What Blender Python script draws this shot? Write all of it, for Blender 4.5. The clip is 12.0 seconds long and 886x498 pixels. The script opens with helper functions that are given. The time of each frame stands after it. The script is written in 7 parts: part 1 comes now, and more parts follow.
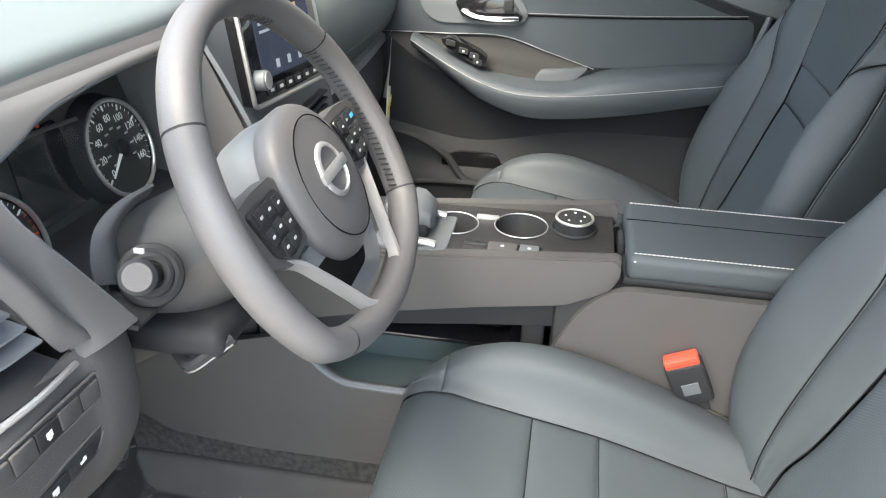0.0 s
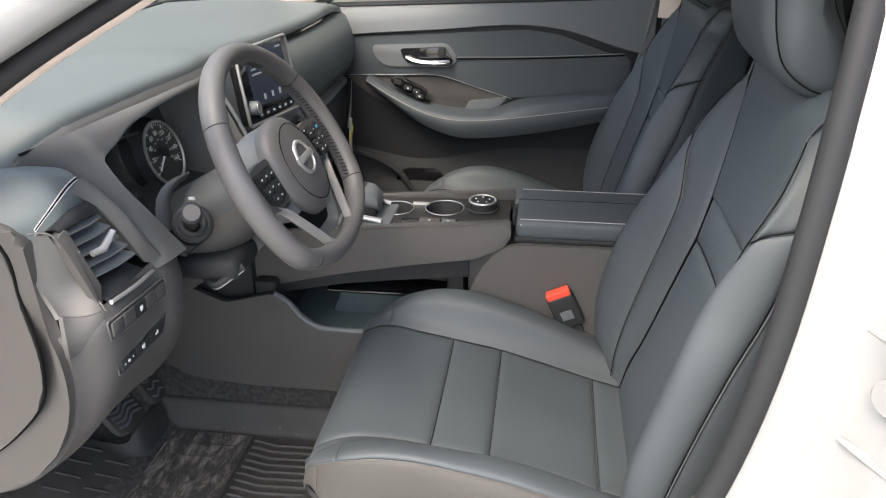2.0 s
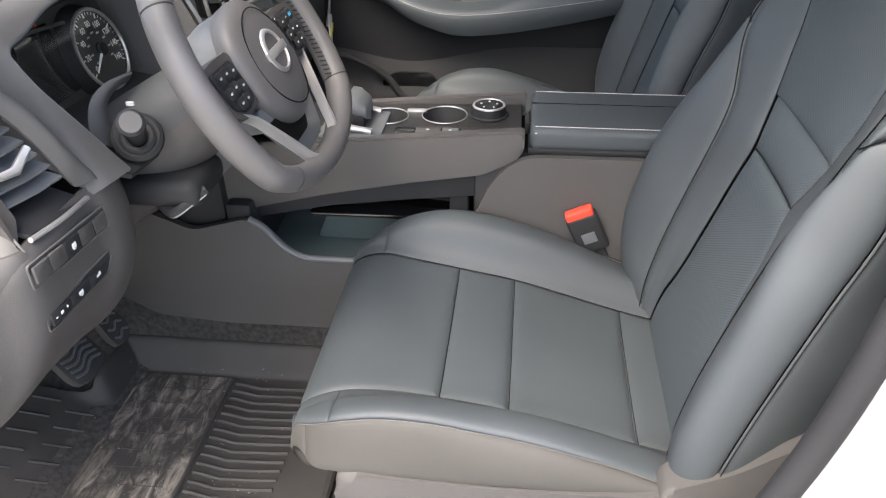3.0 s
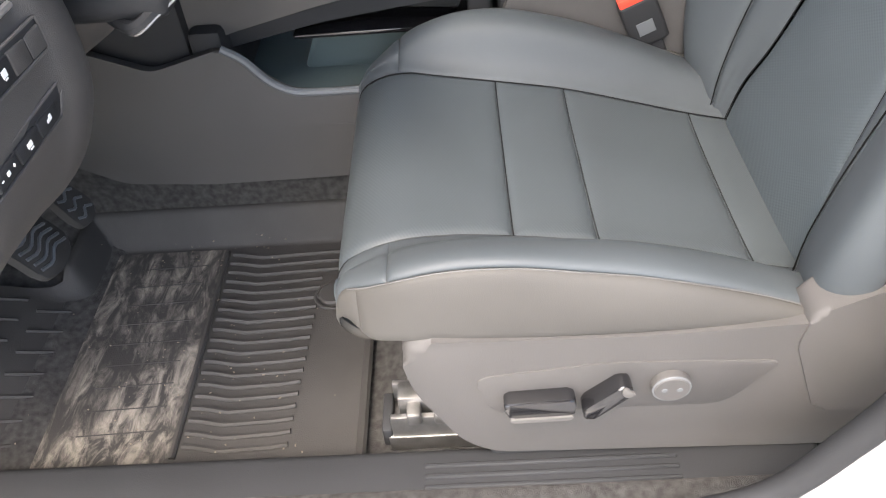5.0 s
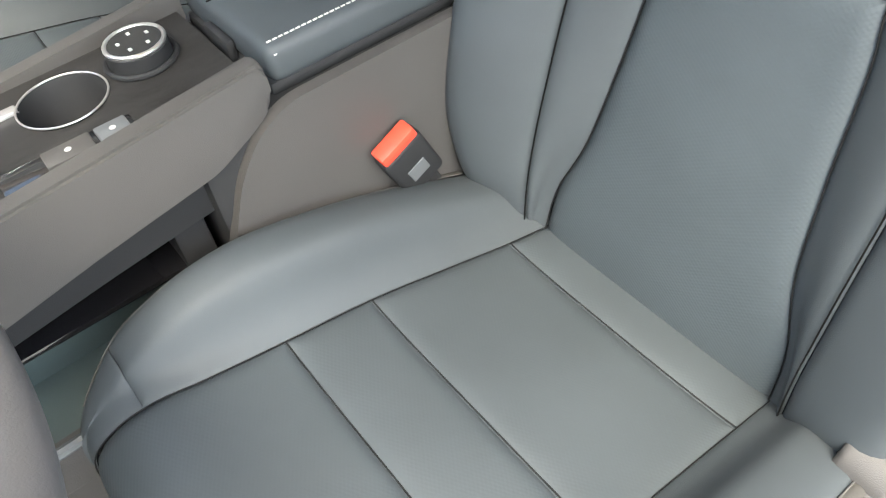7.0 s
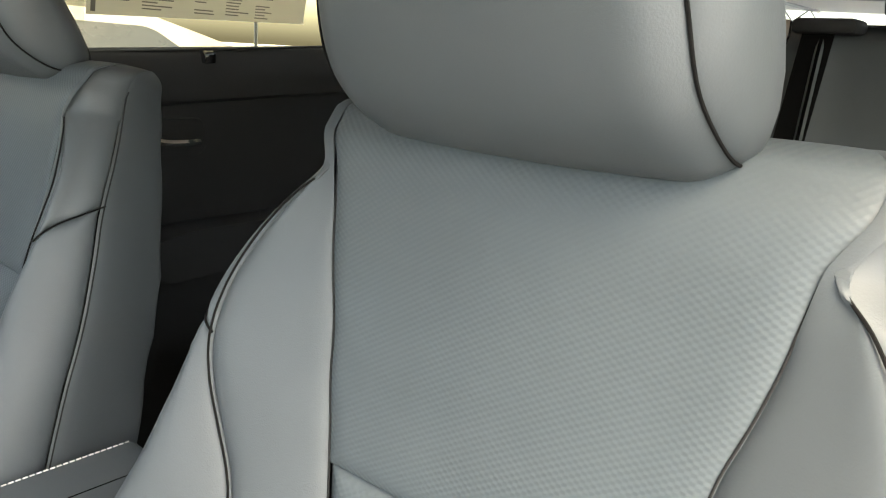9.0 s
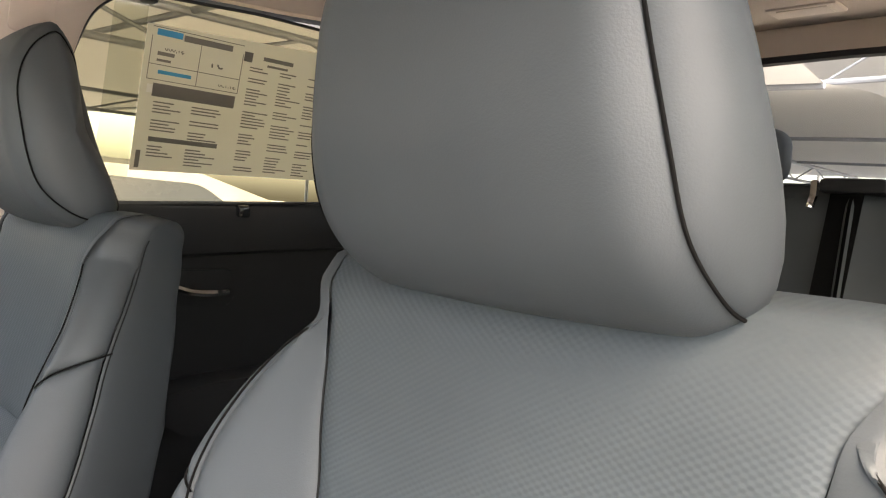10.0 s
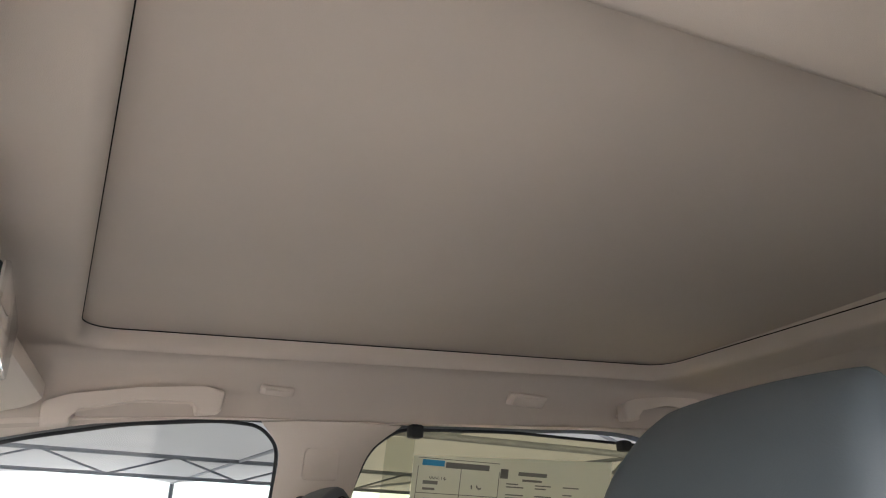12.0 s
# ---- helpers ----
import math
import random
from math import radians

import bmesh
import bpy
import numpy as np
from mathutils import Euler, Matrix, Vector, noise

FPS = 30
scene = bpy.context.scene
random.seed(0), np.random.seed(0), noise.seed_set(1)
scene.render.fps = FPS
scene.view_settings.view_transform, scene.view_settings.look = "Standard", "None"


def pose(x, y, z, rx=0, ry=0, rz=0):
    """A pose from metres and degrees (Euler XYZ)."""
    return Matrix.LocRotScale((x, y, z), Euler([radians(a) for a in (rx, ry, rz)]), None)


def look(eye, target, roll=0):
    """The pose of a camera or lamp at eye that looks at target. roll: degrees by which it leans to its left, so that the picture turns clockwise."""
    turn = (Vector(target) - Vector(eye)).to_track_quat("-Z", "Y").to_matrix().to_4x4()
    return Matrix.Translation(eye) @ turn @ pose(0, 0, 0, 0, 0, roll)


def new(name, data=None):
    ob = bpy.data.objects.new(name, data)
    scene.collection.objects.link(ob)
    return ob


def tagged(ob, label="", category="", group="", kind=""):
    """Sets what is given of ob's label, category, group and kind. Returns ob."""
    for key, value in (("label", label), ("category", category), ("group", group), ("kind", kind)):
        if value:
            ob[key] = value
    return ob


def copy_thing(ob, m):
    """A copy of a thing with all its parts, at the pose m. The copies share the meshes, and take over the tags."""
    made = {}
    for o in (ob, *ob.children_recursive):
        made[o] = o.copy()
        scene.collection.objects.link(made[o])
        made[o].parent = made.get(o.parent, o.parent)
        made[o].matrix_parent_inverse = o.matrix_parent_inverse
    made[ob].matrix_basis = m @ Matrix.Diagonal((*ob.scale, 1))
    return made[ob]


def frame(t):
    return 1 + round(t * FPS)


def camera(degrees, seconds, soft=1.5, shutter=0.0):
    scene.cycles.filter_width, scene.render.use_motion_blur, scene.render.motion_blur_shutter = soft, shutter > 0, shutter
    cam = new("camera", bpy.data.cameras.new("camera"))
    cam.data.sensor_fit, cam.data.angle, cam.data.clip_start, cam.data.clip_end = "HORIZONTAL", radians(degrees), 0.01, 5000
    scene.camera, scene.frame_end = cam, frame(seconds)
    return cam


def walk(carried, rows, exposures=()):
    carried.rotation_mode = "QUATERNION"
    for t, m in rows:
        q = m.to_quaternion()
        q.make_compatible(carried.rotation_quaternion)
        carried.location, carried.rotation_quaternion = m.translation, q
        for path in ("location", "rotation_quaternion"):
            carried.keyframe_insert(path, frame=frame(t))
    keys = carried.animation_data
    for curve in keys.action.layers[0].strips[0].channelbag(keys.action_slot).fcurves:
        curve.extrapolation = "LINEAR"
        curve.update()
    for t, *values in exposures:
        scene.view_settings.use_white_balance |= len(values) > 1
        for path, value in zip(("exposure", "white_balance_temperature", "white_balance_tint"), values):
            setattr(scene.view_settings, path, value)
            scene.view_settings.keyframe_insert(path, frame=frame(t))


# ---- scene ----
cam = camera(61.1, 12.0, 1.15)

PATH = [
    (0, (-1.018, 0.302, 1.079), (0.703, 0.587, 0.101), 1.4),
    (0.5, (-1.149, 0.275, 1.129), (0.611, 0.497, 0.205), 0.6),
    (1, (-1.285, 0.211, 1.157), (0.493, 0.435, 0.268), 0.3),
    (1.5, (-1.39, 0.167, 1.163), (0.396, 0.404, 0.295), -0.2),
    (2, (-1.448, 0.153, 1.165), (0.335, 0.4, 0.293), -0.3),
    (2.5, (-1.414, 0.163, 1.154), (0.339, 0.399, 0.219), -0.6),
    (3, (-1.261, 0.211, 1.073), (0.417, 0.404, 0.001), -0.7),
    (3.5, (-1.184, 0.242, 0.976), (0.418, 0.396, -0.211), -0.5),
    (3.7, (-1.176, 0.246, 0.955), (0.404, 0.387, -0.264), -0.3),
    (5.3, (-1.057, 0.41, 0.908), (0.356, 0.432, -0.507), -6.6),
    (5.5, (-0.997, 0.443, 0.904), (0.39, 0.421, -0.536), -7.7),
    (6, (-0.808, 0.451, 0.92), (0.462, 0.27, -0.614), -11.2),
    (6.5, (-0.708, 0.425, 0.919), (0.464, -0.01, -0.641), -10.6),
    (6.7, (-0.673, 0.411, 0.923), (0.458, -0.132, -0.635), -9.9),
    (8.3, (-0.603, 0.268, 0.947), (0.547, -1.103, 0.054), 0.6),
    (8.5, (-0.602, 0.227, 0.961), (0.58, -1.18, 0.172), 1.4),
    (9, (-0.597, 0.169, 0.973), (0.667, -1.296, 0.466), 3.4),
    (9.5, (-0.598, 0.144, 0.972), (0.742, -1.312, 0.68), 4.3),
    (10, (-0.602, 0.132, 0.968), (0.803, -1.288, 0.863), 3.9),
    (10.5, (-0.602, 0.123, 0.978), (0.874, -1.218, 1.135), 2.4),
    (11, (-0.613, 0.136, 1.026), (0.929, -1.062, 1.456), 0.5),
    (11.5, (-0.643, 0.155, 1.055), (0.966, -0.84, 1.706), 0.3),
    (12, (-0.633, 0.169, 1.062), (1.027, -0.634, 1.836), 1.3),
]
# seconds, stops, kelvin, tint
STOPS = [(0, 1.85, 6450, 3), (0.5, 1.50, 6500, 4), (1.0, 1.38, 6520, 5), (1.5, 1.12, 6550, 7), (2.0, 0.95, 6550, 7), (2.5, 0.90, 6550, 8), (3.0, 1.26, 6550, 9), (3.5, 1.36, 6550, 10), (5.5, 1.55, 6550, 8), (6.0, 1.5, 6500, 6), (6.5, 1.6, 6450, 3),
         (8.5, 2.4, 7000, 1), (9.5, 2.34, 7600, 7), (10.5, 2.05, 7400, 13), (11.0, 2.05, 7000, 13), (11.5, 1.65, 6700, 14), (12, 1.72, 6500, 6)]
walk(cam, [(t, look(eye, target, roll)) for t, eye, target, roll in PATH], STOPS)

# ---- daylight: bright hazy sky, soft sun ----
SUN_EL, SUN_AZ = radians(60), radians(298)
world = bpy.data.worlds.new("sky")
scene.world = world
world.use_nodes = True
wn = world.node_tree
sky = wn.nodes.new("ShaderNodeTexSky")
sky.sky_type = "NISHITA"
sky.sun_disc = False
sky.sun_elevation, sky.sun_rotation = SUN_EL, SUN_AZ
sky.air_density, sky.dust_density, sky.ozone_density = 1.0, 5.5, 0.8
wn.nodes["Background"].inputs["Strength"].default_value = 0.38
wn.links.new(sky.outputs[0], wn.nodes["Background"].inputs["Color"])
sun_data = bpy.data.lights.new("sun", "SUN")
sun_data.energy, sun_data.angle, sun_data.color = 0.60, radians(40), (1.0, 0.96, 0.92)
sun = new("sun", sun_data)
sun.matrix_basis = look((0, 0, 12), (0 - 9 * math.sin(SUN_AZ) * math.cos(SUN_EL), 0 - 9 * math.cos(SUN_AZ) * math.cos(SUN_EL), 12 - 9 * math.sin(SUN_EL)))
tagged(sun, "hazy daylight sun", "light", kind="structure")
scene.view_settings.exposure = 2.6

# ---- materials ----
def mat(name, col, rough=0.5, metal=0.0, vary=0.12, big=6.0, fine=400.0, bump=0.08, spec=0.5, coat=0.0, stretch=(1, 1, 1), pattern="", mottle=None, edge=(0.3, 0.7)):
    """Principled surface with colour and gloss varied at two scales and a fine grain."""
    m = bpy.data.materials.new(name)
    m.use_nodes = True
    nt = m.node_tree
    ln, nd = nt.links.new, nt.nodes
    p = nd["Principled BSDF"]
    tc = nd.new("ShaderNodeTexCoord")
    mp = nd.new("ShaderNodeMapping")
    mp.inputs["Scale"].default_value = stretch
    ln(tc.outputs["Object"], mp.inputs["Vector"])
    n1 = nd.new("ShaderNodeTexNoise")
    n1.inputs["Scale"].default_value, n1.inputs["Detail"].default_value = big, 5
    n2 = nd.new("ShaderNodeTexNoise")
    n2.inputs["Scale"].default_value, n2.inputs["Detail"].default_value = fine, 3
    ln(mp.outputs[0], n1.inputs["Vector"])
    ln(mp.outputs[0], n2.inputs["Vector"])
    mix = nd.new("ShaderNodeMix")
    mix.data_type = "RGBA"
    dark = [c * (1 - vary) for c in col]
    lite = [min(1, c * (1 + vary)) for c in col]
    if mottle:
        dark = mottle
    mix.inputs[6].default_value, mix.inputs[7].default_value = (*dark, 1), (*lite, 1)
    ramp = nd.new("ShaderNodeMapRange")
    ramp.inputs["From Min"].default_value, ramp.inputs["From Max"].default_value = edge
    ln(n1.outputs["Fac"], ramp.inputs["Value"])
    ln(ramp.outputs[0], mix.inputs[0])
    ln(mix.outputs[2], p.inputs["Base Color"])
    rr = nd.new("ShaderNodeMapRange")
    rr.inputs["To Min"].default_value, rr.inputs["To Max"].default_value = max(0, rough - 0.07), min(1, rough + 0.07)
    ln(n1.outputs["Fac"], rr.inputs["Value"])
    ln(rr.outputs[0], p.inputs["Roughness"])
    p.inputs["Metallic"].default_value = metal
    p.inputs["Specular IOR Level"].default_value = spec
    p.inputs["Coat Weight"].default_value = coat
    bp = nd.new("ShaderNodeBump")
    bp.inputs["Strength"].default_value, bp.inputs["Distance"].default_value = bump, 0.002
    height = n2.outputs["Fac"]
    if pattern:
        sep = nd.new("ShaderNodeSeparateXYZ")
        ln(tc.outputs["Object"], sep.inputs[0])
        waves = []
        for src, size in (("X", 0.0064), ("Z" if pattern == "xz" else "Y", 0.0040)):
            scl, sn = nd.new("ShaderNodeMath"), nd.new("ShaderNodeMath")
            scl.operation, scl.inputs[1].default_value = "MULTIPLY", 2 * math.pi / size
            sn.operation = "SINE"
            ln(sep.outputs[src], scl.inputs[0])
            ln(scl.outputs[0], sn.inputs[0])
            waves.append(sn)
        weave, add = nd.new("ShaderNodeMath"), nd.new("ShaderNodeMath")
        weave.operation = "MULTIPLY"
        ln(waves[0].outputs[0], weave.inputs[0])
        ln(waves[1].outputs[0], weave.inputs[1])
        add.operation, add.inputs[1].default_value = "MULTIPLY_ADD", 0.5
        ln(n2.outputs["Fac"], add.inputs[0])
        ln(weave.outputs[0], add.inputs[2])
        height = add.outputs[0]
    ln(height, bp.inputs["Height"])
    ln(bp.outputs[0], p.inputs["Normal"])
    return m


LEATHER = mat("charcoal_leather", (0.0506, 0.0592, 0.0653), 0.57, vary=0.10, big=7, fine=900, bump=0.09, spec=0.42)
LEATHER_PERF = mat("embossed_leather", (0.0487, 0.0605, 0.0683), 0.57, vary=0.10, big=7, fine=700, bump=0.11, pattern="xz")
LEATHER_FLAT = mat("embossed_cushion_leather", (0.0482, 0.0575, 0.0636), 0.55, vary=0.10, big=7, fine=700, bump=0.05, pattern="xy")
# same charcoal leather, with warm light from the ground put into its colour
LEATHER_WARM_LIT = mat("warm_lit_leather", (0.0560, 0.0540, 0.0500), 0.60, vary=0.12, big=7, fine=700, bump=0.12, spec=0.28)
PIPING = mat("dark_seam", (0.005, 0.005, 0.005), 0.8, vary=0.1, spec=0.08)
THREAD = mat("grey_thread", (0.585, 0.5655, 0.546), 0.8, vary=0.2, fine=900, bump=0.2)
SEAM_MID = mat("charcoal_thread", (0.012, 0.0125, 0.013), 0.85, vary=0.2, fine=900, bump=0.2, spec=0.12)
SEAM_DARK = mat("tone_on_tone_thread", (0.0878, 0.0858, 0.0839), 0.8, vary=0.2, fine=900, bump=0.2)
SEAM_GREY = mat("dull_grey_thread", (0.2535, 0.2535, 0.2535), 0.8, vary=0.2, fine=900, bump=0.2)
PLASTIC = mat("warm_grey_plastic", (0.0665, 0.0636, 0.0615), 0.56, vary=0.10, big=5, fine=900, bump=0.24, spec=0.38)
PLASTIC_DK = mat("black_grained_plastic", (0.0230, 0.0237, 0.0252), 0.62, vary=0.10, big=5, fine=900, bump=0.18, spec=0.24)
PLASTIC_COOL = mat("slate_plastic", (0.1073, 0.115, 0.1209), 0.50, vary=0.06, big=4, fine=900, bump=0.14)
PLASTIC_TRIM = mat("soft_grey_trim", (0.0806, 0.0786, 0.0767), 0.58, vary=0.06, big=4, fine=900, bump=0.14, spec=0.35)
PLASTIC_TRAY = mat("dark_teal_tray", (0.0585, 0.0819, 0.0839), 0.45, vary=0.06, big=4, fine=900, bump=0.12)
DASHPAD = mat("dash_pad", (0.088, 0.102, 0.100), 0.52, vary=0.08, big=4, fine=700, bump=0.22, spec=0.55)
WHEEL_LEATHER = mat("wheel_leather", (0.0897, 0.0868, 0.0868), 0.46, vary=0.06, big=10, fine=600, bump=0.14)
PLASTIC_SLATE = mat("dark_slate_plastic", (0.052, 0.056, 0.060), 0.54, vary=0.08, big=5, fine=900, bump=0.2, spec=0.35)
# darker copy of the warm grey plastic; shade is put into its colour
PLASTIC_SHADED = mat("shaded_end_plastic", (0.0527, 0.0488, 0.0449), 0.6, vary=0.10, big=5, fine=900, bump=0.24)
SATIN = mat("satin_silver", (0.62, 0.61, 0.59), 0.30, metal=0.8, vary=0.04, bump=0.02)
SATIN_BRIGHT = mat("bright_satin", (0.52, 0.515, 0.505), 0.34, metal=0.7, vary=0.04, bump=0.02)
CHROME = mat("chrome", (0.80, 0.80, 0.80), 0.08, metal=1.0, vary=0.03, bump=0.0)
STEEL = mat("bare_steel", (0.45, 0.44, 0.42), 0.35, metal=1.0, vary=0.15, big=40, bump=0.1)
STEEL_DULL = mat("dull_zinc_steel", (0.26, 0.255, 0.25), 0.42, metal=0.9, vary=0.2, big=40, bump=0.15)
SATIN_WARM = mat("brushed_warm_satin", (0.10, 0.096, 0.091), 0.58, metal=0.15, vary=0.06, big=20, fine=500, bump=0.05, stretch=(1, 1, 12))
GLOSS = mat("piano_black", (0.010, 0.010, 0.011), 0.08, vary=0.1, bump=0.0, coat=0.5)
WOODGRAIN = mat("dark_woodgrain", (0.0240, 0.0234, 0.0228), 0.40, vary=0.5, big=18, fine=300, bump=0.2, stretch=(9, 1, 9), spec=0.25)
CARPET = mat("charcoal_carpet", (0.0624, 0.0605, 0.0585), 0.95, vary=0.35, big=90, fine=1500, bump=1.0, spec=0.1)
RUBBER = mat("black_rubber", (0.041, 0.039, 0.037), 0.68, vary=0.18, big=9, fine=500, bump=0.24, spec=0.35)


def smeared(name, base, dust):
    """Rubber with dried mud wiped over it in uneven smears."""
    m = mat(name, base, 0.7, vary=0.15, big=12, fine=400, bump=0.25, spec=0.3)
    nd, ln = m.node_tree.nodes, m.node_tree.links.new
    p = nd["Principled BSDF"]
    tc, mp = nd.new("ShaderNodeTexCoord"), nd.new("ShaderNodeMapping")
    mp.inputs["Rotation"].default_value, mp.inputs["Scale"].default_value = (0, 0, 0.5), (1.0, 2.6, 1.0)
    ln(tc.outputs["Object"], mp.inputs["Vector"])
    fields = []
    for vec, scale, detail, warp, lo, hi in ((mp, 17.0, 10.0, 0.9, 0.43, 0.64), (mp, 5.5, 6.0, 0.5, 0.42, 0.56)):
        n, r = nd.new("ShaderNodeTexNoise"), nd.new("ShaderNodeMapRange")
        n.inputs["Scale"].default_value, n.inputs["Detail"].default_value, n.inputs["Distortion"].default_value = scale, detail, warp
        n.inputs["Roughness"].default_value = 0.68
        r.inputs["From Min"].default_value, r.inputs["From Max"].default_value = lo, hi
        ln(vec.outputs[0], n.inputs["Vector"])
        ln(n.outputs["Fac"], r.inputs["Value"])
        fields.append(r)
    both, mix = nd.new("ShaderNodeMath"), nd.new("ShaderNodeMix")
    both.operation = "MULTIPLY"
    mix.data_type = "RGBA"
    mix.inputs[6].default_value, mix.inputs[7].default_value = (*base, 1), (*dust, 1)
    ln(fields[0].outputs[0], both.inputs[0])
    ln(fields[1].outputs[0], both.inputs[1])
    ln(both.outputs[0], mix.inputs[0])
    ln(mix.outputs[2], p.inputs["Base Color"])
    return m


MUD = smeared("dusty_rubber", (0.039, 0.037, 0.035), (0.26, 0.235, 0.20))
HEADLINER = mat("taupe_headliner", (0.5655, 0.4836, 0.4193), 0.9, vary=0.03, big=4, fine=1300, bump=0.25, spec=0.15)
TRIM = mat("taupe_trim", (0.663, 0.5655, 0.4914), 0.62, vary=0.03, big=4, fine=900, bump=0.10)
# white paint keyed down to grey; shade on the body is in the colour
PAINT = mat("shaded_white_car_paint", (0.25, 0.25, 0.244), 0.22, vary=0.02, big=2, bump=0.0, coat=0.6)
RED = mat("red_plastic", (0.85, 0.07, 0.04), 0.4, vary=0.05, bump=0.03)
WHITE = mat("white_print", (0.75, 0.75, 0.73), 0.6, vary=0.05, bump=0.0)
PAPER = mat("white_paper", (0.80, 0.79, 0.74), 0.8, vary=0.05, bump=0.02)
YELLOW = mat("yellow_print", (0.85, 0.70, 0.08), 0.6, vary=0.05, bump=0.0)
BLUE = mat("blue_print", (0.05, 0.35, 0.62), 0.5, vary=0.05, bump=0.0)
INK = mat("grey_ink", (0.20, 0.19, 0.165), 0.7, vary=0.1, bump=0.0)
DIALRED = mat("red_dial_print", (0.6, 0.04, 0.03), 0.5, vary=0.05, bump=0.0)
ASPHALT = mat("pale_paving", (0.34, 0.335, 0.32), 0.9, vary=0.2, big=3, fine=160, bump=0.6)
CONCRETE = mat("pale_render", (0.66, 0.64, 0.60), 0.85, vary=0.08, big=1.5, fine=80, bump=0.3)
GALV = mat("galvanised_steel", (0.40, 0.40, 0.39), 0.5, metal=0.6, vary=0.15, big=12, bump=0.1)
TYRE = mat("tyre_rubber", (0.03, 0.03, 0.03), 0.8, vary=0.2, big=20, bump=0.4)


def clear(name, col, rough=0.02, gloss=0.10):
    """Thin pane: lets light straight through, tinted, with a mirror sheen."""
    m = bpy.data.materials.new(name)
    m.use_nodes = True
    nt = m.node_tree
    nd, ln = nt.nodes, nt.links.new
    nd.remove(nd["Principled BSDF"])
    tr, gl, mx = nd.new("ShaderNodeBsdfTransparent"), nd.new("ShaderNodeBsdfGlossy"), nd.new("ShaderNodeMixShader")
    lw, pw, fr = nd.new("ShaderNodeLayerWeight"), nd.new("ShaderNodeMath"), nd.new("ShaderNodeMath")
    pw.operation, pw.inputs[1].default_value = "POWER", 4.0
    fr.operation, fr.inputs[1].default_value, fr.inputs[2].default_value = "MULTIPLY_ADD", 0.55, 0.04
    ln(lw.outputs["Facing"], pw.inputs[0])
    ln(pw.outputs[0], fr.inputs[0])
    tr.inputs["Color"].default_value = (*col, 1)
    gl.inputs["Roughness"].default_value = rough
    ln(fr.outputs[0], mx.inputs[0])
    ln(tr.outputs[0], mx.inputs[1])
    ln(gl.outputs[0], mx.inputs[2])
    ln(mx.outputs[0], nd["Material Output"].inputs["Surface"])
    return m


GLASS = clear("clear_glass", (0.92, 0.94, 0.92))
GLASS_TINT = clear("yellowish_film_glass", (0.80, 0.73, 0.50))
GLASS_DARK = clear("privacy_glass", (0.16, 0.17, 0.16))
LENS = clear("dial_lens", (0.90, 0.91, 0.88), 0.03)
DARKGLASS = mat("dark_car_glass", (0.02, 0.022, 0.024), 0.05, vary=0.1, bump=0.0, coat=0.4)


def cloth(name, col, through_part):
    """Canopy fabric: part of the light comes through."""
    m = mat(name, col, 0.9, vary=0.05, big=0.8, fine=60, bump=0.2)
    nd, ln = m.node_tree.nodes, m.node_tree.links.new
    tl, mx = nd.new("ShaderNodeBsdfTranslucent"), nd.new("ShaderNodeMixShader")
    tl.inputs["Color"].default_value = (*col, 1)
    mx.inputs[0].default_value = through_part
    ln(nd["Principled BSDF"].outputs[0], mx.inputs[1])
    ln(tl.outputs[0], mx.inputs[2])
    ln(mx.outputs[0], nd["Material Output"].inputs["Surface"])
    return m


CANOPY = cloth("canopy_fabric", (0.42, 0.42, 0.41), 0.08)
BACKLIT = cloth("backlit_paper", (0.74, 0.72, 0.62), 0.5)


def lit(name, col, strength):
    m = mat(name, col, 0.2, vary=0.03, bump=0.0)
    p = m.node_tree.nodes["Principled BSDF"]
    p.inputs["Emission Color"].default_value = (*col, 1)
    p.inputs["Emission Strength"].default_value = strength
    return m


PRINT = mat("grey_print", (0.45, 0.45, 0.44), 0.6, vary=0.05, bump=0.0)
DIALBLACK = mat("dial_black", (0.039, 0.041, 0.039), 0.42, vary=0.1, bump=0.02)
DIAL_LIT = lit("lit_dial_print", (0.75, 0.76, 0.74), 0.05)
DIAL_RED = lit("lit_red_dial_print", (0.75, 0.08, 0.06), 0.06)
STEEL_PAINT = mat("grey_painted_steel", (0.16, 0.17, 0.19), 0.5, vary=0.15, big=6, bump=0.1)
SCREEN = lit("dim_screen", (0.03, 0.035, 0.055), 0.22)
SCREEN_ICON = lit("screen_icon", (0.45, 0.48, 0.52), 0.06)
SCREEN_AMBER = lit("screen_amber", (0.55, 0.36, 0.12), 0.06)

# ---- building tools ----
def thing(name, at, label, category, group="", kind=""):
    ob = new(name)
    ob.empty_display_size = 0.05
    ob.location = at
    return tagged(ob, label, category, group, kind)


def root_place(ob):
    v = Vector((0, 0, 0))
    while ob:
        v = v + Vector(ob.location)
        ob = ob.parent
    return v


def part(name, bm, material, parent=None, label="", smooth=True, category="", kind=""):
    """Links a bmesh, drawn in world places, as one mesh object under its thing."""
    if parent:
        bmesh.ops.translate(bm, verts=bm.verts, vec=-root_place(parent))
    bmesh.ops.recalc_face_normals(bm, faces=bm.faces)
    me = bpy.data.meshes.new(name)
    bm.to_mesh(me)
    bm.free()
    me.materials.append(material)
    if smooth:
        me.shade_smooth()
        me.set_sharp_from_angle(angle=radians(42))
    ob = new(name, me)
    ob.parent = parent
    return tagged(ob, label, category, "", kind)


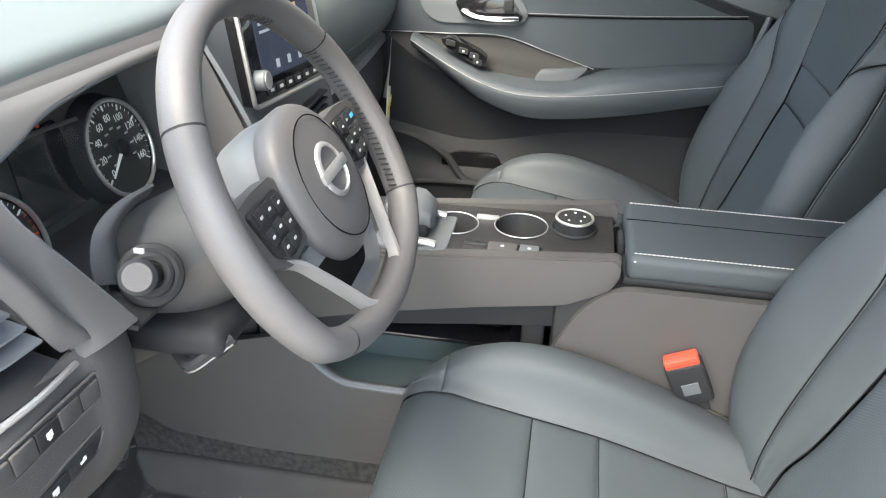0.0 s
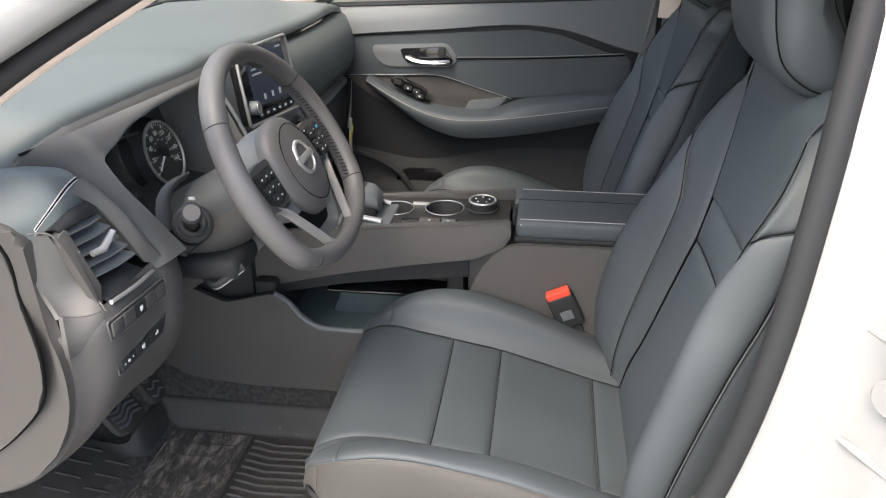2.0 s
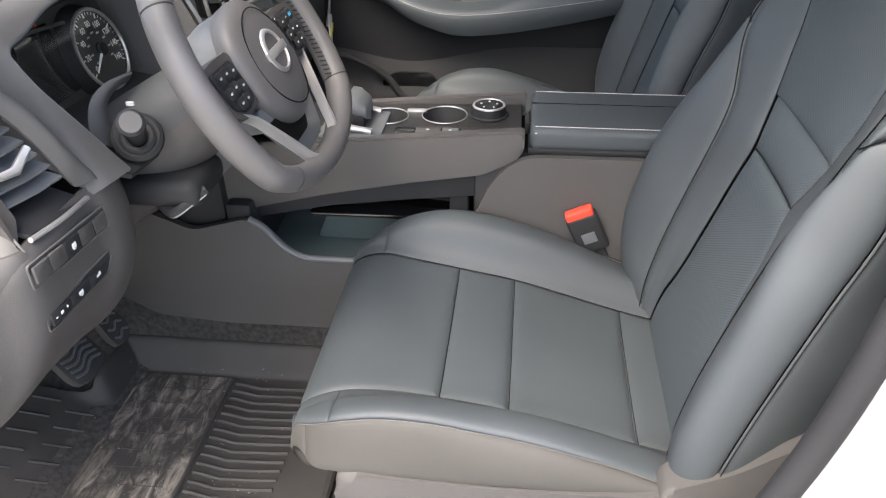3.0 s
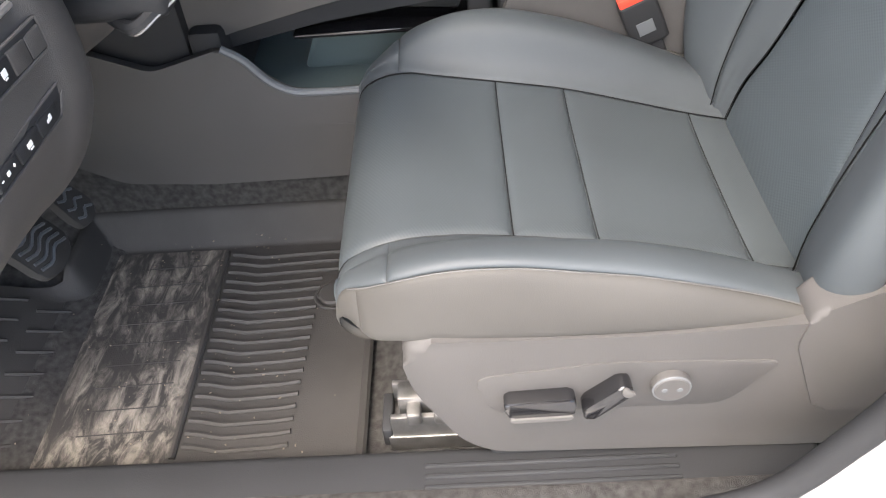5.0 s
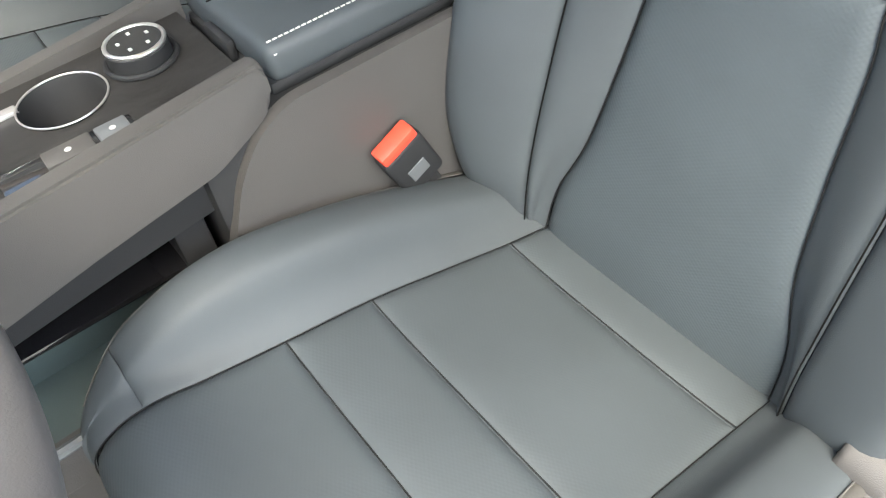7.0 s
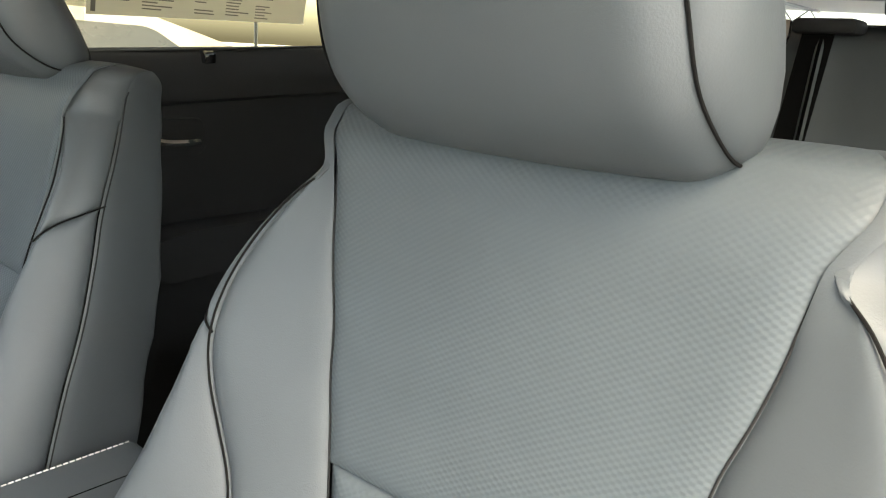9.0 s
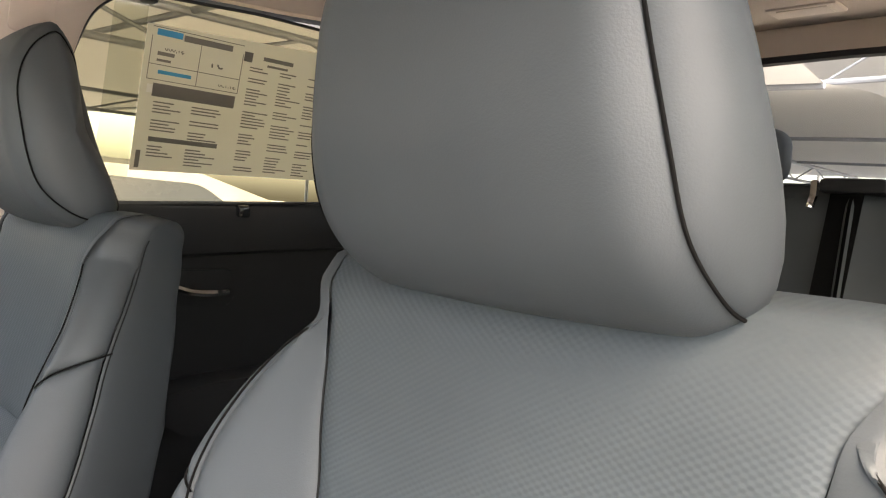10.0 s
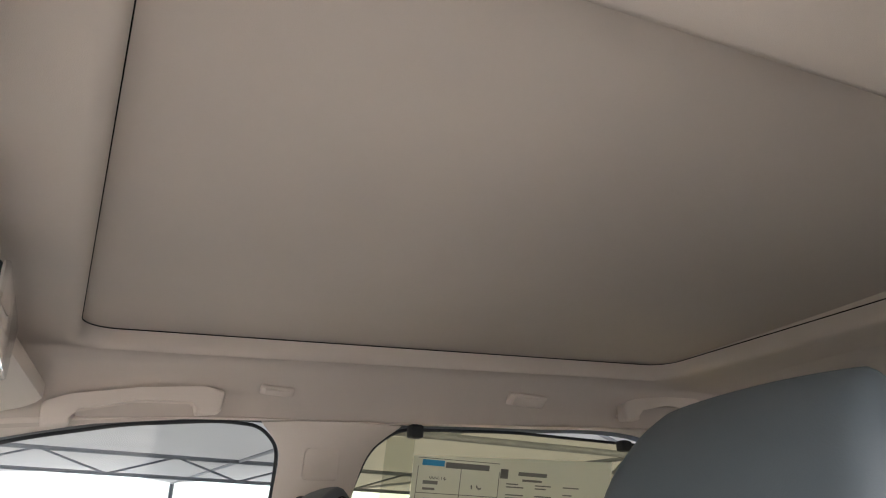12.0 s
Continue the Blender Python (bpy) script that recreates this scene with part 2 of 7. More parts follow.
def spl(xs, ys, x):
    """Smooth curve through the points (xs, ys)."""
    xs, ys = np.asarray(xs, float), np.asarray(ys, float)
    if ys.ndim == 1:
        ys = ys[:, None]
        return spl(xs, ys, x)[..., 0]
    x = np.clip(np.asarray(x, float), xs[0], xs[-1])
    i = np.clip(np.searchsorted(xs, x, side="right") - 1, 0, len(xs) - 2)
    d = np.diff(ys, axis=0) / np.diff(xs)[:, None]
    h = np.diff(xs)[:, None]
    m = np.vstack([d[:1], (d[:-1] * h[1:] + d[1:] * h[:-1]) / (h[1:] + h[:-1]), d[-1:]])
    w = xs[i + 1] - xs[i]
    t = ((x - xs[i]) / w)[..., None]
    w = w[..., None]
    return ((2 * t**3 - 3 * t**2 + 1) * ys[i] + (t**3 - 2 * t**2 + t) * w * m[i] + (3 * t**2 - 2 * t**3) * ys[i + 1] + (t**3 - t**2) * w * m[i + 1])


def sheet(P, bm=None, close_u=False, close_v=False):
    """Quads over an array of points [rows, columns, 3]."""
    bm = bm or bmesh.new()
    vs = [[bm.verts.new(p) for p in row] for row in P]
    n, k = len(vs), len(vs[0])
    for i in range(n if close_u else n - 1):
        for j in range(k if close_v else k - 1):
            bm.faces.new((vs[i][j], vs[i][(j + 1) % k], vs[(i + 1) % n][(j + 1) % k], vs[(i + 1) % n][j]))
    return bm


def thick(bm, by):
    """Gives an open sheet a thickness."""
    bmesh.ops.recalc_face_normals(bm, faces=bm.faces)
    bmesh.ops.solidify(bm, geom=bm.faces[:], thickness=by)
    return bm


def eased(n, edge=0.12):
    """Steps from 0 to 1, closer together at both ends."""
    t = np.linspace(0, 1, n)
    return t - (1 - edge) * np.sin(2 * np.pi * t) / (2 * np.pi)


def pad(surface, u0, u1, v0, v1, nu=22, nv=22, depth=0.006, width=0.007, puff=0.0, calm=0.0):
    """A stuffed panel of a surface(u, v) between seams, sunk along its edges. u0, u1 may depend on v."""
    tu, tv = eased(nu), eased(nv)
    V = v0 + (v1 - v0) * tv[None, :] + 0 * tu[:, None]
    lo = np.array([u0(v) if callable(u0) else u0 for v in V[0]])
    hi = np.array([u1(v) if callable(u1) else u1 for v in V[0]])
    U = lo[None, :] + (hi - lo)[None, :] * tu[:, None]
    P = surface(U, V)
    e = 1e-3
    du, dv = surface(U + e, V) - surface(U - e, V), surface(U, V + e) - surface(U, V - e)
    N = np.cross(du, dv)
    N /= np.linalg.norm(N, axis=-1, keepdims=True) + 1e-12
    su, sv = np.linalg.norm(du, axis=-1) / (2 * e), np.linalg.norm(dv, axis=-1) / (2 * e)
    d = np.minimum.reduce([np.abs(U - lo) * su, np.abs(hi - U) * su, np.abs(V - v0) * sv, np.abs(v1 - V) * sv])
    bulge = puff * np.sin(np.pi * tu)[:, None] * np.sin(np.pi * tv)[None, :]
    off = bulge - depth * np.exp(-d / width)
    if calm:
        off = off * np.clip((v1 - V) / calm, 0, 1)
    return P, N, off


def pad_mesh(surface, u0, u1, v0, v1, flip=-1.0, **k):
    P, N, off = pad(surface, u0, u1, v0, v1, **k)
    return sheet(P + flip * N * off[..., None])


def tube(points, r, n=8, closed=False, flat=1.0):
    """A round rod along points; r may be a list."""
    pts = [Vector(p) for p in points]
    k = len(pts)
    rows, last = [], None
    for i, p in enumerate(pts):
        a = pts[(i - 1) % k] if (closed or i) else p
        b = pts[(i + 1) % k] if (closed or i < k - 1) else p
        t = (b - a).normalized()
        if last is None:
            last = t.orthogonal().normalized()
        last = (last - t * last.dot(t)).normalized()
        w = t.cross(last)
        rr = r[i] if isinstance(r, (list, tuple)) else r
        rows.append([p + rr * (math.cos(q) * last + flat * math.sin(q) * w) for q in [2 * math.pi * j / n for j in range(n)]])
    bm = sheet(rows, close_u=closed, close_v=True)
    if not closed:
        bm.verts.ensure_lookup_table()
        bm.faces.new([bm.verts[j] for j in range(n)])
        bm.faces.new([bm.verts[(k - 1) * n + j] for j in range(n)])
    return bm


def smooth_line(points, n=40, closed=False):
    pts = np.array(points, float)
    if closed:
        pts = np.vstack([pts[-2:], pts, pts[:3]])
        s = np.r_[0, np.cumsum(np.linalg.norm(np.diff(pts, axis=0), axis=1))]
        return [Vector(p) for p in spl(s, pts, np.linspace(s[2], s[-3], n + 1)[:-1])]
    s = np.r_[0, np.cumsum(np.linalg.norm(np.diff(pts, axis=0), axis=1))]
    return [Vector(p) for p in spl(s, pts, np.linspace(0, s[-1], n))]


def box(lo, hi, bevel=0.004, seg=2, bm=None):
    """A block between two corners with rounded edges."""
    b = bmesh.new()
    bmesh.ops.create_cube(b, size=1)
    lo, hi = Vector(lo), Vector(hi)
    c, d = (lo + hi) / 2, hi - lo
    for v in b.verts:
        v.co = Vector((v.co.x * d.x, v.co.y * d.y, v.co.z * d.z)) + c
    if bevel:
        bmesh.ops.bevel(b, geom=b.edges[:] , offset=min(bevel, 0.45 * min(abs(x) for x in d)), segments=seg, affect="EDGES", profile=0.5)
    if bm:
        merge(bm, b)
        return bm
    return b


def merge(bm, other):
    tmp = bpy.data.meshes.new("tmp")
    other.to_mesh(tmp)
    other.free()
    bm.from_mesh(tmp)
    bpy.data.meshes.remove(tmp)
    return bm


def turned(bm, m):
    bmesh.ops.transform(bm, matrix=m, verts=bm.verts)
    return bm


def slab(points, to3d, depth, bevel=0.003, seg=2):
    """A flat outline, as a plate: to3d(u, v, w) places it; w runs from 0 to depth."""
    bm = bmesh.new()
    a = [bm.verts.new(to3d(u, v, 0)) for u, v in points]
    b = [bm.verts.new(to3d(u, v, depth)) for u, v in points]
    n = len(points)
    f1, f2 = bm.faces.new(a), bm.faces.new(b[::-1])
    for i in range(n):
        bm.faces.new((a[i], b[i], b[(i + 1) % n], a[(i + 1) % n]))
    if bevel:
        bmesh.ops.bevel(bm, geom=list(f2.edges) + list(f1.edges), offset=bevel, segments=seg, affect="EDGES", profile=0.5, clamp_overlap=True)
    return bm


def curvy(points, n=48, closed=True):
    """A flat outline rounded through its points."""
    return [(p.x, p.y) for p in smooth_line([(u, v, 0) for u, v in points], n, closed)]


def rounded(points, r, seg=4):
    """A flat outline with its corners cut round."""
    out, k = [], len(points)
    for i in range(k):
        p, a, b = Vector(points[i]), Vector(points[i - 1]), Vector(points[(i + 1) % k])
        da, db = (a - p), (b - p)
        ra = min(r, 0.45 * da.length, 0.45 * db.length)
        s, e = p + da.normalized() * ra, p + db.normalized() * ra
        for j in range(seg + 1):
            t = j / seg
            q = (1 - t) ** 2 * s + 2 * t * (1 - t) * p + t * t * e
            out.append((q.x, q.y))
    return out


def disc(center, normal, r, h, n=32, bevel=0.0015):
    """A round knob: base at center, height h along normal."""
    bm = bmesh.new()
    prof = [(0, 0), (r, 0), (r, h - bevel), (r - bevel, h), (0, h)]
    rows = []
    for q in range(n):
        a = 2 * math.pi * q / n
        rows.append([(pr * math.cos(a), pr * math.sin(a), pz) for pr, pz in prof[1:-1]])
    bm = sheet(rows, close_u=True)
    bm.verts.ensure_lookup_table()
    k = len(prof) - 2
    bm.faces.new([bm.verts[q * k] for q in range(n)])
    bm.faces.new([bm.verts[q * k + k - 1] for q in range(n)])
    m = Matrix.Translation(center) @ Vector(normal).normalized().to_track_quat("Z", "Y").to_matrix().to_4x4()
    return turned(bm, m)


def ring(center, normal, r, tube_r, n=40):
    q = Vector(normal).normalized().to_track_quat("Z", "Y").to_matrix()
    return tube([Vector(center) + q @ Vector((r * math.cos(a), r * math.sin(a), 0)) for a in [2 * math.pi * i / n for i in range(n)]], tube_r, 8, True)


def YZ(x, side):
    """Places (y, z) outlines on the plane x; depth goes towards side (+1 or -1)."""
    return lambda u, v, w: (x + side * w, u, v)


def XZ(y, side):
    return lambda u, v, w: (u, y + side * w, v)


def XY(z, side):
    return lambda u, v, w: (u, v, z + side * w)

# ---- the car's cabin: floor, headliner, pillars, body ----
def ceil_z(y):
    return 1.336 - 0.075 * (y - 0.18)


# cabin floor with carpet, footwells and centre tunnel, one sheet
def floor_z(x, y):
    z = 0.03
    if y > 0.93:
        z += 0.55 * (y - 0.93) ** 1.15
    hump = 0.17 * math.exp(-(x / 0.115) ** 4)
    z += hump
    if y < 0.46 and abs(x) < 0.62:
        z += 0.012
    if abs(x) > 0.62:
        z += min(0.07, (abs(x) - 0.62) * 1.4)
    if y < -0.42:
        z += 0.0
    return z


xs, ys = np.linspace(-0.70, 0.72, 72), np.linspace(-1.9, 1.35, 110)
part("floor", thick(sheet([[(x, y, floor_z(x, y)) for x in xs] for y in ys]), -0.01), CARPET, None, "charcoal carpet on the cabin floor", category="floor", kind="structure")

# firewall
part("firewall", thick(sheet([[(x, 1.30 + 0.03 * math.sin(3 * x), z) for x in np.linspace(-0.74, 0.74, 12)] for z in np.linspace(0.05, 0.9, 8)]), 0.02), PLASTIC_DK, None, "dark firewall behind the pedals", category="wall", kind="structure")

# headliner: one sheet with the sunroof opening, rolled up round it and down to the rails
HX, HY0, HY1 = 0.445, 0.182, -0.905


def ring_loop(hx, y0, y1, r, n=9):
    pts = []
    for cx, cy, a0 in ((hx - r, y0 - r, 0), (-hx + r, y0 - r, 90), (-hx + r, y1 + r, 180), (hx - r, y1 + r, 270)):
        for k in range(n):
            a = radians(a0 + 90 * k / (n - 1))
            pts.append((cx + r * math.cos(a), cy + r * math.sin(a)))
    # fill the straight stretches so that the loop follows the curved roof
    out = []
    for i, p in enumerate(pts):
        q = pts[(i + 1) % len(pts)]
        m = max(1, int(math.dist(p, q) / 0.12))
        out += [(p[0] + (q[0] - p[0]) * k / m, p[1] + (q[1] - p[1]) * k / m) for k in range(m)]
    return out


base = [(x + 0.084, y) for x, y in ring_loop(HX, HY0, HY1, 0.05)]
RIGHT, LEFT = HX + 0.084 - 0.051, -HX + 0.084 + 0.051


def roof_drop(x):
    """How far the headliner curves down towards the rails."""
    return 0.079 * max(0.0, (x - 0.555) / 0.063) ** 1.4 if x > 0 else 0.075 * max(0.0, (-x - 0.50) / 0.118) ** 1.7



loops = []
for grow, dz in ((0.0, 0.045), (0.0, 0.012), (0.004, 0.003), (0.012, -0.001), (0.03, 0.001), (0.06, 0.0), (0.10, -0.006)):
    row = []
    for x, y in base:
        gx, gy = (grow * 0.3 if x > RIGHT else (-grow if x < LEFT else 0)), 0
        if y > HY0 - 0.051:
            gy = grow * 1.4
        if y < HY1 + 0.051:
            gy = -grow
        row.append((x + gx, y + gy, ceil_z(y) + dz * (1.9 if x < LEFT and dz > 0.04 else 1.0)))
    loops.append(row)
# down the sides to the rails, out to header and rear
def edge_point(x, y, f):
    """From the inner roof to the rails: f runs 0 to 1."""
    ex = 0.618 if (x > RIGHT or x < LEFT) else None
    xx = x * (1 + 0.0) if ex is None else (0.565 + (ex - 0.565) * f if x > 0 else -0.525 - (ex - 0.525) * f)
    yy = y
    if y > HY0 - 0.051:
        yy = HY0 + 0.14 + 0.20 * f
    if y < HY1 + 0.051:
        yy = HY1 - 0.10 - 0.85 * f
    drop = roof_drop(xx)
    front = 0.035 * max(0.0, (yy - 0.31) / 0.2) ** 1.5 if yy > 0.31 else 0
    return (xx, yy, ceil_z(yy) - 0.006 - drop - front)


for f in (0.0, 0.15, 0.35, 0.55, 0.75, 0.9, 1.0):
    loops.append([edge_point(x, y, f) for x, y in base])
part("ceiling", thick(sheet(loops, close_v=True), -0.006), HEADLINER, None, "taupe woven headliner round a wide sunroof opening", category="headliner", kind="structure")
# sun shade above the opening
part("sunroof_shade", thick(sheet([[(x, y, ceil_z(y) + 0.034 + 0.006 * (1 - ((x - 0.08) / 0.5) ** 2) + 0.040 * max(0.0, (0.30 - x) / 0.70) ** 2) for x in np.linspace(-0.40, 0.56, 16)] for y in np.linspace(0.22, -0.95, 16)]), 0.004), HEADLINER, None, "closed taupe fabric sunroof shade", category="sunroof shade", kind="structure")
line = [(x, y, ceil_z(y) + 0.030) for x, y in base]
part("trim", tube([Vector((x * 1.0, y, z)) for x, y, z in line], 0.0011, 6, True), PIPING, None, "black edge of the sunroof opening", category="trim", kind="structure")

# outer roof over everything
roof = [[(x, y, ceil_z(y) + 0.100 - 0.06 * (abs(x) / 0.62) ** 3) for x in np.linspace(-0.66, 0.66, 24)] for y in np.linspace(0.50, -1.95, 26)]
part("roof", thick(sheet(roof), 0.01), PAINT, None, "white painted steel car roof", category="car roof", kind="structure")

# window lines: x of the side at a height
def side_x(z):
    return 0.725 - 0.24 * max(0.0, z - 0.88) ** 1.05


# front and rear side windows on the far side
FRONT_WIN = [(0.80, 0.855), (0.72, 0.90), (0.50, 1.09), (0.34, 1.185), (0.22, 1.222), (0.09, 1.252), (-0.05, 1.270), (-0.115, 1.268), (-0.150, 1.238), (-0.152, 1.17), (-0.135, 0.890)]
REAR_WIN = [(-0.262, 0.93), (-0.288, 1.17), (-0.312, 1.245), (-0.362, 1.284), (-0.60, 1.299), (-0.95, 1.300), (-1.06, 1.27), (-1.10, 1.20), (-1.10, 0.98)]


def pane(outline, name, material, label, side=1):
    bm = bmesh.new()
    vs = [bm.verts.new((side * (side_x(z) + 0.012), y, z)) for y, z in rounded(outline, 0.03, 4)]
    bm.faces.new(vs)
    ob = part(name, bm, material, None, label, smooth=False, category="car window", kind="structure")
    ob.visible_shadow = False
    return ob


pane(FRONT_WIN, "window_1", GLASS, "clear front passenger side window")
pane(REAR_WIN, "window_2", GLASS_TINT, "rear side window with a yellowish film")
# window_3 is never in view; tinted dark to keep light off the rear
pane(REAR_WIN, "window_3", GLASS_DARK, "dark tinted rear side window behind the driver", -1).visible_shadow = True


def seal(outline, name, side=1, r=0.0032):
    pts = [(side * (side_x(z) + 0.002), y, z) for y, z in rounded(outline, 0.03, 5)]
    return part(name, tube(pts, r, 8, True, 1.0), PLASTIC_DK, None, "black rubber window seal", category="window seal", kind="structure")


seal(FRONT_WIN, "trim")
seal(REAR_WIN, "trim")
seal(REAR_WIN, "trim", -1)


def between(a, b, na=14, nb=8, bow=0.0, axis=Vector((-1, 0, 0))):
    """A bowed sheet between two lines of points."""
    A, B = [Vector(p) for p in a], [Vector(p) for p in b]
    out = []
    for k in range(nb + 1):
        t = k / nb
        out.append([p.lerp(q, t) + axis * bow * math.sin(math.pi * t) for p, q in zip(A, B)])
    return sheet(out)


def side_line(pts, dx=0.0, side=1, n=30):
    return [(side * (side_x(p.z) + dx), p.y, p.z) for p in smooth_line([(0, y, z) for y, z in pts], n)]


for side, tag in ((1, "far"), (-1, "near")):
    ax = Vector((-side, 0, 0))
    # pillar between the doors
    a = side_line([(-0.140, 0.84), (-0.146, 1.0), (-0.153, 1.17), (-0.150, 1.235), (-0.115, 1.275)], -0.004, side)
    b = side_line([(-0.262, 0.84), (-0.272, 1.0), (-0.286, 1.17), (-0.310, 1.245), (-0.362, 1.290)], -0.004, side)
    part("pillar_trim", thick(between(a, b, bow=0.018, axis=ax), 0.006), TRIM, None, "taupe trim on the pillar between the doors", category="pillar trim", kind="structure")
    # rail above the windows, from the header to the rear
    low = side_line([(0.66, 0.955), (0.50, 1.095), (0.34, 1.19), (0.22, 1.227), (0.09, 1.257), (-0.05, 1.275), (-0.2, 1.283), (-0.36, 1.290), (-0.60, 1.305), (-0.95, 1.306), (-1.10, 1.25), (-1.16, 0.98)], -0.004, side, 60)
    up = []
    for p in low:
        y = max(-1.78, min(0.50, p[1]))
        up.append((side * 0.612 if p[1] > -1.1 else side * 0.60, min(p[1], 0.50) - (0.05 if p[1] > 0.4 else 0), ceil_z(y) - 0.085 + (0.0 if p[1] < 0.35 else -0.03)))
    keep = [i for i, p in enumerate(low) if side > 0 or p[1] < 0.28]
    low, up = [low[i] for i in keep], [up[i] for i in keep]
    part("roof_rail_trim", between(low, up, bow=0.012, axis=ax), TRIM, None, "taupe trim along the roof rail", category="roof rail", kind="structure")
    # painted roof edge outside the rail
    low = [p for p in low if side > 0 or p[1] < 0.05]
    out_low = [(side * (abs(p[0]) + 0.022), p[1], p[2] - 0.004) for p in low]
    out_up = [(side * 0.665, min(p[1], 0.50), ceil_z(max(-1.9, min(0.5, p[1]))) + 0.012) for p in low]
    part("roof_edge", between(out_low, out_up, bow=0.02, axis=-ax), PAINT, None, "white painted roof edge", category="car roof", kind="structure")
    # windscreen pillar
    a = [(side * 0.735, 0.80, 0.86), (side * 0.70, 0.62, 0.99), (side * 0.66, 0.50, 1.09), (side * 0.63, 0.40, 1.17), (side * 0.60, 0.30, 1.25)]
    b = [(side * 0.725, 0.98, 0.88), (side * 0.665, 0.77, 1.02), (side * 0.615, 0.63, 1.12), (side * 0.575, 0.52, 1.20), (side * 0.53, 0.42, 1.29)]
    if side > 0:
        part("windscreen_pillar", thick(between(smooth_line(a, 20), smooth_line(b, 20), bow=0.02, axis=Vector((-side * 0.8, -0.5, 0))), 0.008), TRIM, None, "pale trim on the windscreen pillar", category="pillar trim", kind="structure")
    # rear quarter and body below the rear windows
    q = rounded([(-1.16, 0.30), (-1.16, 0.98), (-1.12, 1.28), (-1.75, 1.36), (-1.92, 1.02), (-1.95, 0.30)], 0.05)
    part("quarter_trim", slab(q, lambda u, v, w, s=side: (s * (side_x(v) - 0.03 + w), u, v), 0.03, 0.004), PLASTIC_DK, None, "dark rear quarter trim", category="quarter trim", kind="structure")

# outer skin of the far side and the near rear side
skin = rounded([(1.35, 0.12), (1.35, 0.80), (0.86, 0.86), (-0.20, 0.88), (-1.10, 0.94), (-1.85, 0.98), (-1.95, 0.12)], 0.05)
part("body_side", slab(skin, lambda u, v, w: (0.80 + 0.03 * math.sin(3 * v) + w, u, v), 0.02, 0.004), PAINT, None, "white painted car body side", category="car body", kind="structure")
skin = rounded([(-0.23, 0.12), (-0.25, 0.88), (-1.10, 0.94), (-1.85, 0.98), (-1.95, 0.12)], 0.05)
part("body_side", slab(skin, lambda u, v, w: (-0.80 - 0.03 * math.sin(3 * v) - w, u, v), 0.02, 0.004), PAINT, None, "white painted car body side", category="car body", kind="structure")
# rear hatch with its window
hz0, hz1 = 1.07, 1.40
part("hatch", box((-0.72, -1.98, 0.25), (0.72, -1.90, hz0), 0.02), PLASTIC_DK, None, "dark lower tailgate trim", category="tailgate", kind="structure")
part("hatch", box((-0.62, -1.86, hz1), (0.62, -1.78, 1.48), 0.02), HEADLINER, None, "taupe trim over the rear window", category="tailgate", kind="structure")
for s in (-1, 1):
    part("hatch", slab([(s * 0.52, hz1 + 0.02), (s * 0.66, hz1 + 0.02), (s * 0.74, hz0 - 0.02), (s * 0.60, hz0 - 0.02)], lambda u, v, w: (u, -1.92 + 0.35 * (v - 1.07) * 0.4 + w, v), 0.03, 0.004), PLASTIC_DK, None, "dark tailgate pillar", category="tailgate", kind="structure")
g = part("window_4", sheet([[(x, -1.93, hz0 - 0.01) for x in (-0.66, 0.66)], [(x, -1.83, hz1 + 0.01) for x in (-0.58, 0.58)]]), GLASS, None, "clear rear window", smooth=False, category="car window", kind="structure")
g.visible_shadow = False
part("trim", tube([(-0.55, -1.80, 1.395), (0.0, -1.80, 1.405), (0.55, -1.80, 1.395)], 0.016, 8), PLASTIC_DK, None, "black strip above the rear window", category="trim", kind="structure")

# windscreen
ws = sheet([[(x * 0.76, 1.38 - 0.10 * x * x, 0.86) for x in np.linspace(-1, 1, 12)], [(x * 0.56, 0.52 - 0.05 * x * x, ceil_z(0.5) - 0.01) for x in np.linspace(-1, 1, 12)]])
g = part("window_5", ws, GLASS, None, "clear windscreen", category="windscreen", kind="structure")
g.visible_shadow = False

# driver side door opening: windscreen pillar, sill, pillar between the doors in body white
def opening(points, r, material, name, label, flat=1.0, n=40):
    return part(name, tube(smooth_line(points, n), r, 12, False, flat), material, None, label, category="door frame", kind="structure")


A_LINE = [(-0.76, 0.98, 0.80), (-0.725, 0.80, 0.915), (-0.700, 0.711, 0.976), (-0.660, 0.563, 1.063), (-0.63, 0.42, 1.145), (-0.60, 0.26, 1.225), (-0.585, 0.08, 1.275), (-0.58, -0.08, 1.290)]
A_LINE = [(x, y + 0.012, z + 0.014) for x, y, z in A_LINE]
opening([(x - 0.035, y + 0.05, z + 0.02) for x, y, z in A_LINE], 0.042, PAINT, "pillar_outer", "white painted windscreen pillar", 0.8)
part("windscreen_pillar", thick(between(smooth_line([(x + 0.012, y, z) for x, y, z in A_LINE], 24), smooth_line([(x + 0.045, y + 0.10, z + 0.02) for x, y, z in A_LINE], 24), bow=0.008), 0.006), TRIM, None, "taupe trim on the driver windscreen pillar", category="pillar trim", kind="structure")
opening(A_LINE, 0.014, PLASTIC_DK, "door_seal", "black rubber door seal")
opening([(x + 0.020, y + 0.006, z - 0.006) for x, y, z in A_LINE], 0.016, TRIM, "pillar_inner", "taupe inner trim of the windscreen pillar")
B_LINE = [(-0.60, -0.185, 1.27), (-0.645, -0.155, 1.13), (-0.685, -0.138, 1.0), (-0.715, -0.122, 0.86), (-0.735, -0.105, 0.72), (-0.74, -0.078, 0.56), (-0.74, -0.040, 0.42), (-0.735, 0.005, 0.28), (-0.73, 0.06, 0.17), (-0.725, 0.18, 0.115), (-0.725, 0.60, 0.105), (-0.725, 0.95, 0.12)]
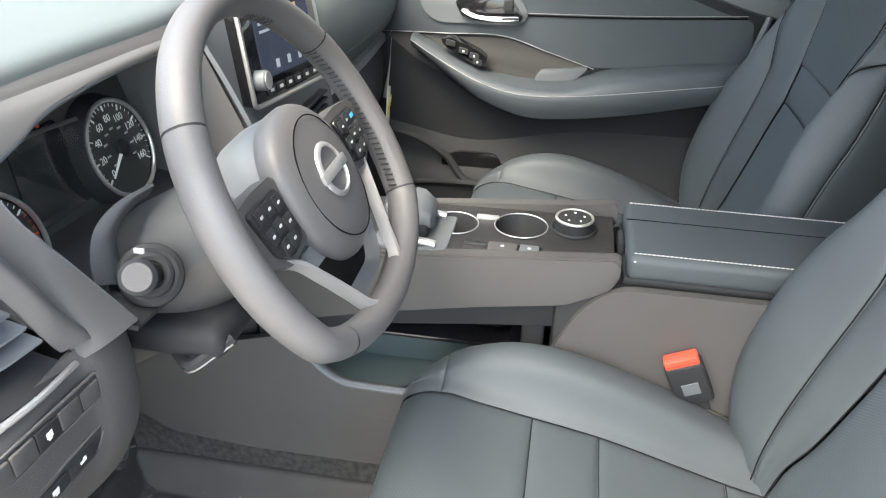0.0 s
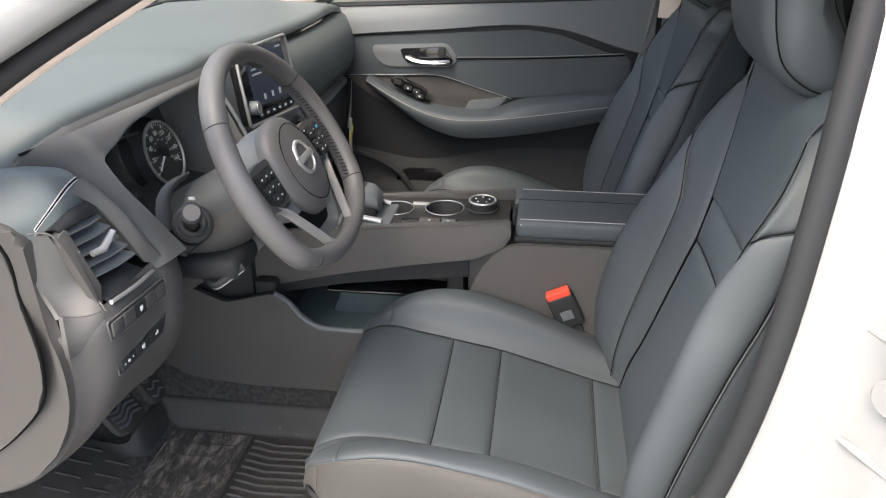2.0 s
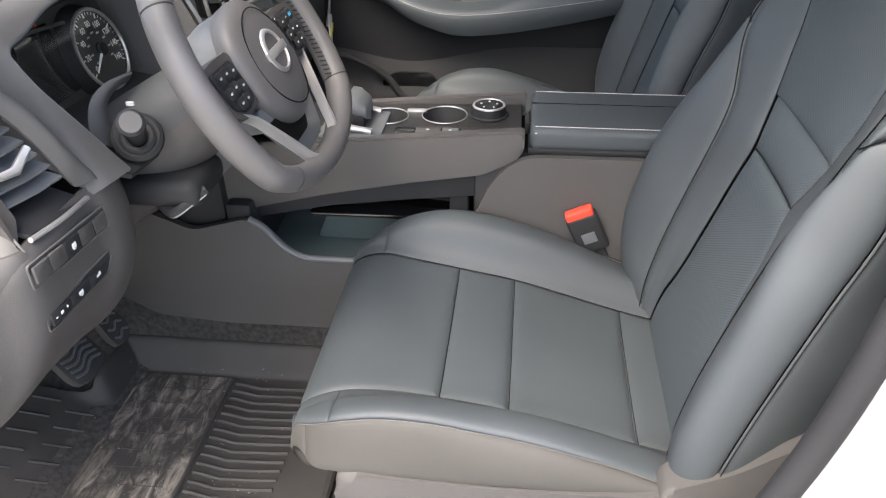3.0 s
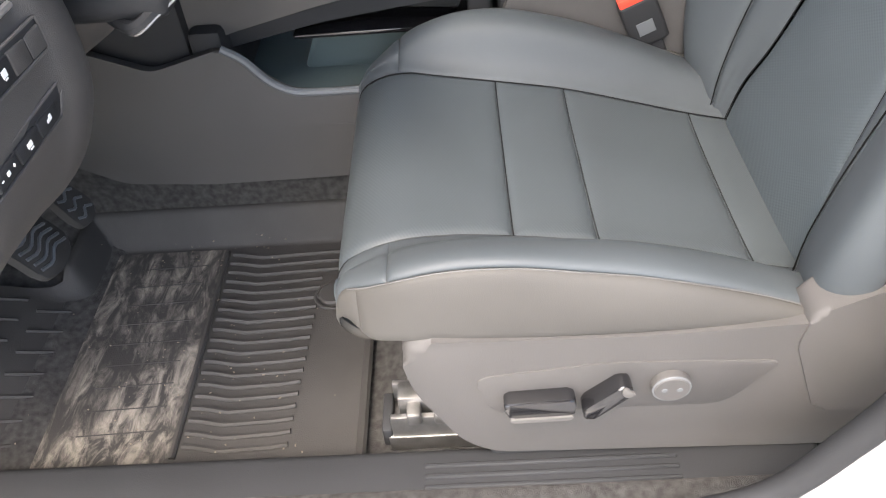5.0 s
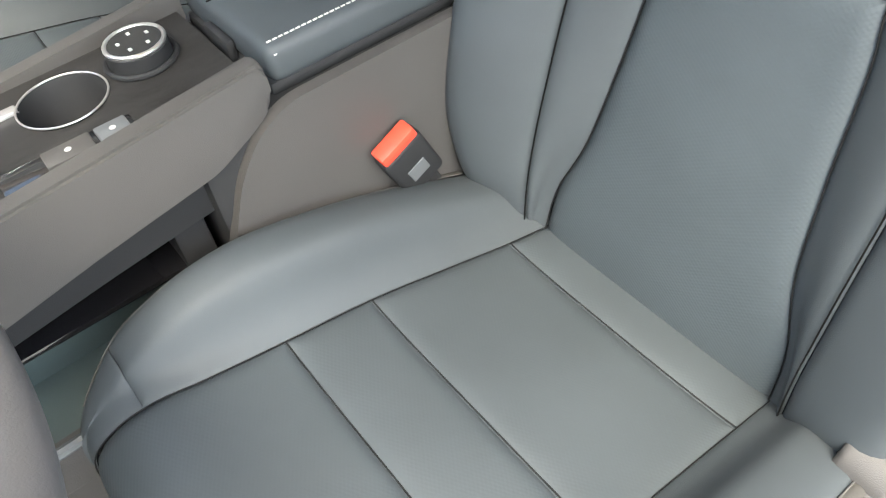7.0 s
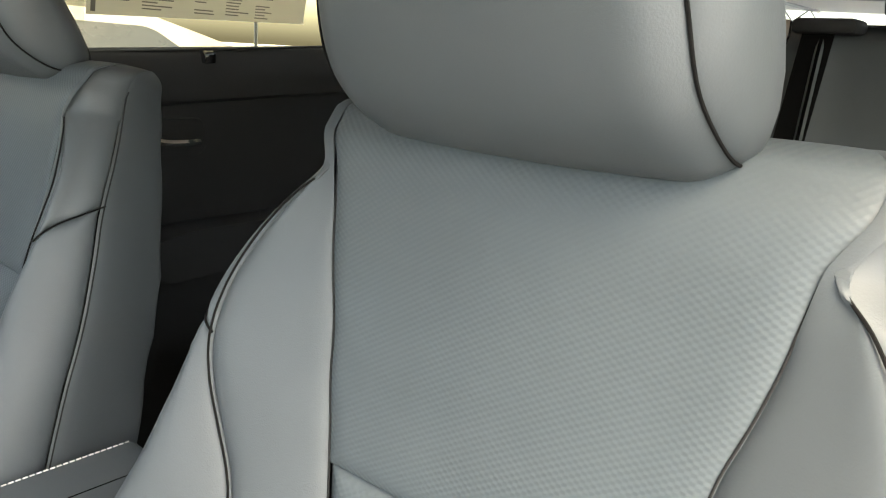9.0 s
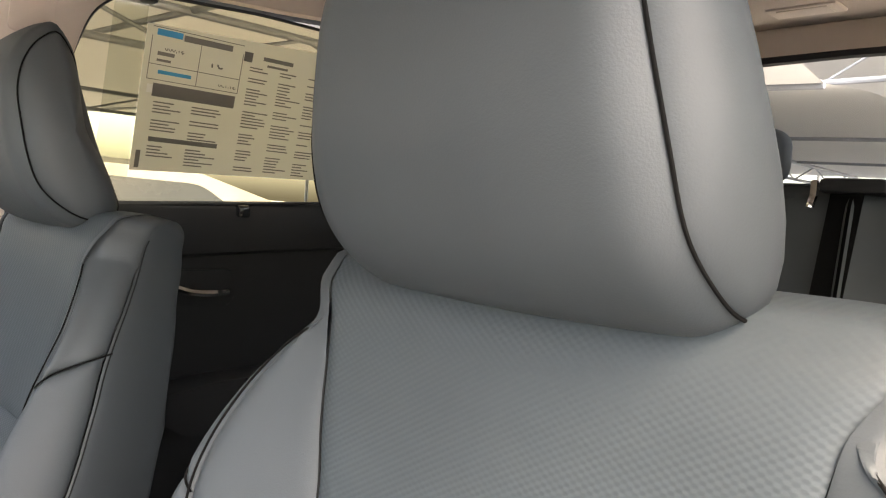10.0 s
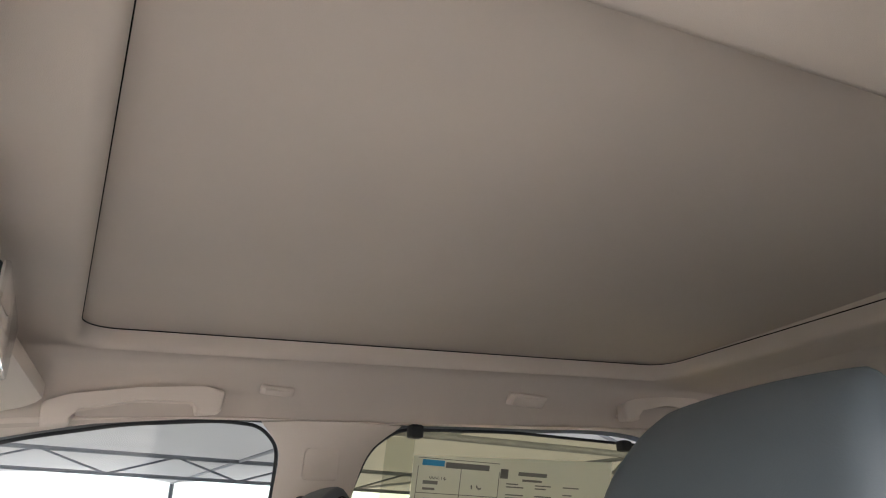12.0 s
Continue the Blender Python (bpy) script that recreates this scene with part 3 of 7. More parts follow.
opening(B_LINE, 0.015, PLASTIC_DK, "door_seal", "black rubber door seal along the sill and pillar", 1.0, 80)
# white pillar face, curving away behind the seal
rows = []
for p in smooth_line(B_LINE[:9], 40):
    rows.append([(p.x - 0.008 + dx, p.y - 0.012 + dy, p.z) for dx, dy in ((0.03, -0.03), (0, 0), (-0.012, -0.02), (-0.018, -0.055), (-0.03, -0.075), (-0.065, -0.088), (-0.10, -0.11), (-0.115, -0.15), (-0.12, -0.22))])
pil = part("pillar_outer", thick(sheet(rows), 0.004), PAINT, None, "white painted door pillar with a steel latch striker", category="door frame", kind="structure")
part("pillar_plug", disc((-0.806, -0.196, 0.715), (-0.55, 0.83, 0), 0.021, 0.006, 28, 0.003), PAINT, pil)
for z in (0.775, 0.64):
    part("pillar_rib", tube([(-0.775, -0.172, z), (-0.800, -0.190, z - 0.002), (-0.830, -0.206, z - 0.004)], [0.003, 0.006, 0.004], 8), PAINT, pil)
# sill
part("sill", box((-0.83, -0.2, 0.02), (-0.735, 1.15, 0.098), 0.025, 4), PAINT, None, "white painted door sill", category="door sill", kind="structure")
plate = part("sill_plate", box((-0.718, -0.05, 0.075), (-0.615, 1.0, 0.106), 0.012, 3), PLASTIC_DK, None, "black grained plastic sill plate", category="sill plate", kind="structure")
for k in range(5):
    part("rib", box((-0.700 + 0.014 * k, 0.12, 0.104), (-0.694 + 0.014 * k, 0.42, 0.1085), 0.0015, 1), PLASTIC_DK, plate, "", True)
part("kick_strip", box((-0.628, 0.0, 0.085), (-0.606, 0.34, 0.118), 0.008, 3), PLASTIC_DK, plate)

# ---- front seats ----
SEAT_X, SEAT_PX = -0.363, 0.385
TH = radians(13.2)
EB, EC = np.array([0, -math.sin(TH), math.cos(TH)]), np.array([0, math.cos(TH), math.sin(TH)])
BACK_O = np.array([0, -0.029, 0.30])
# b, spine b, spine c, insert edge a, wing a c, outer a c, side a c, rear a c
BACK_ROWS = np.array([
    [-0.10, -0.10, 0.000, 0.150, 0.168, 0.014, 0.218, 0.014, 0.245, -0.010, 0.20, -0.11],
    [-0.02, -0.02, 0.003, 0.150, 0.168, 0.018, 0.228, 0.032, 0.258, -0.004, 0.22, -0.11],
    [0.04, 0.04, 0.006, 0.144, 0.166, 0.026, 0.240, 0.054, 0.268, 0.000, 0.23, -0.11],
    [0.10, 0.10, 0.006, 0.124, 0.165, 0.030, 0.249, 0.070, 0.272, 0.004, 0.235, -0.11],
    [0.20, 0.20, 0.004, 0.108, 0.163, 0.031, 0.251, 0.077, 0.273, 0.006, 0.235, -0.11],
    [0.30, 0.30, 0.001, 0.097, 0.162, 0.029, 0.247, 0.070, 0.270, 0.004, 0.23, -0.11],
    [0.341, 0.341, 0.000, 0.090, 0.164, 0.028, 0.240, 0.064, 0.265, 0.000, 0.22, -0.11],
    [0.380, 0.380, -0.003, 0.102, 0.174, 0.030, 0.232, 0.058, 0.259, -0.004, 0.22, -0.11],
    [0.414, 0.414, -0.005, 0.1125, 0.191, 0.036, 0.230, 0.052, 0.255, -0.006, 0.21, -0.11],
    [0.443, 0.443, -0.005, 0.120, 0.205, 0.040, 0.230, 0.044, 0.251, -0.008, 0.21, -0.11],
    [0.467, 0.467, -0.005, 0.127, 0.213, 0.041, 0.232, 0.036, 0.247, -0.010, 0.20, -0.11],
    [0.507, 0.507, -0.004, 0.134, 0.216, 0.034, 0.230, 0.020, 0.238, -0.014, 0.19, -0.11],
    [0.534, 0.534, -0.003, 0.142, 0.211, 0.026, 0.224, 0.010, 0.230, -0.020, 0.185, -0.11],
    [0.563, 0.563, -0.002, 0.149, 0.198, 0.018, 0.213, 0.001, 0.220, -0.028, 0.175, -0.11],
    [0.588, 0.588, -0.001, 0.153, 0.181, 0.010, 0.199, -0.007, 0.207, -0.036, 0.165, -0.11],
    [0.609, 0.609, -0.001, 0.157, 0.161, 0.003, 0.184, -0.010, 0.194, -0.042, 0.16, -0.11],
    [0.640, 0.640, -0.008, 0.170, 0.172, 0.000, 0.178, -0.008, 0.186, -0.040, 0.15, -0.10],
    [0.662, 0.662, -0.028, 0.164, 0.167, -0.003, 0.171, -0.008, 0.177, -0.034, 0.14, -0.08],
    [0.672, 0.670, -0.060, 0.146, 0.149, -0.003, 0.153, -0.006, 0.159, -0.024, 0.12, -0.05],
    [0.680, 0.664, -0.095, 0.116, 0.119, -0.002, 0.123, -0.004, 0.129, -0.012, 0.10, -0.02],
])


def back_surface(u, v):
    """u: column, -5 to 5 across the seat; v: height along the back."""
    r = spl(BACK_ROWS[:, 0], BACK_ROWS[:, 1:], v)
    z = np.zeros_like(u, float)
    a = np.stack([z, r[..., 2], r[..., 3], r[..., 5], r[..., 7], r[..., 9]], -1)
    c = np.stack([z, z + 0.004, r[..., 4], r[..., 6] * np.where(u < 0, 0.76 + 0.30 * np.clip((v - 0.20) / 0.25, 0, 1) ** 2 * (3 - 2 * np.clip((v - 0.20) / 0.25, 0, 1)), 1.06), r[..., 8], r[..., 10]], -1)
    s = np.abs(u)
    i = np.clip(np.floor(s).astype(int), 0, 4)
    t = (s - i)[..., None]

    def pick(q, k):
        m = np.where(k < 0, -k, np.minimum(k, 5))
        val = np.take_along_axis(q, m[..., None], -1)
        return val

    out = []
    for q, odd in ((a, -1.0), (c, 1.0)):
        p0 = np.where((i == 0)[..., None], odd * pick(q, np.ones_like(i)), pick(q, np.maximum(i - 1, 0)))
        p1, p2, p3 = pick(q, i), pick(q, i + 1), pick(q, i + 2)
        m1, m2 = 0.42 * (p2 - p0), 0.42 * (p3 - p1)
        out.append(((2 * t**3 - 3 * t**2 + 1) * p1 + (t**3 - 2 * t**2 + t) * m1 + (3 * t**2 - 2 * t**3) * p2 + (t**3 - t**2) * m2)[..., 0])
    aa, cc = out[0] * np.sign(u), out[1]
    return BACK_O + aa[..., None] * np.array([1.0, 0, 0]) + r[..., 0:1] * EB + (r[..., 1] + cc)[..., None] * EC


# spine y, z, insert edge a, ridge a h, outer a h, side foot a z
CUSH_ROWS = np.array([
    [0.00, 0.455, 0.262, 0.165, 0.190, 0.000, 0.205, 0.000, 0.210, 0.260],
    [0.06, 0.486, 0.285, 0.174, 0.192, -0.001, 0.206, -0.002, 0.212, 0.276],
    [0.12, 0.499, 0.322, 0.178, 0.196, 0.001, 0.212, -0.003, 0.218, 0.306],
    [0.17, 0.486, 0.358, 0.176, 0.198, 0.003, 0.218, -0.002, 0.226, 0.318],
    [0.205, 0.458, 0.374, 0.174, 0.202, 0.006, 0.234, 0.002, 0.254, 0.318],
    [0.235, 0.430, 0.380, 0.170, 0.204, 0.018, 0.243, 0.014, 0.262, 0.322],
    [0.29, 0.380, 0.377, 0.162, 0.204, 0.040, 0.247, 0.036, 0.266, 0.322],
    [0.37, 0.304, 0.366, 0.157, 0.203, 0.056, 0.250, 0.054, 0.268, 0.322],
    [0.46, 0.210, 0.349, 0.155, 0.201, 0.056, 0.250, 0.052, 0.268, 0.322],
    [0.56, 0.115, 0.323, 0.153, 0.199, 0.048, 0.250, 0.046, 0.266, 0.320],
    [0.65, 0.030, 0.298, 0.152, 0.197, 0.036, 0.248, 0.036, 0.262, 0.320],
    [0.75, -0.060, 0.276, 0.152, 0.195, 0.024, 0.246, 0.020, 0.258, 0.300],
])


def cushion_surface(u, v):
    """u: column, -4 to 4 across; v: way from the front edge to the back."""
    r = spl(CUSH_ROWS[:, 0], CUSH_ROWS[:, 1:], v)
    z = np.zeros_like(u, float)
    a = np.stack([z, r[..., 2], r[..., 3], r[..., 5], r[..., 7]], -1)
    back = np.clip((v - 0.42) / 0.2, 0, 1)
    low = np.where(u < 0, 0.58 + 0.30 * back, 1.0)  # bolster by the door lowered to fit its outline in the camera's view
    brim = np.where(u < 0, 0.76 + 0.30 * back, 1.0)
    h = np.stack([z - 0.006, z, r[..., 4] * low, r[..., 6] * brim, r[..., 8] - r[..., 1]], -1)
    s = np.abs(u)
    i = np.clip(np.floor(s).astype(int), 0, 3)
    t = (s - i)[..., None]

    def pick(q, k):
        return np.take_along_axis(q, np.clip(k, 0, 4)[..., None], -1)

    out = []
    for q, odd in ((a, -1.0), (h, 1.0)):
        p0 = np.where((i == 0)[..., None], odd * pick(q, i + 1), pick(q, i - 1))
        p1, p2, p3 = pick(q, i), pick(q, i + 1), pick(q, i + 2)
        m1, m2 = 0.42 * (p2 - p0), 0.42 * (p3 - p1)
        out.append(((2 * t**3 - 3 * t**2 + 1) * p1 + (t**3 - 2 * t**2 + t) * m1 + (3 * t**2 - 2 * t**3) * p2 + (t**3 - t**2) * m2)[..., 0])
    return np.stack([out[0] * np.sign(u), r[..., 0] + 0 * u, r[..., 1] + out[1]], -1)


def v_at_y(y):
    return float(np.interp(-y, -CUSH_ROWS[2:, 1], CUSH_ROWS[2:, 0]))


def seam_line(surface, uv, lift, n=40):
    """Points along a seam of a surface, lifted off it."""
    uv = np.array(uv, float)
    s = np.linspace(0, 1, len(uv))
    q = np.linspace(0, 1, n)
    U, V = spl(s, uv[:, 0], q), spl(s, uv[:, 1], q)
    return [Vector(p) + Vector(lift) for p in surface(U, V)]


# side view of the headrest: y, z, half width
HEAD_LOOP = np.array([
    [-0.180, 0.920, 0.114], [-0.155, 0.932, 0.113], [-0.132, 0.952, 0.110], [-0.115, 0.988, 0.106], [-0.107, 1.036, 0.098],
    [-0.108, 1.082, 0.090], [-0.120, 1.115, 0.082], [-0.140, 1.139, 0.073], [-0.160, 1.150, 0.068], [-0.177, 1.134, 0.065],
    [-0.193, 1.083, 0.065], [-0.211, 1.020, 0.072], [-0.230, 0.961, 0.086], [-0.231, 0.931, 0.100], [-0.210, 0.918, 0.112],
])


def headrest(parent):
    n = 72
    loop = np.array([list(p) for p in smooth_line(HEAD_LOOP, n, True)])
    tl = np.linspace(-1, 1, 25)
    tl = np.sign(tl) * (1 - (1 - np.abs(tl)) ** 1.6)
    mid = np.array([loop[:, 0].mean(), loop[:, 1].mean()])
    rows = []
    for y, z, w in loop:
        out = np.array([y, z]) - mid
        out /= np.linalg.norm(out)
        row = []
        for t in tl:
            edge = math.exp(-(1 - abs(t)) * w / 0.006)
            crown = 0.004 * (1 - t * t) - 0.012 * max(0.0, (abs(t) - 0.80) / 0.20) ** 2 - 0.001 * edge
            row.append((0.013 + (w + 0.007) * t, y + out[0] * crown, z + out[1] * crown))
        rows.append(row)
    part("headrest_strip", sheet(rows, close_u=True), LEATHER, parent)
    for side in (-1, 1):
        rows = []
        for k, f in enumerate([1.0, 0.985, 0.96, 0.92, 0.85, 0.72, 0.55, 0.35, 0.15, 0.03]):
            row = []
            for y, z, w in loop:
                d = np.array([y, z]) - mid
                yy, zz = mid + d * f * (1 - 0.012 / np.linalg.norm(d))
                a = f * w + (1 - f) * 0.098 + 0.024 * (1 - f**3.0) ** 0.8 - 0.002 * math.exp(-(1 - f) * 0.1 / 0.006)
                row.append((0.013 + side * (a + 0.007), yy, zz))
            rows.append(row)
        bm = sheet(rows, close_v=True)
        bm.verts.ensure_lookup_table()
        bm.faces.new(bm.verts[-n:])
        part("headrest_side", bm, LEATHER, parent)
        part("headrest_seam", tube([(0.013 + side * (w + 0.007), *(mid + (np.array([y, z]) - mid) * (1 - 0.0115 / math.hypot(y - mid[0], z - mid[1])))) for y, z, w in loop], 0.0010, 6, True), PIPING, parent, "black sewn piping")
        part("headrest_post", tube([(side * 0.06, -0.20, 0.86), (side * 0.06, -0.205, 0.95)], 0.006, 12), STEEL, parent, "steel headrest post")


def seat_back(parent):
    S = back_surface
    va, vc, top = 0.414, 0.341, 0.679
    part("back_insert_upper", pad_mesh(S, -1, 1, va, top, nu=40, nv=60, depth=0.005, width=0.008, calm=0.10), LEATHER_PERF, parent, "embossed leather back panel")
    part("back_insert_band", pad_mesh(S, -1, 1, vc, va, nu=36, nv=20, depth=0.009, width=0.009, puff=0.003), LEATHER_PERF, parent)
    part("back_insert_lower", pad_mesh(S, -1, 1, -0.10, vc, nu=36, nv=44, depth=0.009, width=0.009, puff=0.004), LEATHER_PERF, parent)
    for g in (-1, 1):
        part("back_wing", pad_mesh(S, g * 1, g * 2, -0.10, 0.612, nu=18, nv=90, depth=0.005, width=0.006, puff=0.003, calm=0.05), LEATHER, parent)
        # lower bolster and shoulder, parted by the slanted seam
        def bent(u, v, k=g):
            return S(u, v + 0.0225 * (np.abs(u) - 2) * np.clip((v + 0.1) / 0.5, 0, 1) * np.clip((0.68 - v) / 0.2, 0, 1))
        part("back_bolster", pad_mesh(bent, g * 2, g * 4, -0.10, 0.475, nu=26, nv=70, depth=0.006, width=0.006, puff=0.004), LEATHER, parent)
        part("back_shoulder", pad_mesh(bent, g * 2, g * 4, 0.475, 0.606, nu=26, nv=40, depth=0.005, width=0.005, puff=0.001, calm=0.04), LEATHER, parent)
        part("back_top", pad_mesh(S, g * 1, g * 4, 0.608, top, nu=22, nv=24, depth=0.0005, width=0.004), LEATHER, parent)
        part("back_side", pad_mesh(S, g * 4, g * 5, -0.10, top, nu=12, nv=60, depth=0.004, width=0.005, calm=0.10), LEATHER, parent)
        part("back_piping", tube(seam_line(S, [(g * 2, v) for v in (-0.08, 0.1, 0.3, 0.42, 0.46, 0.5, 0.55, 0.58, 0.609)], (0, 0.000, 0), 70), 0.0009, 6), PIPING, parent)
        part("back_seam", tube(seam_line(bent, [(g * q, 0.475) for q in (2, 2.5, 3, 3.5, 4)], (0, -0.002, 0), 24), 0.0009, 6), PIPING, parent)
        part("back_side_seam", tube(seam_line(S, [(g * 4, v) for v in (-0.08, 0.1, 0.3, 0.45, 0.55, 0.64)], (0, -0.001, 0), 60), 0.0008, 6), SEAM_MID, parent)
        part("insert_seam", tube(seam_line(S, [(g * 1, v) for v in (-0.08, 0.1, 0.22, 0.341, 0.414, 0.5, 0.609)], (0, -0.004, 0), 70), 0.0008, 6), SEAM_MID, parent)
    for v in (vc, va):
        part("insert_cross_seam", tube(seam_line(S, [(q, v) for q in (-1, -0.5, 0, 0.5, 1)], (0, -0.006, 0), 24), 0.0008, 6), SEAM_MID, parent)
    # hard rear shell
    rows = []
    for b, w in ((-0.12, 0.19), (0.0, 0.22), (0.2, 0.23), (0.4, 0.21), (0.55, 0.18), (0.64, 0.13), (0.672, 0.09)):
        row = []
        for t in np.linspace(-1, 1, 13):
            p = BACK_O + b * EB + (-0.105 - 0.02 * (1 - t**4) + (0.03 if b > 0.66 else 0)) * EC
            row.append((w * t, p[1], p[2]))
        rows.append(row)
    part("back_shell", thick(sheet(rows), 0.004), PLASTIC_DK, parent)


def seat_cushion(parent):
    S = cushion_surface
    v1, v2, v3, vf = v_at_y(0.304), v_at_y(0.210), v_at_y(0.031), v_at_y(0.437)
    cuts = [0.0, v1, v2, v3, 0.75]
    for k in range(4):
        part("cushion_panel", pad_mesh(S, -1, 1, cuts[k], cuts[k + 1], flip=-1, nu=44, nv=40 if k == 0 else 24, depth=0.006, width=0.007, puff=0.002), LEATHER_FLAT, parent)
    for v in (v1, v2, v3):
        part("cushion_seam", tube(seam_line(S, [(q, v) for q in (-1, -0.5, 0, 0.5, 1)], (0, 0, -0.0045), 24), 0.0008, 6), SEAM_MID, parent)
    for g in (-1, 1):
        fl = -1
        part("cushion_bolster", pad_mesh(S, g * 1, g * 3, vf, 0.75, flip=fl, nu=26, nv=60, depth=0.0035, width=0.005, puff=0.004), LEATHER, parent)
        part("cushion_corner", pad_mesh(S, g * 1, g * 3, 0.0, vf, flip=fl, nu=18, nv=36, depth=0.003, width=0.005), LEATHER, parent)
        part("corner_side", pad_mesh(S, g * 3, g * 4, 0.0, 0.19, flip=fl, nu=10, nv=20, depth=0.003, width=0.004), LEATHER_WARM_LIT, parent)
        part("cushion_side", pad_mesh(S, g * 3, g * 4, 0.19, 0.75, flip=fl, nu=16, nv=70, depth=0.002, width=0.004, puff=0.006), LEATHER_WARM_LIT, parent, "charcoal leather cushion side with warm ground light in its colour")
        part("bolster_seam", tube(seam_line(S, [(g * 3, v) for v in (0.18, 0.26, 0.35, 0.45, 0.55, 0.7)], (0, 0, -0.0012), 60), 0.0008, 6), SEAM_DARK, parent)
        part("cushion_edge_seam", tube(seam_line(S, [(g * 1, v) for v in (0.1, 0.2, 0.3, 0.45, 0.6, 0.74)], (0, 0, -0.004), 60), 0.0008, 6), SEAM_MID, parent)
    # dark pan under the padding
    part("seat_pan", box((-0.20, -0.16, 0.13), (0.20, 0.43, 0.235), 0.02), PLASTIC_DK, parent)


def seat_base(parent):
    # outboard plastic shield
    outline = rounded([(0.432, 0.330), (0.422, 0.25), (0.372, 0.150), (0.335, 0.122), (-0.06, 0.108), (-0.21, 0.125), (-0.235, 0.350), (-0.10, 0.350), (-0.02, 0.332), (0.2, 0.324)], 0.04, 5)
    shield = part("side_shield", slab([(y, z) for y, z in outline], YZ(-0.232, -1), 0.040, 0.016, 4), PLASTIC, parent, "warm grey plastic seat side shield")
    hump = rounded([(0.028, 0.300), (0.022, 0.346), (-0.010, 0.362), (-0.055, 0.386), (-0.105, 0.428), (-0.215, 0.470), (-0.235, 0.180), (-0.02, 0.180)], 0.014, 4)
    part("recliner_cover", slab(hump, YZ(-0.226, -1), 0.0485, 0.018, 5), PLASTIC, parent, "warm grey recliner cover behind the cushion")
    YZU = lambda x, side: (lambda u, v, w: (x + side * w, u, v + 0.044))
    rec = rounded([(0.357, 0.225), (0.337, 0.160), (0.082, 0.160), (0.032, 0.232), (0.212, 0.242)], 0.02, 5)
    part("control_recess", slab(rec, YZU(-0.271, -1), 0.003, 0.0015), PLASTIC, shield)
    part("slide_switch", slab(rounded([(0.327, 0.200), (0.317, 0.172), (0.250, 0.174), (0.248, 0.204)], 0.008), YZU(-0.273, -1), 0.020, 0.005, 3), GLOSS, shield, "dark power seat switch")
    part("switch_trim", slab(rounded([(0.319, 0.177), (0.317, 0.170), (0.252, 0.172), (0.250, 0.179)], 0.003), YZU(-0.291, -1), 0.004, 0.0015), SATIN_WARM, shield)
    part("recline_switch", slab(rounded([(0.244, 0.186), (0.234, 0.166), (0.188, 0.216), (0.202, 0.228)], 0.008), YZU(-0.273, -1), 0.022, 0.005, 3), GLOSS, shield, "dark recline lever")
    part("recline_trim", slab(rounded([(0.204, 0.218), (0.198, 0.210), (0.188, 0.216), (0.202, 0.228)], 0.003), YZU(-0.294, -1), 0.003, 0.001), SATIN_WARM, shield)
    knob = part("lumbar_switch", disc((-0.273, 0.148, 0.248), (-1, 0, 0), 0.021, 0.012, 32, 0.003), PLASTIC, shield)
    part("switch_ring", ring((-0.283, 0.148, 0.248), (1, 0, 0), 0.0195, 0.0012), PLASTIC_COOL, knob)
    for d in (-0.008, 0.008):
        part("switch_mark", disc((-0.2848, 0.148 + d, 0.248), (-1, 0, 0), 0.0032, 0.0008, 12, 0.0003), PLASTIC_COOL, knob)
    # rails
    for a in (-0.19, 0.19):
        rail = part("seat_rail", box((a - 0.032, -0.25, 0.052), (a + 0.032, 0.468, 0.082), 0.003), STEEL_DULL, parent, "steel seat rail")
        for d in (-0.026, 0.026):
            part("rail_channel", box((a + d - 0.004, -0.25, 0.080), (a + d + 0.004, 0.462, 0.122), 0.002), STEEL_DULL, rail)
        part("rail_slide", box((a - 0.014, -0.25, 0.080), (a + 0.014, 0.452, 0.140), 0.003), STEEL_DULL, rail)
        for y in (0.432, 0.398):
            part("rail_bracket", box((a - 0.036, y - 0.009, 0.112), (a + 0.036, y + 0.009, 0.134), 0.004), STEEL_DULL, rail)
        part("rail_bolt", disc((a, 0.415, 0.138), (0, 0, 1), 0.009, 0.008, 6), STEEL_DULL, rail)
        part("rail_cap", box((a - 0.030, 0.462, 0.060), (a + 0.030, 0.476, 0.096), 0.004), PLASTIC_DK, rail)
        part("rail_leg", box((a - 0.02, -0.12, 0.13), (a + 0.02, 0.36, 0.17), 0.006), PLASTIC_DK, rail)


def front_seat():
    seat = thing("front_seat", (0, 0, 0), "charcoal leather bucket seat with embossed centre panels and power controls", "car seat", "front seats")
    seat_cushion(seat)
    seat_back(seat)
    headrest(seat)
    seat_base(seat)
    return seat


seat = front_seat()
seat.location = (SEAT_X, 0, 0)
other = copy_thing(seat, pose(SEAT_PX, 0, 0))
tagged(seat, "charcoal leather driver seat with embossed centre panels and power controls")
tagged(other, "charcoal leather passenger seat with matching headrest beside the console")

# ---- dashboard ----
dash = thing("dashboard", (0, 0.9, 0.6), "charcoal soft-touch dashboard with instrument hood and satin trim", "dashboard")


def pad_z(x, y):
    z = 0.888 - 0.18 * (y - 0.97) ** 2
    z += 0.013 * math.exp(-((x + 0.37) / 0.27) ** 8) / (1 + math.exp((y - 0.985 + 0.12 * (x + 0.37)) / 0.007))
    z -= 0.03 * max(0.0, (abs(x) - 0.55) / 0.2) ** 2
    return z


def pad_edge_y(x):
    return float(spl([-0.78, -0.62, -0.37, -0.2, -0.13, 0.0, 0.13, 0.4, 0.75], [0.80, 0.785, 0.772, 0.76, 0.765, 0.78, 0.76, 0.735, 0.745], [x])[0])


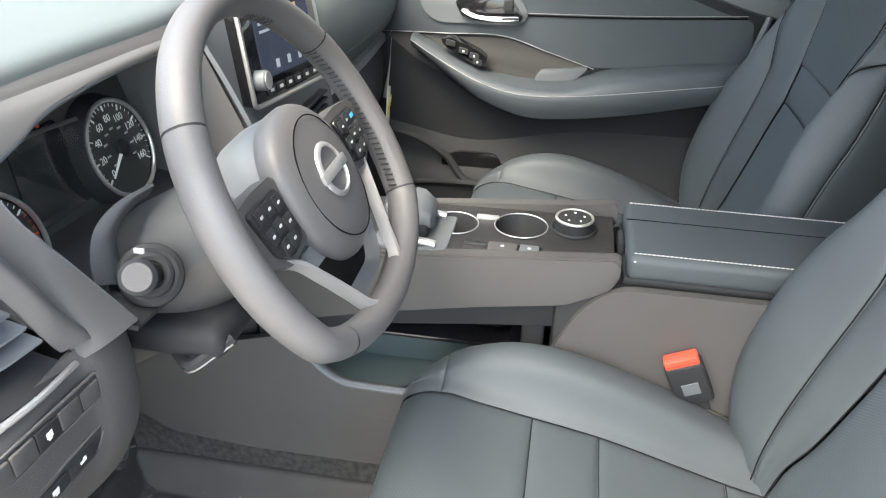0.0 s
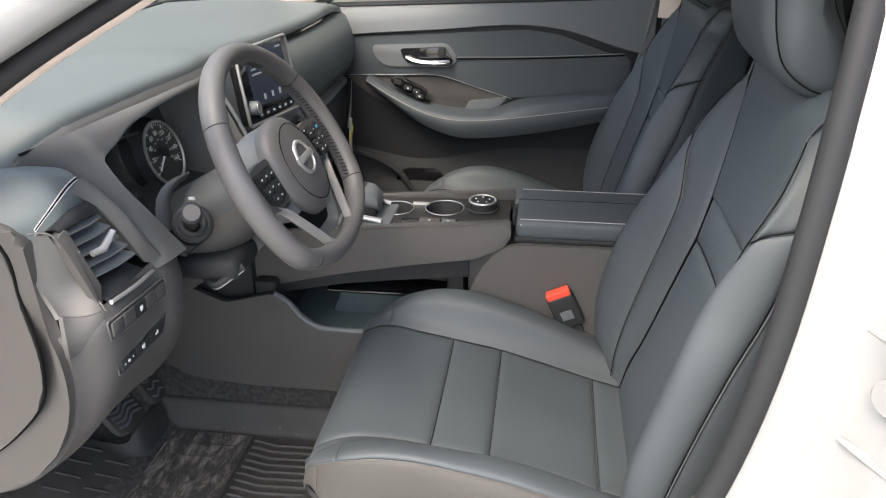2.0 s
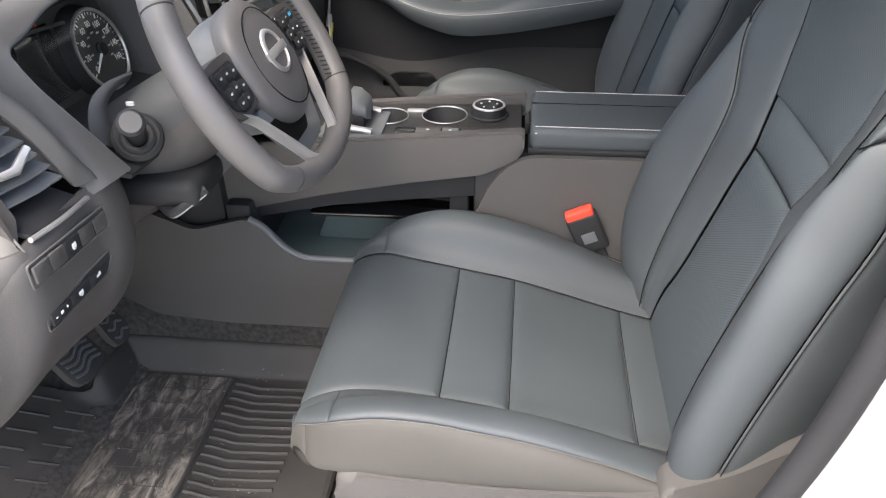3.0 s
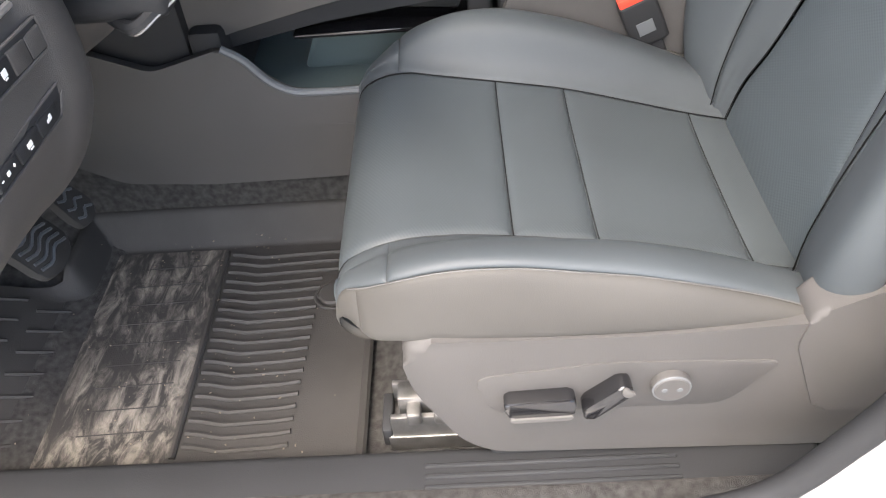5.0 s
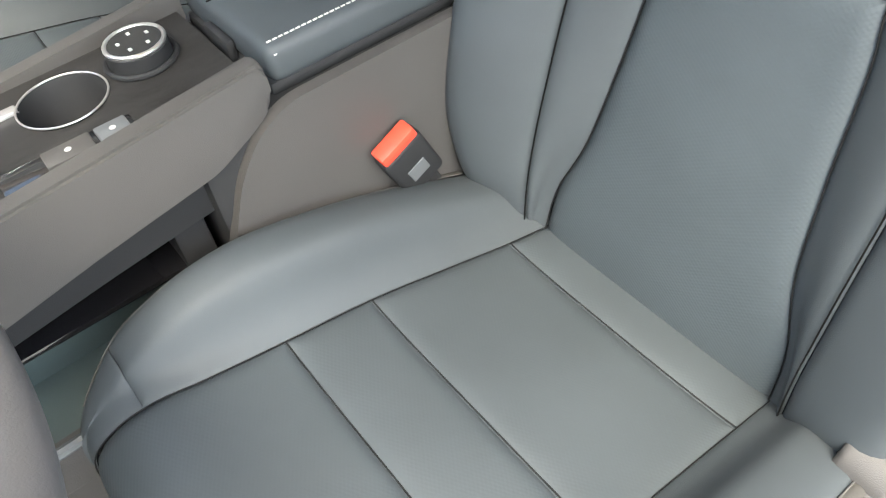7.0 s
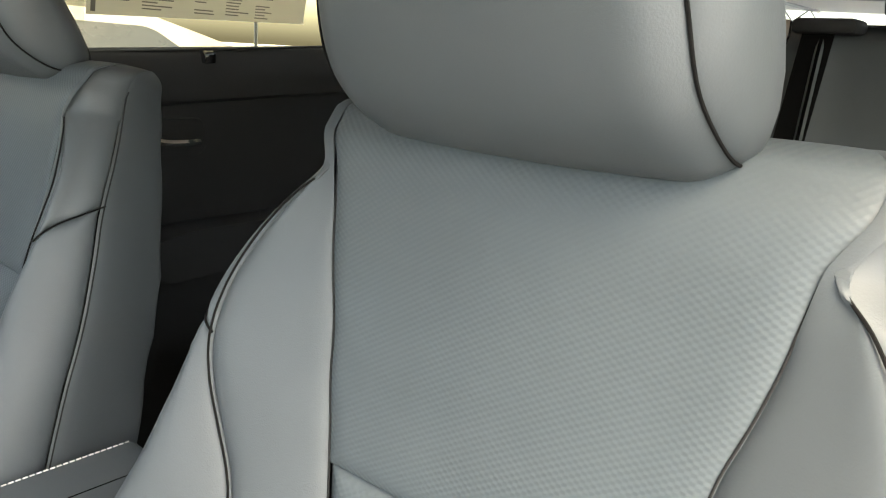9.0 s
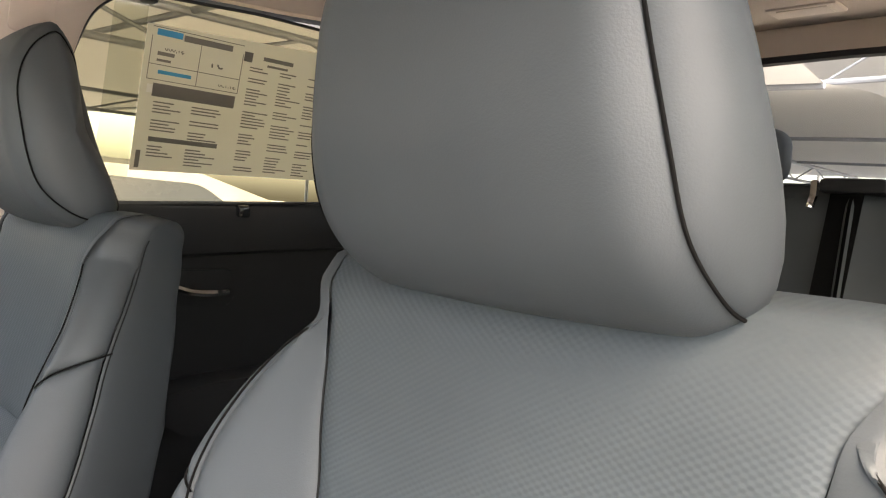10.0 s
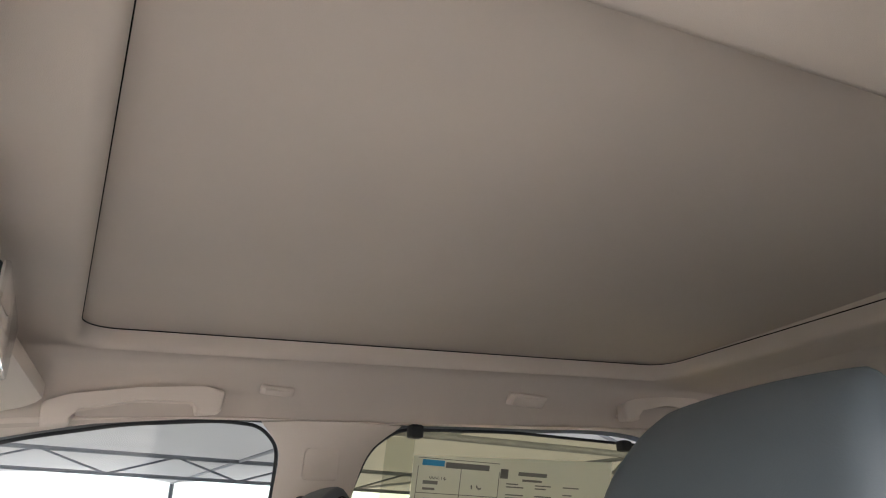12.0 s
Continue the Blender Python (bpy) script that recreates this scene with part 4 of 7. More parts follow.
rows = []
for x in np.linspace(-0.77, 0.745, 70):
    e = pad_edge_y(x)
    row = [(x, y, pad_z(x, y)) for y in np.linspace(1.34, e + 0.02, 54)]
    z = pad_z(x, e + 0.02)
    row += [(x, e + 0.008, z - 0.003), (x, e + 0.001, z - 0.010), (x, e, z - 0.020), (x, e + 0.008, z - 0.027), (x, e + 0.03, z - 0.030)]
    rows.append(row)
top = part("dash_top", sheet(rows), DASHPAD, dash, "grained soft dash top")
part("pad_stitch", tube([(x, pad_edge_y(x) + 0.004, pad_z(x, pad_edge_y(x) + 0.02) - 0.0215) for x in np.linspace(-0.66, -0.16, 40)], 0.0022, 6), PLASTIC_DK, dash)
# demister grille at the windscreen
for k in range(3):
    part("demister_slot", box((-0.45 + 0.36 * k, 1.20, pad_z(0, 1.2) - 0.004), (-0.15 + 0.36 * k, 1.212, pad_z(0, 1.2) + 0.004), 0.003, 2), PLASTIC_DK, dash)

# passenger side padded fascia
rows = []
for x in np.linspace(0.125, 0.735, 26):
    e = pad_edge_y(x)
    k = 0.5 * (1 - math.cos(math.pi * min(1, (x - 0.125) / 0.1)))
    row = [(x, e + 0.012, 0.846), (x, e - 0.012 * k, 0.836), (x, e - 0.030 * k, 0.80), (x, e - 0.036 * k, 0.76), (x, e - 0.032 * k, 0.72), (x, e - 0.018 * k, 0.685), (x, e + 0.010, 0.66)]
    rows.append(row)
part("passenger_fascia", sheet(rows), DASHPAD, dash)
part("fascia_stitch", tube([(x, pad_edge_y(x) - 0.030, 0.716) for x in np.linspace(0.22, 0.73, 24)], 0.0010, 6), SEAM_GREY, dash)
rows = [[(x, pad_edge_y(x) + dy, z) for dy, z in ((0.012, 0.662), (-0.004, 0.655), (-0.006, 0.640), (0.008, 0.632))] for x in np.linspace(0.13, 0.735, 20)]
part("fascia_strip", sheet(rows), SATIN, dash, "satin silver strip across the fascia")
rows = [[(x, pad_edge_y(x) + dy, z) for dy, z in ((0.010, 0.636), (0.0, 0.60), (0.004, 0.52), (0.03, 0.44), (0.09, 0.40), (0.2, 0.39))] for x in np.linspace(0.10, 0.735, 20)]
part("glovebox", sheet(rows), PLASTIC, dash, "dark glovebox lid")
bar = smooth_line([(0.722, 0.735, 0.79), (0.724, 0.724, 0.70), (0.724, 0.728, 0.60), (0.722, 0.742, 0.50)], 20)
part("end_strip", tube(bar, 0.0075, 8), SATIN, dash, "satin silver end strip")
for k in range(4):
    part("end_vent_slat", box((0.60, 0.735, 0.738 + 0.014 * k), (0.712, 0.75, 0.744 + 0.014 * k), 0.002, 1), PLASTIC_DK, dash)
doc = part("paper_tag", slab(rounded([(0.705, 0.56), (0.705, 0.415), (0.735, 0.405), (0.735, 0.55)], 0.006), lambda u, v, w: (u - 0.08, 0.712 + w + 0.05 * (0.56 - v), v), 0.002, 0), PAPER, dash, "white paper tag with a yellow stripe")
part("tag_stripe", slab([(0.705, 0.50), (0.735, 0.53), (0.735, 0.515), (0.705, 0.485)], lambda u, v, w: (u - 0.08, 0.709 + w + 0.05 * (0.56 - v), v), 0.0015, 0), YELLOW, doc)

# instrument hood: band under the pad edge, surround plate and its rounded opening
def frame_patch(name, quad, material, bow=0.0, ax=(0, -1, 0), n=12, label=""):
    a = [Vector(quad[0]).lerp(Vector(quad[1]), k / n) for k in range(n + 1)]
    b = [Vector(quad[3]).lerp(Vector(quad[2]), k / n) for k in range(n + 1)]
    return part(name, thick(between(a, b, nb=n, bow=bow, axis=Vector(ax)), 0.006), material, dash, label)


def brow_line(x):
    """Lower edge of the band under the pad."""
    return (x, pad_edge_y(x) - 0.010, float(np.interp(x, [-0.66, -0.6, -0.4, -0.25], [0.874, 0.872, 0.866, 0.863])))


def on_hood(x, z):
    """A point of the leaning plane of the opening."""
    return (x, 0.74 + 0.45 * (z - 0.84), z)


q = np.linspace(0, 12, 97)
opening = [on_hood(x, z) for x, z in ((-0.178, 0.856), (-0.350, 0.861), (-0.434, 0.859), (-0.475, 0.855), (-0.515, 0.846), (-0.548, 0.8405), (-0.5600, 0.8345), (-0.5615, 0.826), (-0.556, 0.797), (-0.546, 0.772), (-0.534, 0.743), (-0.522, 0.712), (-0.510, 0.682))]
around = [brow_line(x) for x in (-0.150, -0.34, -0.45, -0.51, -0.575, -0.64)] + [(-0.664, 0.790, 0.858), (-0.660, 0.788, 0.842), (-0.642, 0.768, 0.805), (-0.622, 0.745, 0.770), (-0.600, 0.720, 0.735), (-0.583, 0.700, 0.705), (-0.570, 0.684, 0.680)]
opening, around = [[Vector(p) for p in spl(np.arange(13), np.array(line), q)] for line in (opening, around)]
hx = np.linspace(-0.66, -0.14, 27)
upper = [Vector((x, pad_edge_y(x) + 0.004, pad_z(x, pad_edge_y(x) + 0.02) - 0.014)) for x in hx]
part("hood_brow", thick(between(upper, [brow_line(x) for x in hx], nb=4, bow=0.002, axis=Vector((0, -0.5, 0.8))), 0.004), PLASTIC_TRIM, dash, "smooth grey instrument brow")
# black line stands for the shadow of the pad edge
part("brow_groove", tube([brow_line(x) for x in hx], 0.0022, 6), PIPING, dash)
part("hood_side", thick(between(around, opening, nb=8, bow=0.003, axis=Vector((-0.2, -0.9, 0.3))), 0.004), PLASTIC_TRIM, dash, "smooth grey instrument surround")
part("hood_lip", tube(opening, 0.0035, 8), PLASTIC_COOL, dash)
frame_patch("hood_inner", [on_hood(-0.178, 0.856), (-0.135, 0.775, 0.84), (-0.135, 0.72, 0.64), on_hood(-0.178, 0.66)], PLASTIC_COOL, 0.006)


# cavity walls and cluster face
def on_face(x, z, w=0.0):
    return Vector((x, 0.797 + 0.30 * (z - 0.75) - w, z))


rim = [on_face(min(-0.215, max(-0.555, p.x)), 0.722 if p.z < 0.722 else min(p.z, 0.815), -0.030) for p in opening]
part("cluster_wall", thick(between(opening, rim, nb=6), 0.003), PLASTIC_DK, dash, "dark instrument recess wall")
# right wall takes a lighter plastic to stand for the light on it
frame_patch("cluster_wall", [on_hood(-0.178, 0.856), on_hood(-0.178, 0.66), on_face(-0.226, 0.690, -0.03), on_face(-0.226, 0.815, -0.03)], PLASTIC_TRIM)
frame_patch("cluster_floor", [on_hood(-0.510, 0.676), on_hood(-0.178, 0.66), on_face(-0.215, 0.700, -0.012), on_face(-0.555, 0.722, -0.012)], PLASTIC_DK)
part("face_strip", tube([on_face(-0.455, 0.811, 0.006), on_face(-0.41, 0.812, 0.006), on_face(-0.345, 0.806, 0.008)], 0.0026, 8), PLASTIC, dash)
part("warning_lamp", disc(on_face(-0.402, 0.818, 0.010), (0, -1, 0.3), 0.0022, 0.001, 16, 0.0003), DIALRED, dash)
cluster = part("cluster_face", slab([(-0.56, 0.690), (-0.56, 0.835), (-0.20, 0.835), (-0.20, 0.690)], lambda u, v, w: on_face(u, v, -0.012 - w), 0.01, 0), DIALBLACK, dash, "dark instrument cluster face")


def dial(cx, cz, r, parent, start, end, ticks, red=0, figures=None):
    nrm = Vector((0, -1, 0.30)).normalized()
    up = Vector((0, 0.30, 1)).normalized()
    c = on_face(cx, cz)
    face = part("dial_face", disc(c, nrm, r, 0.004, 48), DIALBLACK, parent, "black round speed dial" if not red else "black round rev dial")
    part("dial_ring", ring(c + nrm * 0.007, nrm, r + 0.001, 0.0026, 56), SATIN, face, "satin dial ring")
    turn = [2 * math.pi * k / 56 for k in range(56)]
    part("dial_tube", sheet([[c + nrm * w + (Vector((1, 0, 0)) * math.cos(a) + up * math.sin(a)) * q for a in turn] for q, w in ((r + 0.0015, 0.007), (r + 0.006, 0.002), (r + 0.013, -0.013))], close_v=True), PLASTIC_DK, face)
    for k in range(ticks):
        a = radians(start + (end - start) * k / (ticks - 1))
        dv = Vector((1, 0, 0)) * math.cos(a) + up * math.sin(a)
        big = k % 4 == 0
        p, q = c + nrm * 0.0052 + dv * r * (0.82 if big else 0.88), c + nrm * 0.0052 + dv * r * 0.94
        m = DIAL_RED if red and k >= ticks - red else DIAL_LIT
        part("dial_tick", tube([p, q], 0.0010 if big else 0.0005, 4), m, face)
        if big and figures:
            mark = bpy.data.curves.new("dial_figure", "FONT")
            mark.body, mark.size, mark.extrude, mark.align_x, mark.align_y = figures[k // 4], 0.0115, 0.0002, "CENTER", "CENTER"
            mark.materials.append(DIAL_LIT)
            fig = new("dial_figure", mark)
            fig.parent = face
            side_ax = Vector((1, 0, 0))
            fig.matrix_basis = Matrix.Translation(c + nrm * 0.0054 + dv * r * 0.66 - root_place(face)) @ Matrix((side_ax, up, nrm)).transposed().to_4x4()
            mid = c + nrm * 0.0050 + dv * r * 0.44
            part("small_figure", box((mid.x - 0.0032, mid.y - 0.0006, mid.z - 0.0013), (mid.x + 0.0032, mid.y + 0.0006, mid.z + 0.0013), 0.0004, 1), PRINT, face)
        elif big:
            mid = c + nrm * 0.0048 + dv * r * 0.64
            part("dial_figure", box((mid.x - 0.0040, mid.y - 0.0008, mid.z - 0.0022), (mid.x + 0.0040, mid.y + 0.0008, mid.z + 0.0022), 0.0006, 1), DIAL_LIT, face)
    a = radians(start)
    dv = Vector((1, 0, 0)) * math.cos(a) + up * math.sin(a)
    part("dial_needle", tube([c + nrm * 0.008, c + nrm * 0.008 + dv * r * 0.78], [0.0024, 0.0010], 6), DIAL_LIT, face, "white needle at rest")
    if red:
        arc = [c + nrm * 0.0052 + (Vector((1, 0, 0)) * math.cos(q) + up * math.sin(q)) * r * 0.72 for q in np.linspace(radians(start + (end - start) * 0.78), radians(end), 16)]
        part("red_band", tube(arc, 0.0035, 6, False, 0.3), DIAL_RED, face, "red limit band")
    part("dial_hub", disc(c + nrm * 0.005, nrm, 0.010, 0.006, 20), PLASTIC_DK, face)


dial(-0.297, 0.7545, 0.0535, cluster, 214, -34, 33, 0, [str(20 * k) for k in range(9)])
dial(-0.512, 0.7350, 0.055, cluster, 214, -34, 33, 8)
part("trip_display", slab(rounded([(-0.452, 0.722), (-0.430, 0.808), (-0.355, 0.808), (-0.350, 0.722)], 0.004), lambda u, v, w: on_face(u, v, -0.010 - w), 0.002, 0.0005), DARKGLASS, cluster, "unlit trip display")
g = part("cluster_lens", sheet([[on_face(x, z, 0.016) for x in (-0.54, -0.37, -0.236)] for z in (0.712, 0.75, 0.806)]), LENS, dash, "clear instrument lens")
g.visible_shadow = False

# driver's end: soft shoulder, vent, trim, switch panel
def patch(name, grid, material, parent=None, label="", by=0.006, n=6):
    """A smooth sheet through a small grid of points."""
    G = np.array(grid, float)
    r, c = G.shape[:2]
    a = spl(np.arange(r), G.reshape(r, -1), np.linspace(0, r - 1, (r - 1) * n + 1)).reshape(-1, c, 3)
    b = np.stack([spl(np.arange(c), row, np.linspace(0, c - 1, (c - 1) * n + 1)) for row in a])
    return part(name, thick(sheet(b), by), material, parent or dash, label)


patch("dash_shoulder", [
    [(-0.785, 0.86, 0.845), (-0.72, 0.83, 0.868), (-0.655, 0.795, 0.858)],
    [(-0.785, 0.76, 0.850), (-0.725, 0.735, 0.872), (-0.662, 0.725, 0.860)],
    [(-0.782, 0.715, 0.838), (-0.735, 0.698, 0.848), (-0.660, 0.704, 0.838)],
    [(-0.778, 0.704, 0.818), (-0.738, 0.692, 0.822), (-0.655, 0.702, 0.812)]], DASHPAD, None, "padded dash shoulder with double stitching")
SHOULDER = np.array([
    [(-0.785, 0.86, 0.845), (-0.72, 0.83, 0.868), (-0.655, 0.795, 0.858)],
    [(-0.785, 0.76, 0.850), (-0.725, 0.735, 0.872), (-0.662, 0.725, 0.860)],
    [(-0.782, 0.715, 0.838), (-0.735, 0.698, 0.848), (-0.660, 0.704, 0.838)],
    [(-0.778, 0.704, 0.818), (-0.738, 0.692, 0.822), (-0.655, 0.702, 0.812)]])


def on_shoulder(r, c):
    rows3 = spl(np.arange(4), SHOULDER.reshape(4, -1), np.array([r])).reshape(3, 3)
    return Vector(spl(np.arange(3), rows3, np.array([c]))[0]) + Vector((0, -0.0006, 0.0008))


for d in (0.0, 0.13):
    run = [on_shoulder(1.55 + d + 1.15 * (k / 62) ** 1.2, 1.98 - 1.62 * k / 62) for k in range(63)]
    run += [run[-1].lerp(on_shoulder(3.0, 0.36 - 0.5 * d), q / 8) for q in range(1, 9)]
    for k in range(0, len(run) - 2, 2):
        part("shoulder_stitch", tube([run[k], run[k].lerp(run[k + 2], 0.7)], 0.0007, 4), THREAD, dash)
run = [on_shoulder(1.62 + 1.15 * (k / 62) ** 1.2, 1.98 - 1.62 * k / 62) for k in range(63)]
part("shoulder_seam", tube(run, 0.0008, 4), PIPING, dash)
# satin corner band
patch("corner_band", [
    [(-0.786, 0.722, 0.824), (-0.772, 0.704, 0.821), (-0.758, 0.692, 0.818)],
    [(-0.785, 0.708, 0.785), (-0.766, 0.692, 0.780), (-0.742, 0.688, 0.778)],
    [(-0.784, 0.690, 0.745), (-0.755, 0.684, 0.736), (-0.722, 0.685, 0.732)],
    [(-0.782, 0.684, 0.724), (-0.744, 0.682, 0.704), (-0.704, 0.684, 0.688)]], SATIN_WARM, None, "brushed warm satin corner plate")
patch("corner_foot", [
    [(-0.782, 0.686, 0.728), (-0.744, 0.684, 0.706), (-0.702, 0.685, 0.690)],
    [(-0.782, 0.688, 0.704), (-0.744, 0.685, 0.694), (-0.702, 0.686, 0.686)],
    [(-0.780, 0.692, 0.668), (-0.744, 0.688, 0.668), (-0.700, 0.686, 0.672)]], PLASTIC, None)
# thin bead stands for the soft sheen along the corner
part("corner_edge", tube(smooth_line([(-0.786, 0.720, 0.825), (-0.760, 0.690, 0.820), (-0.744, 0.685, 0.780), (-0.724, 0.682, 0.733), (-0.702, 0.681, 0.687)], 30), 0.0014, 6), SATIN_WARM, dash, "thin satin bead for the sheen along the plate edge")
# vent box
patch("vent_back", [
    [(-0.748, 0.742, 0.830), (-0.69, 0.745, 0.828), (-0.630, 0.745, 0.822)],
    [(-0.720, 0.738, 0.755), (-0.66, 0.740, 0.755), (-0.592, 0.738, 0.745)],
    [(-0.695, 0.728, 0.690), (-0.64, 0.730, 0.690), (-0.575, 0.728, 0.680)]], PLASTIC_DK, None)
patch("vent_side", [
    [(-0.690, 0.706, 0.838), (-0.655, 0.712, 0.842), (-0.612, 0.712, 0.802)],
    [(-0.660, 0.694, 0.808), (-0.632, 0.690, 0.800), (-0.598, 0.700, 0.770)],
    [(-0.632, 0.690, 0.768), (-0.604, 0.684, 0.752), (-0.578, 0.690, 0.724)],
    [(-0.594, 0.688, 0.704), (-0.574, 0.683, 0.700), (-0.545, 0.688, 0.684)]], PLASTIC_TRIM, None, "soft grey vent surround")
patch("vent_top", [
    [(-0.758, 0.694, 0.822), (-0.715, 0.696, 0.826), (-0.668, 0.700, 0.822)],
    [(-0.742, 0.694, 0.815), (-0.705, 0.694, 0.815), (-0.664, 0.697, 0.808)],
    [(-0.740, 0.725, 0.812), (-0.705, 0.728, 0.812), (-0.662, 0.728, 0.806)]], PLASTIC_DK, None)
part("vent_strip", slab(rounded([(-0.753, 0.812), (-0.736, 0.816), (-0.697, 0.722), (-0.704, 0.696), (-0.709, 0.700)], 0.004), lambda u, v, w: (u, 0.694 - w, v), 0.010, 0.002), PLASTIC_SHADED, dash, "grey strip beside the vent")
for k in range(5):
    t = k / 4
    L = Vector((-0.730, 0.688, 0.806)).lerp(Vector((-0.698, 0.688, 0.735)), t)
    R = Vector((-0.655, 0.692, 0.797)).lerp(Vector((-0.606, 0.687, 0.722)), t)
    M = L.lerp(R, 0.5) + Vector((0, -0.003, 0))
    part("vent_slat", thick(sheet([[L, M, R], [p + Vector((0.001, 0.012, 0.003)) for p in (L, M, R)], [p + Vector((0.002, 0.026, 0.004)) for p in (L, M, R)]]), 0.0028), PLASTIC_COOL, dash)
for t in (0.2, 0.4, 0.6, 0.8):
    L, R = Vector((-0.728, 0.720, 0.806)).lerp(Vector((-0.655, 0.722, 0.800)), t), Vector((-0.698, 0.720, 0.735)).lerp(Vector((-0.606, 0.718, 0.722)), t)
    part("vent_fin", tube([L, R], 0.002, 6), PLASTIC_DK, dash)
part("vent_tab", tube([(-0.705, 0.681, 0.769), (-0.684, 0.679, 0.766), (-0.655, 0.681, 0.777)], [0.0040, 0.0052, 0.0040], 8, False, 0.7), SATIN, dash, "satin vent adjuster tab")
wheelie = part("vent_wheel", turned(disc((0, 0, 0), (1, 0, 0), 0.019, 0.008, 28, 0.002), Matrix.Translation((-0.734, 0.699, 0.779)) @ Matrix.Rotation(0.40, 4, "Y")), PLASTIC_DK, dash, "ribbed vent thumb wheel")
for k in range(6):
    a = radians(135 + 16 * k)
    part("wheel_mark", box((-0.734, 0.699 + 0.019 * math.cos(a) - 0.001, 0.779 + 0.019 * math.sin(a) - 0.0012), (-0.728, 0.699 + 0.019 * math.cos(a) + 0.001, 0.779 + 0.019 * math.sin(a) + 0.0012), 0.0005, 1), PRINT, wheelie)
patch("vent_pocket", [
    [(-0.698, 0.728, 0.722), (-0.65, 0.728, 0.716), (-0.600, 0.726, 0.710)],
    [(-0.694, 0.700, 0.708), (-0.645, 0.698, 0.702), (-0.594, 0.698, 0.696)],
    [(-0.684, 0.684, 0.696), (-0.638, 0.682, 0.690), (-0.586, 0.684, 0.684)]], PLASTIC_DK, None, "dark pocket under the vent")
part("vent_ledge", tube(smooth_line([(-0.690, 0.681, 0.694), (-0.64, 0.678, 0.689), (-0.584, 0.681, 0.684)], 16), 0.0030, 8), SATIN, dash, "satin ledge under the vent")
# lower driver panel
cols = [-0.775, -0.73, -0.66, -0.58, -0.52, -0.485, -0.462]
prof = [(0.692, 0.690), (0.684, 0.672), (0.683, 0.64), (0.686, 0.605), (0.697, 0.57), (0.722, 0.525), (0.765, 0.48), (0.83, 0.445), (0.93, 0.43)]
grid = []
for k, (y, z) in enumerate(prof):
    grid.append([(x, y + (0.012 if i == 0 else 0) + (0.0 if i < 5 else 0.022 * (i - 4)), z - 0.03 * max(0, (x + 0.62)) / 0.15 * (k > 0)) for i, x in enumerate(cols)])
patch("lower_panel", grid, PLASTIC, None, "warm grey lower dash panel", 0.006, 4)


def switch_row(name, x0, x1, z0, z1, drop, y, n, marks, tone, pointed=0.0):
    """A recessed row of switches that slopes down towards the column."""
    zz = lambda x: drop * (x - x0) / (x1 - x0)
    rim = rounded([(x0 - 0.004, z0 - 0.004), (x0 - 0.004, z1 + 0.004), (x1 + 0.004 + pointed, z1 + drop + 0.004), (x1 + 0.004, z0 + drop - 0.004)], 0.004)
    base = part(name, slab(rim, lambda u, v, w: (u, y - w, v), 0.0030, 0.001), PLASTIC_DK, dash)
    part("row_edge", tube([(u, y - 0.003, v) for u, v in rim], 0.0014, 6, True), PLASTIC, base)
    for k in range(n):
        a, b = x0 + (x1 - x0) * (k + 0.03) / n, x0 + (x1 - x0) * (k + 0.97) / n
        q = [(a, z0 + zz(a)), (a, z1 + zz(a)), (b, z1 + zz(b)), (b, z0 + zz(b))]
        key = part("switch", slab(rounded(q, 0.0015, 2), lambda u, v, w: (u, y - 0.003 - w, v), 0.0035, 0.0012), PLASTIC_DK if k in marks else tone, base)
        cx, cz = (a + b) / 2, (z0 + z1) / 2 + zz((a + b) / 2)
        if k in marks:
            for dx, dz, w, h in marks[k]:
                part("icon", box((cx + dx - w, y - 0.0071, cz + dz - h), (cx + dx + w, y - 0.0060, cz + dz + h), 0.0004, 1), WHITE, key)


switch_row("switch_frame", -0.710, -0.572, 0.655, 0.674, -0.012, 0.679, 5, {2: [(0, 0, 0.0036, 0.0030), (0, -0.0042, 0.0022, 0.0006)]}, PLASTIC)
switch_row("switch_frame", -0.704, -0.592, 0.598, 0.612, -0.006, 0.683, 3, {0: [(-0.010, 0, 0.0016, 0.0004), (0, 0, 0.0022, 0.0018), (0.010, 0, 0.0016, 0.0004), (0.010, 0, 0.0004, 0.0016)], 1: [(0, 0.0005, 0.0040, 0.0022), (0.001, -0.0032, 0.0026, 0.0007)], 2: [(0, 0, 0.0042, 0.0014), (0.002, 0.0022, 0.0020, 0.0010)]}, PLASTIC_DK, 0.022)
# end cover seen through the open door
side = [(0.702, 0.822), (0.701, 0.76), (0.700, 0.70), (0.694, 0.672), (0.693, 0.64), (0.697, 0.605), (0.708, 0.57), (0.733, 0.525), (0.776, 0.48), (0.84, 0.447), (0.94, 0.432), (1.05, 0.432), (1.05, 0.86), (0.86, 0.862), (0.76, 0.852), (0.716, 0.840)]
part("end_panel", slab(rounded(side, 0.008, 2), YZ(-0.768, -1), 0.020, 0.008, 4), PLASTIC_SHADED, dash, "warm grey dash end panel")
cover = [(0.728, 0.815), (0.722, 0.74), (0.718, 0.66), (0.728, 0.615), (0.772, 0.56), (0.835, 0.51), (0.95, 0.465), (1.02, 0.62), (0.98, 0.82), (0.83, 0.845)]
part("end_cover", slab(curvy(cover, 60), YZ(-0.786, -1), 0.006, 0.003, 3), PLASTIC_SHADED, dash, "clip-on dash end cover")
part("cover_gap", tube([(-0.7885, y, z) for y, z in curvy(cover, 80)], 0.0026, 6, True), PIPING, dash)
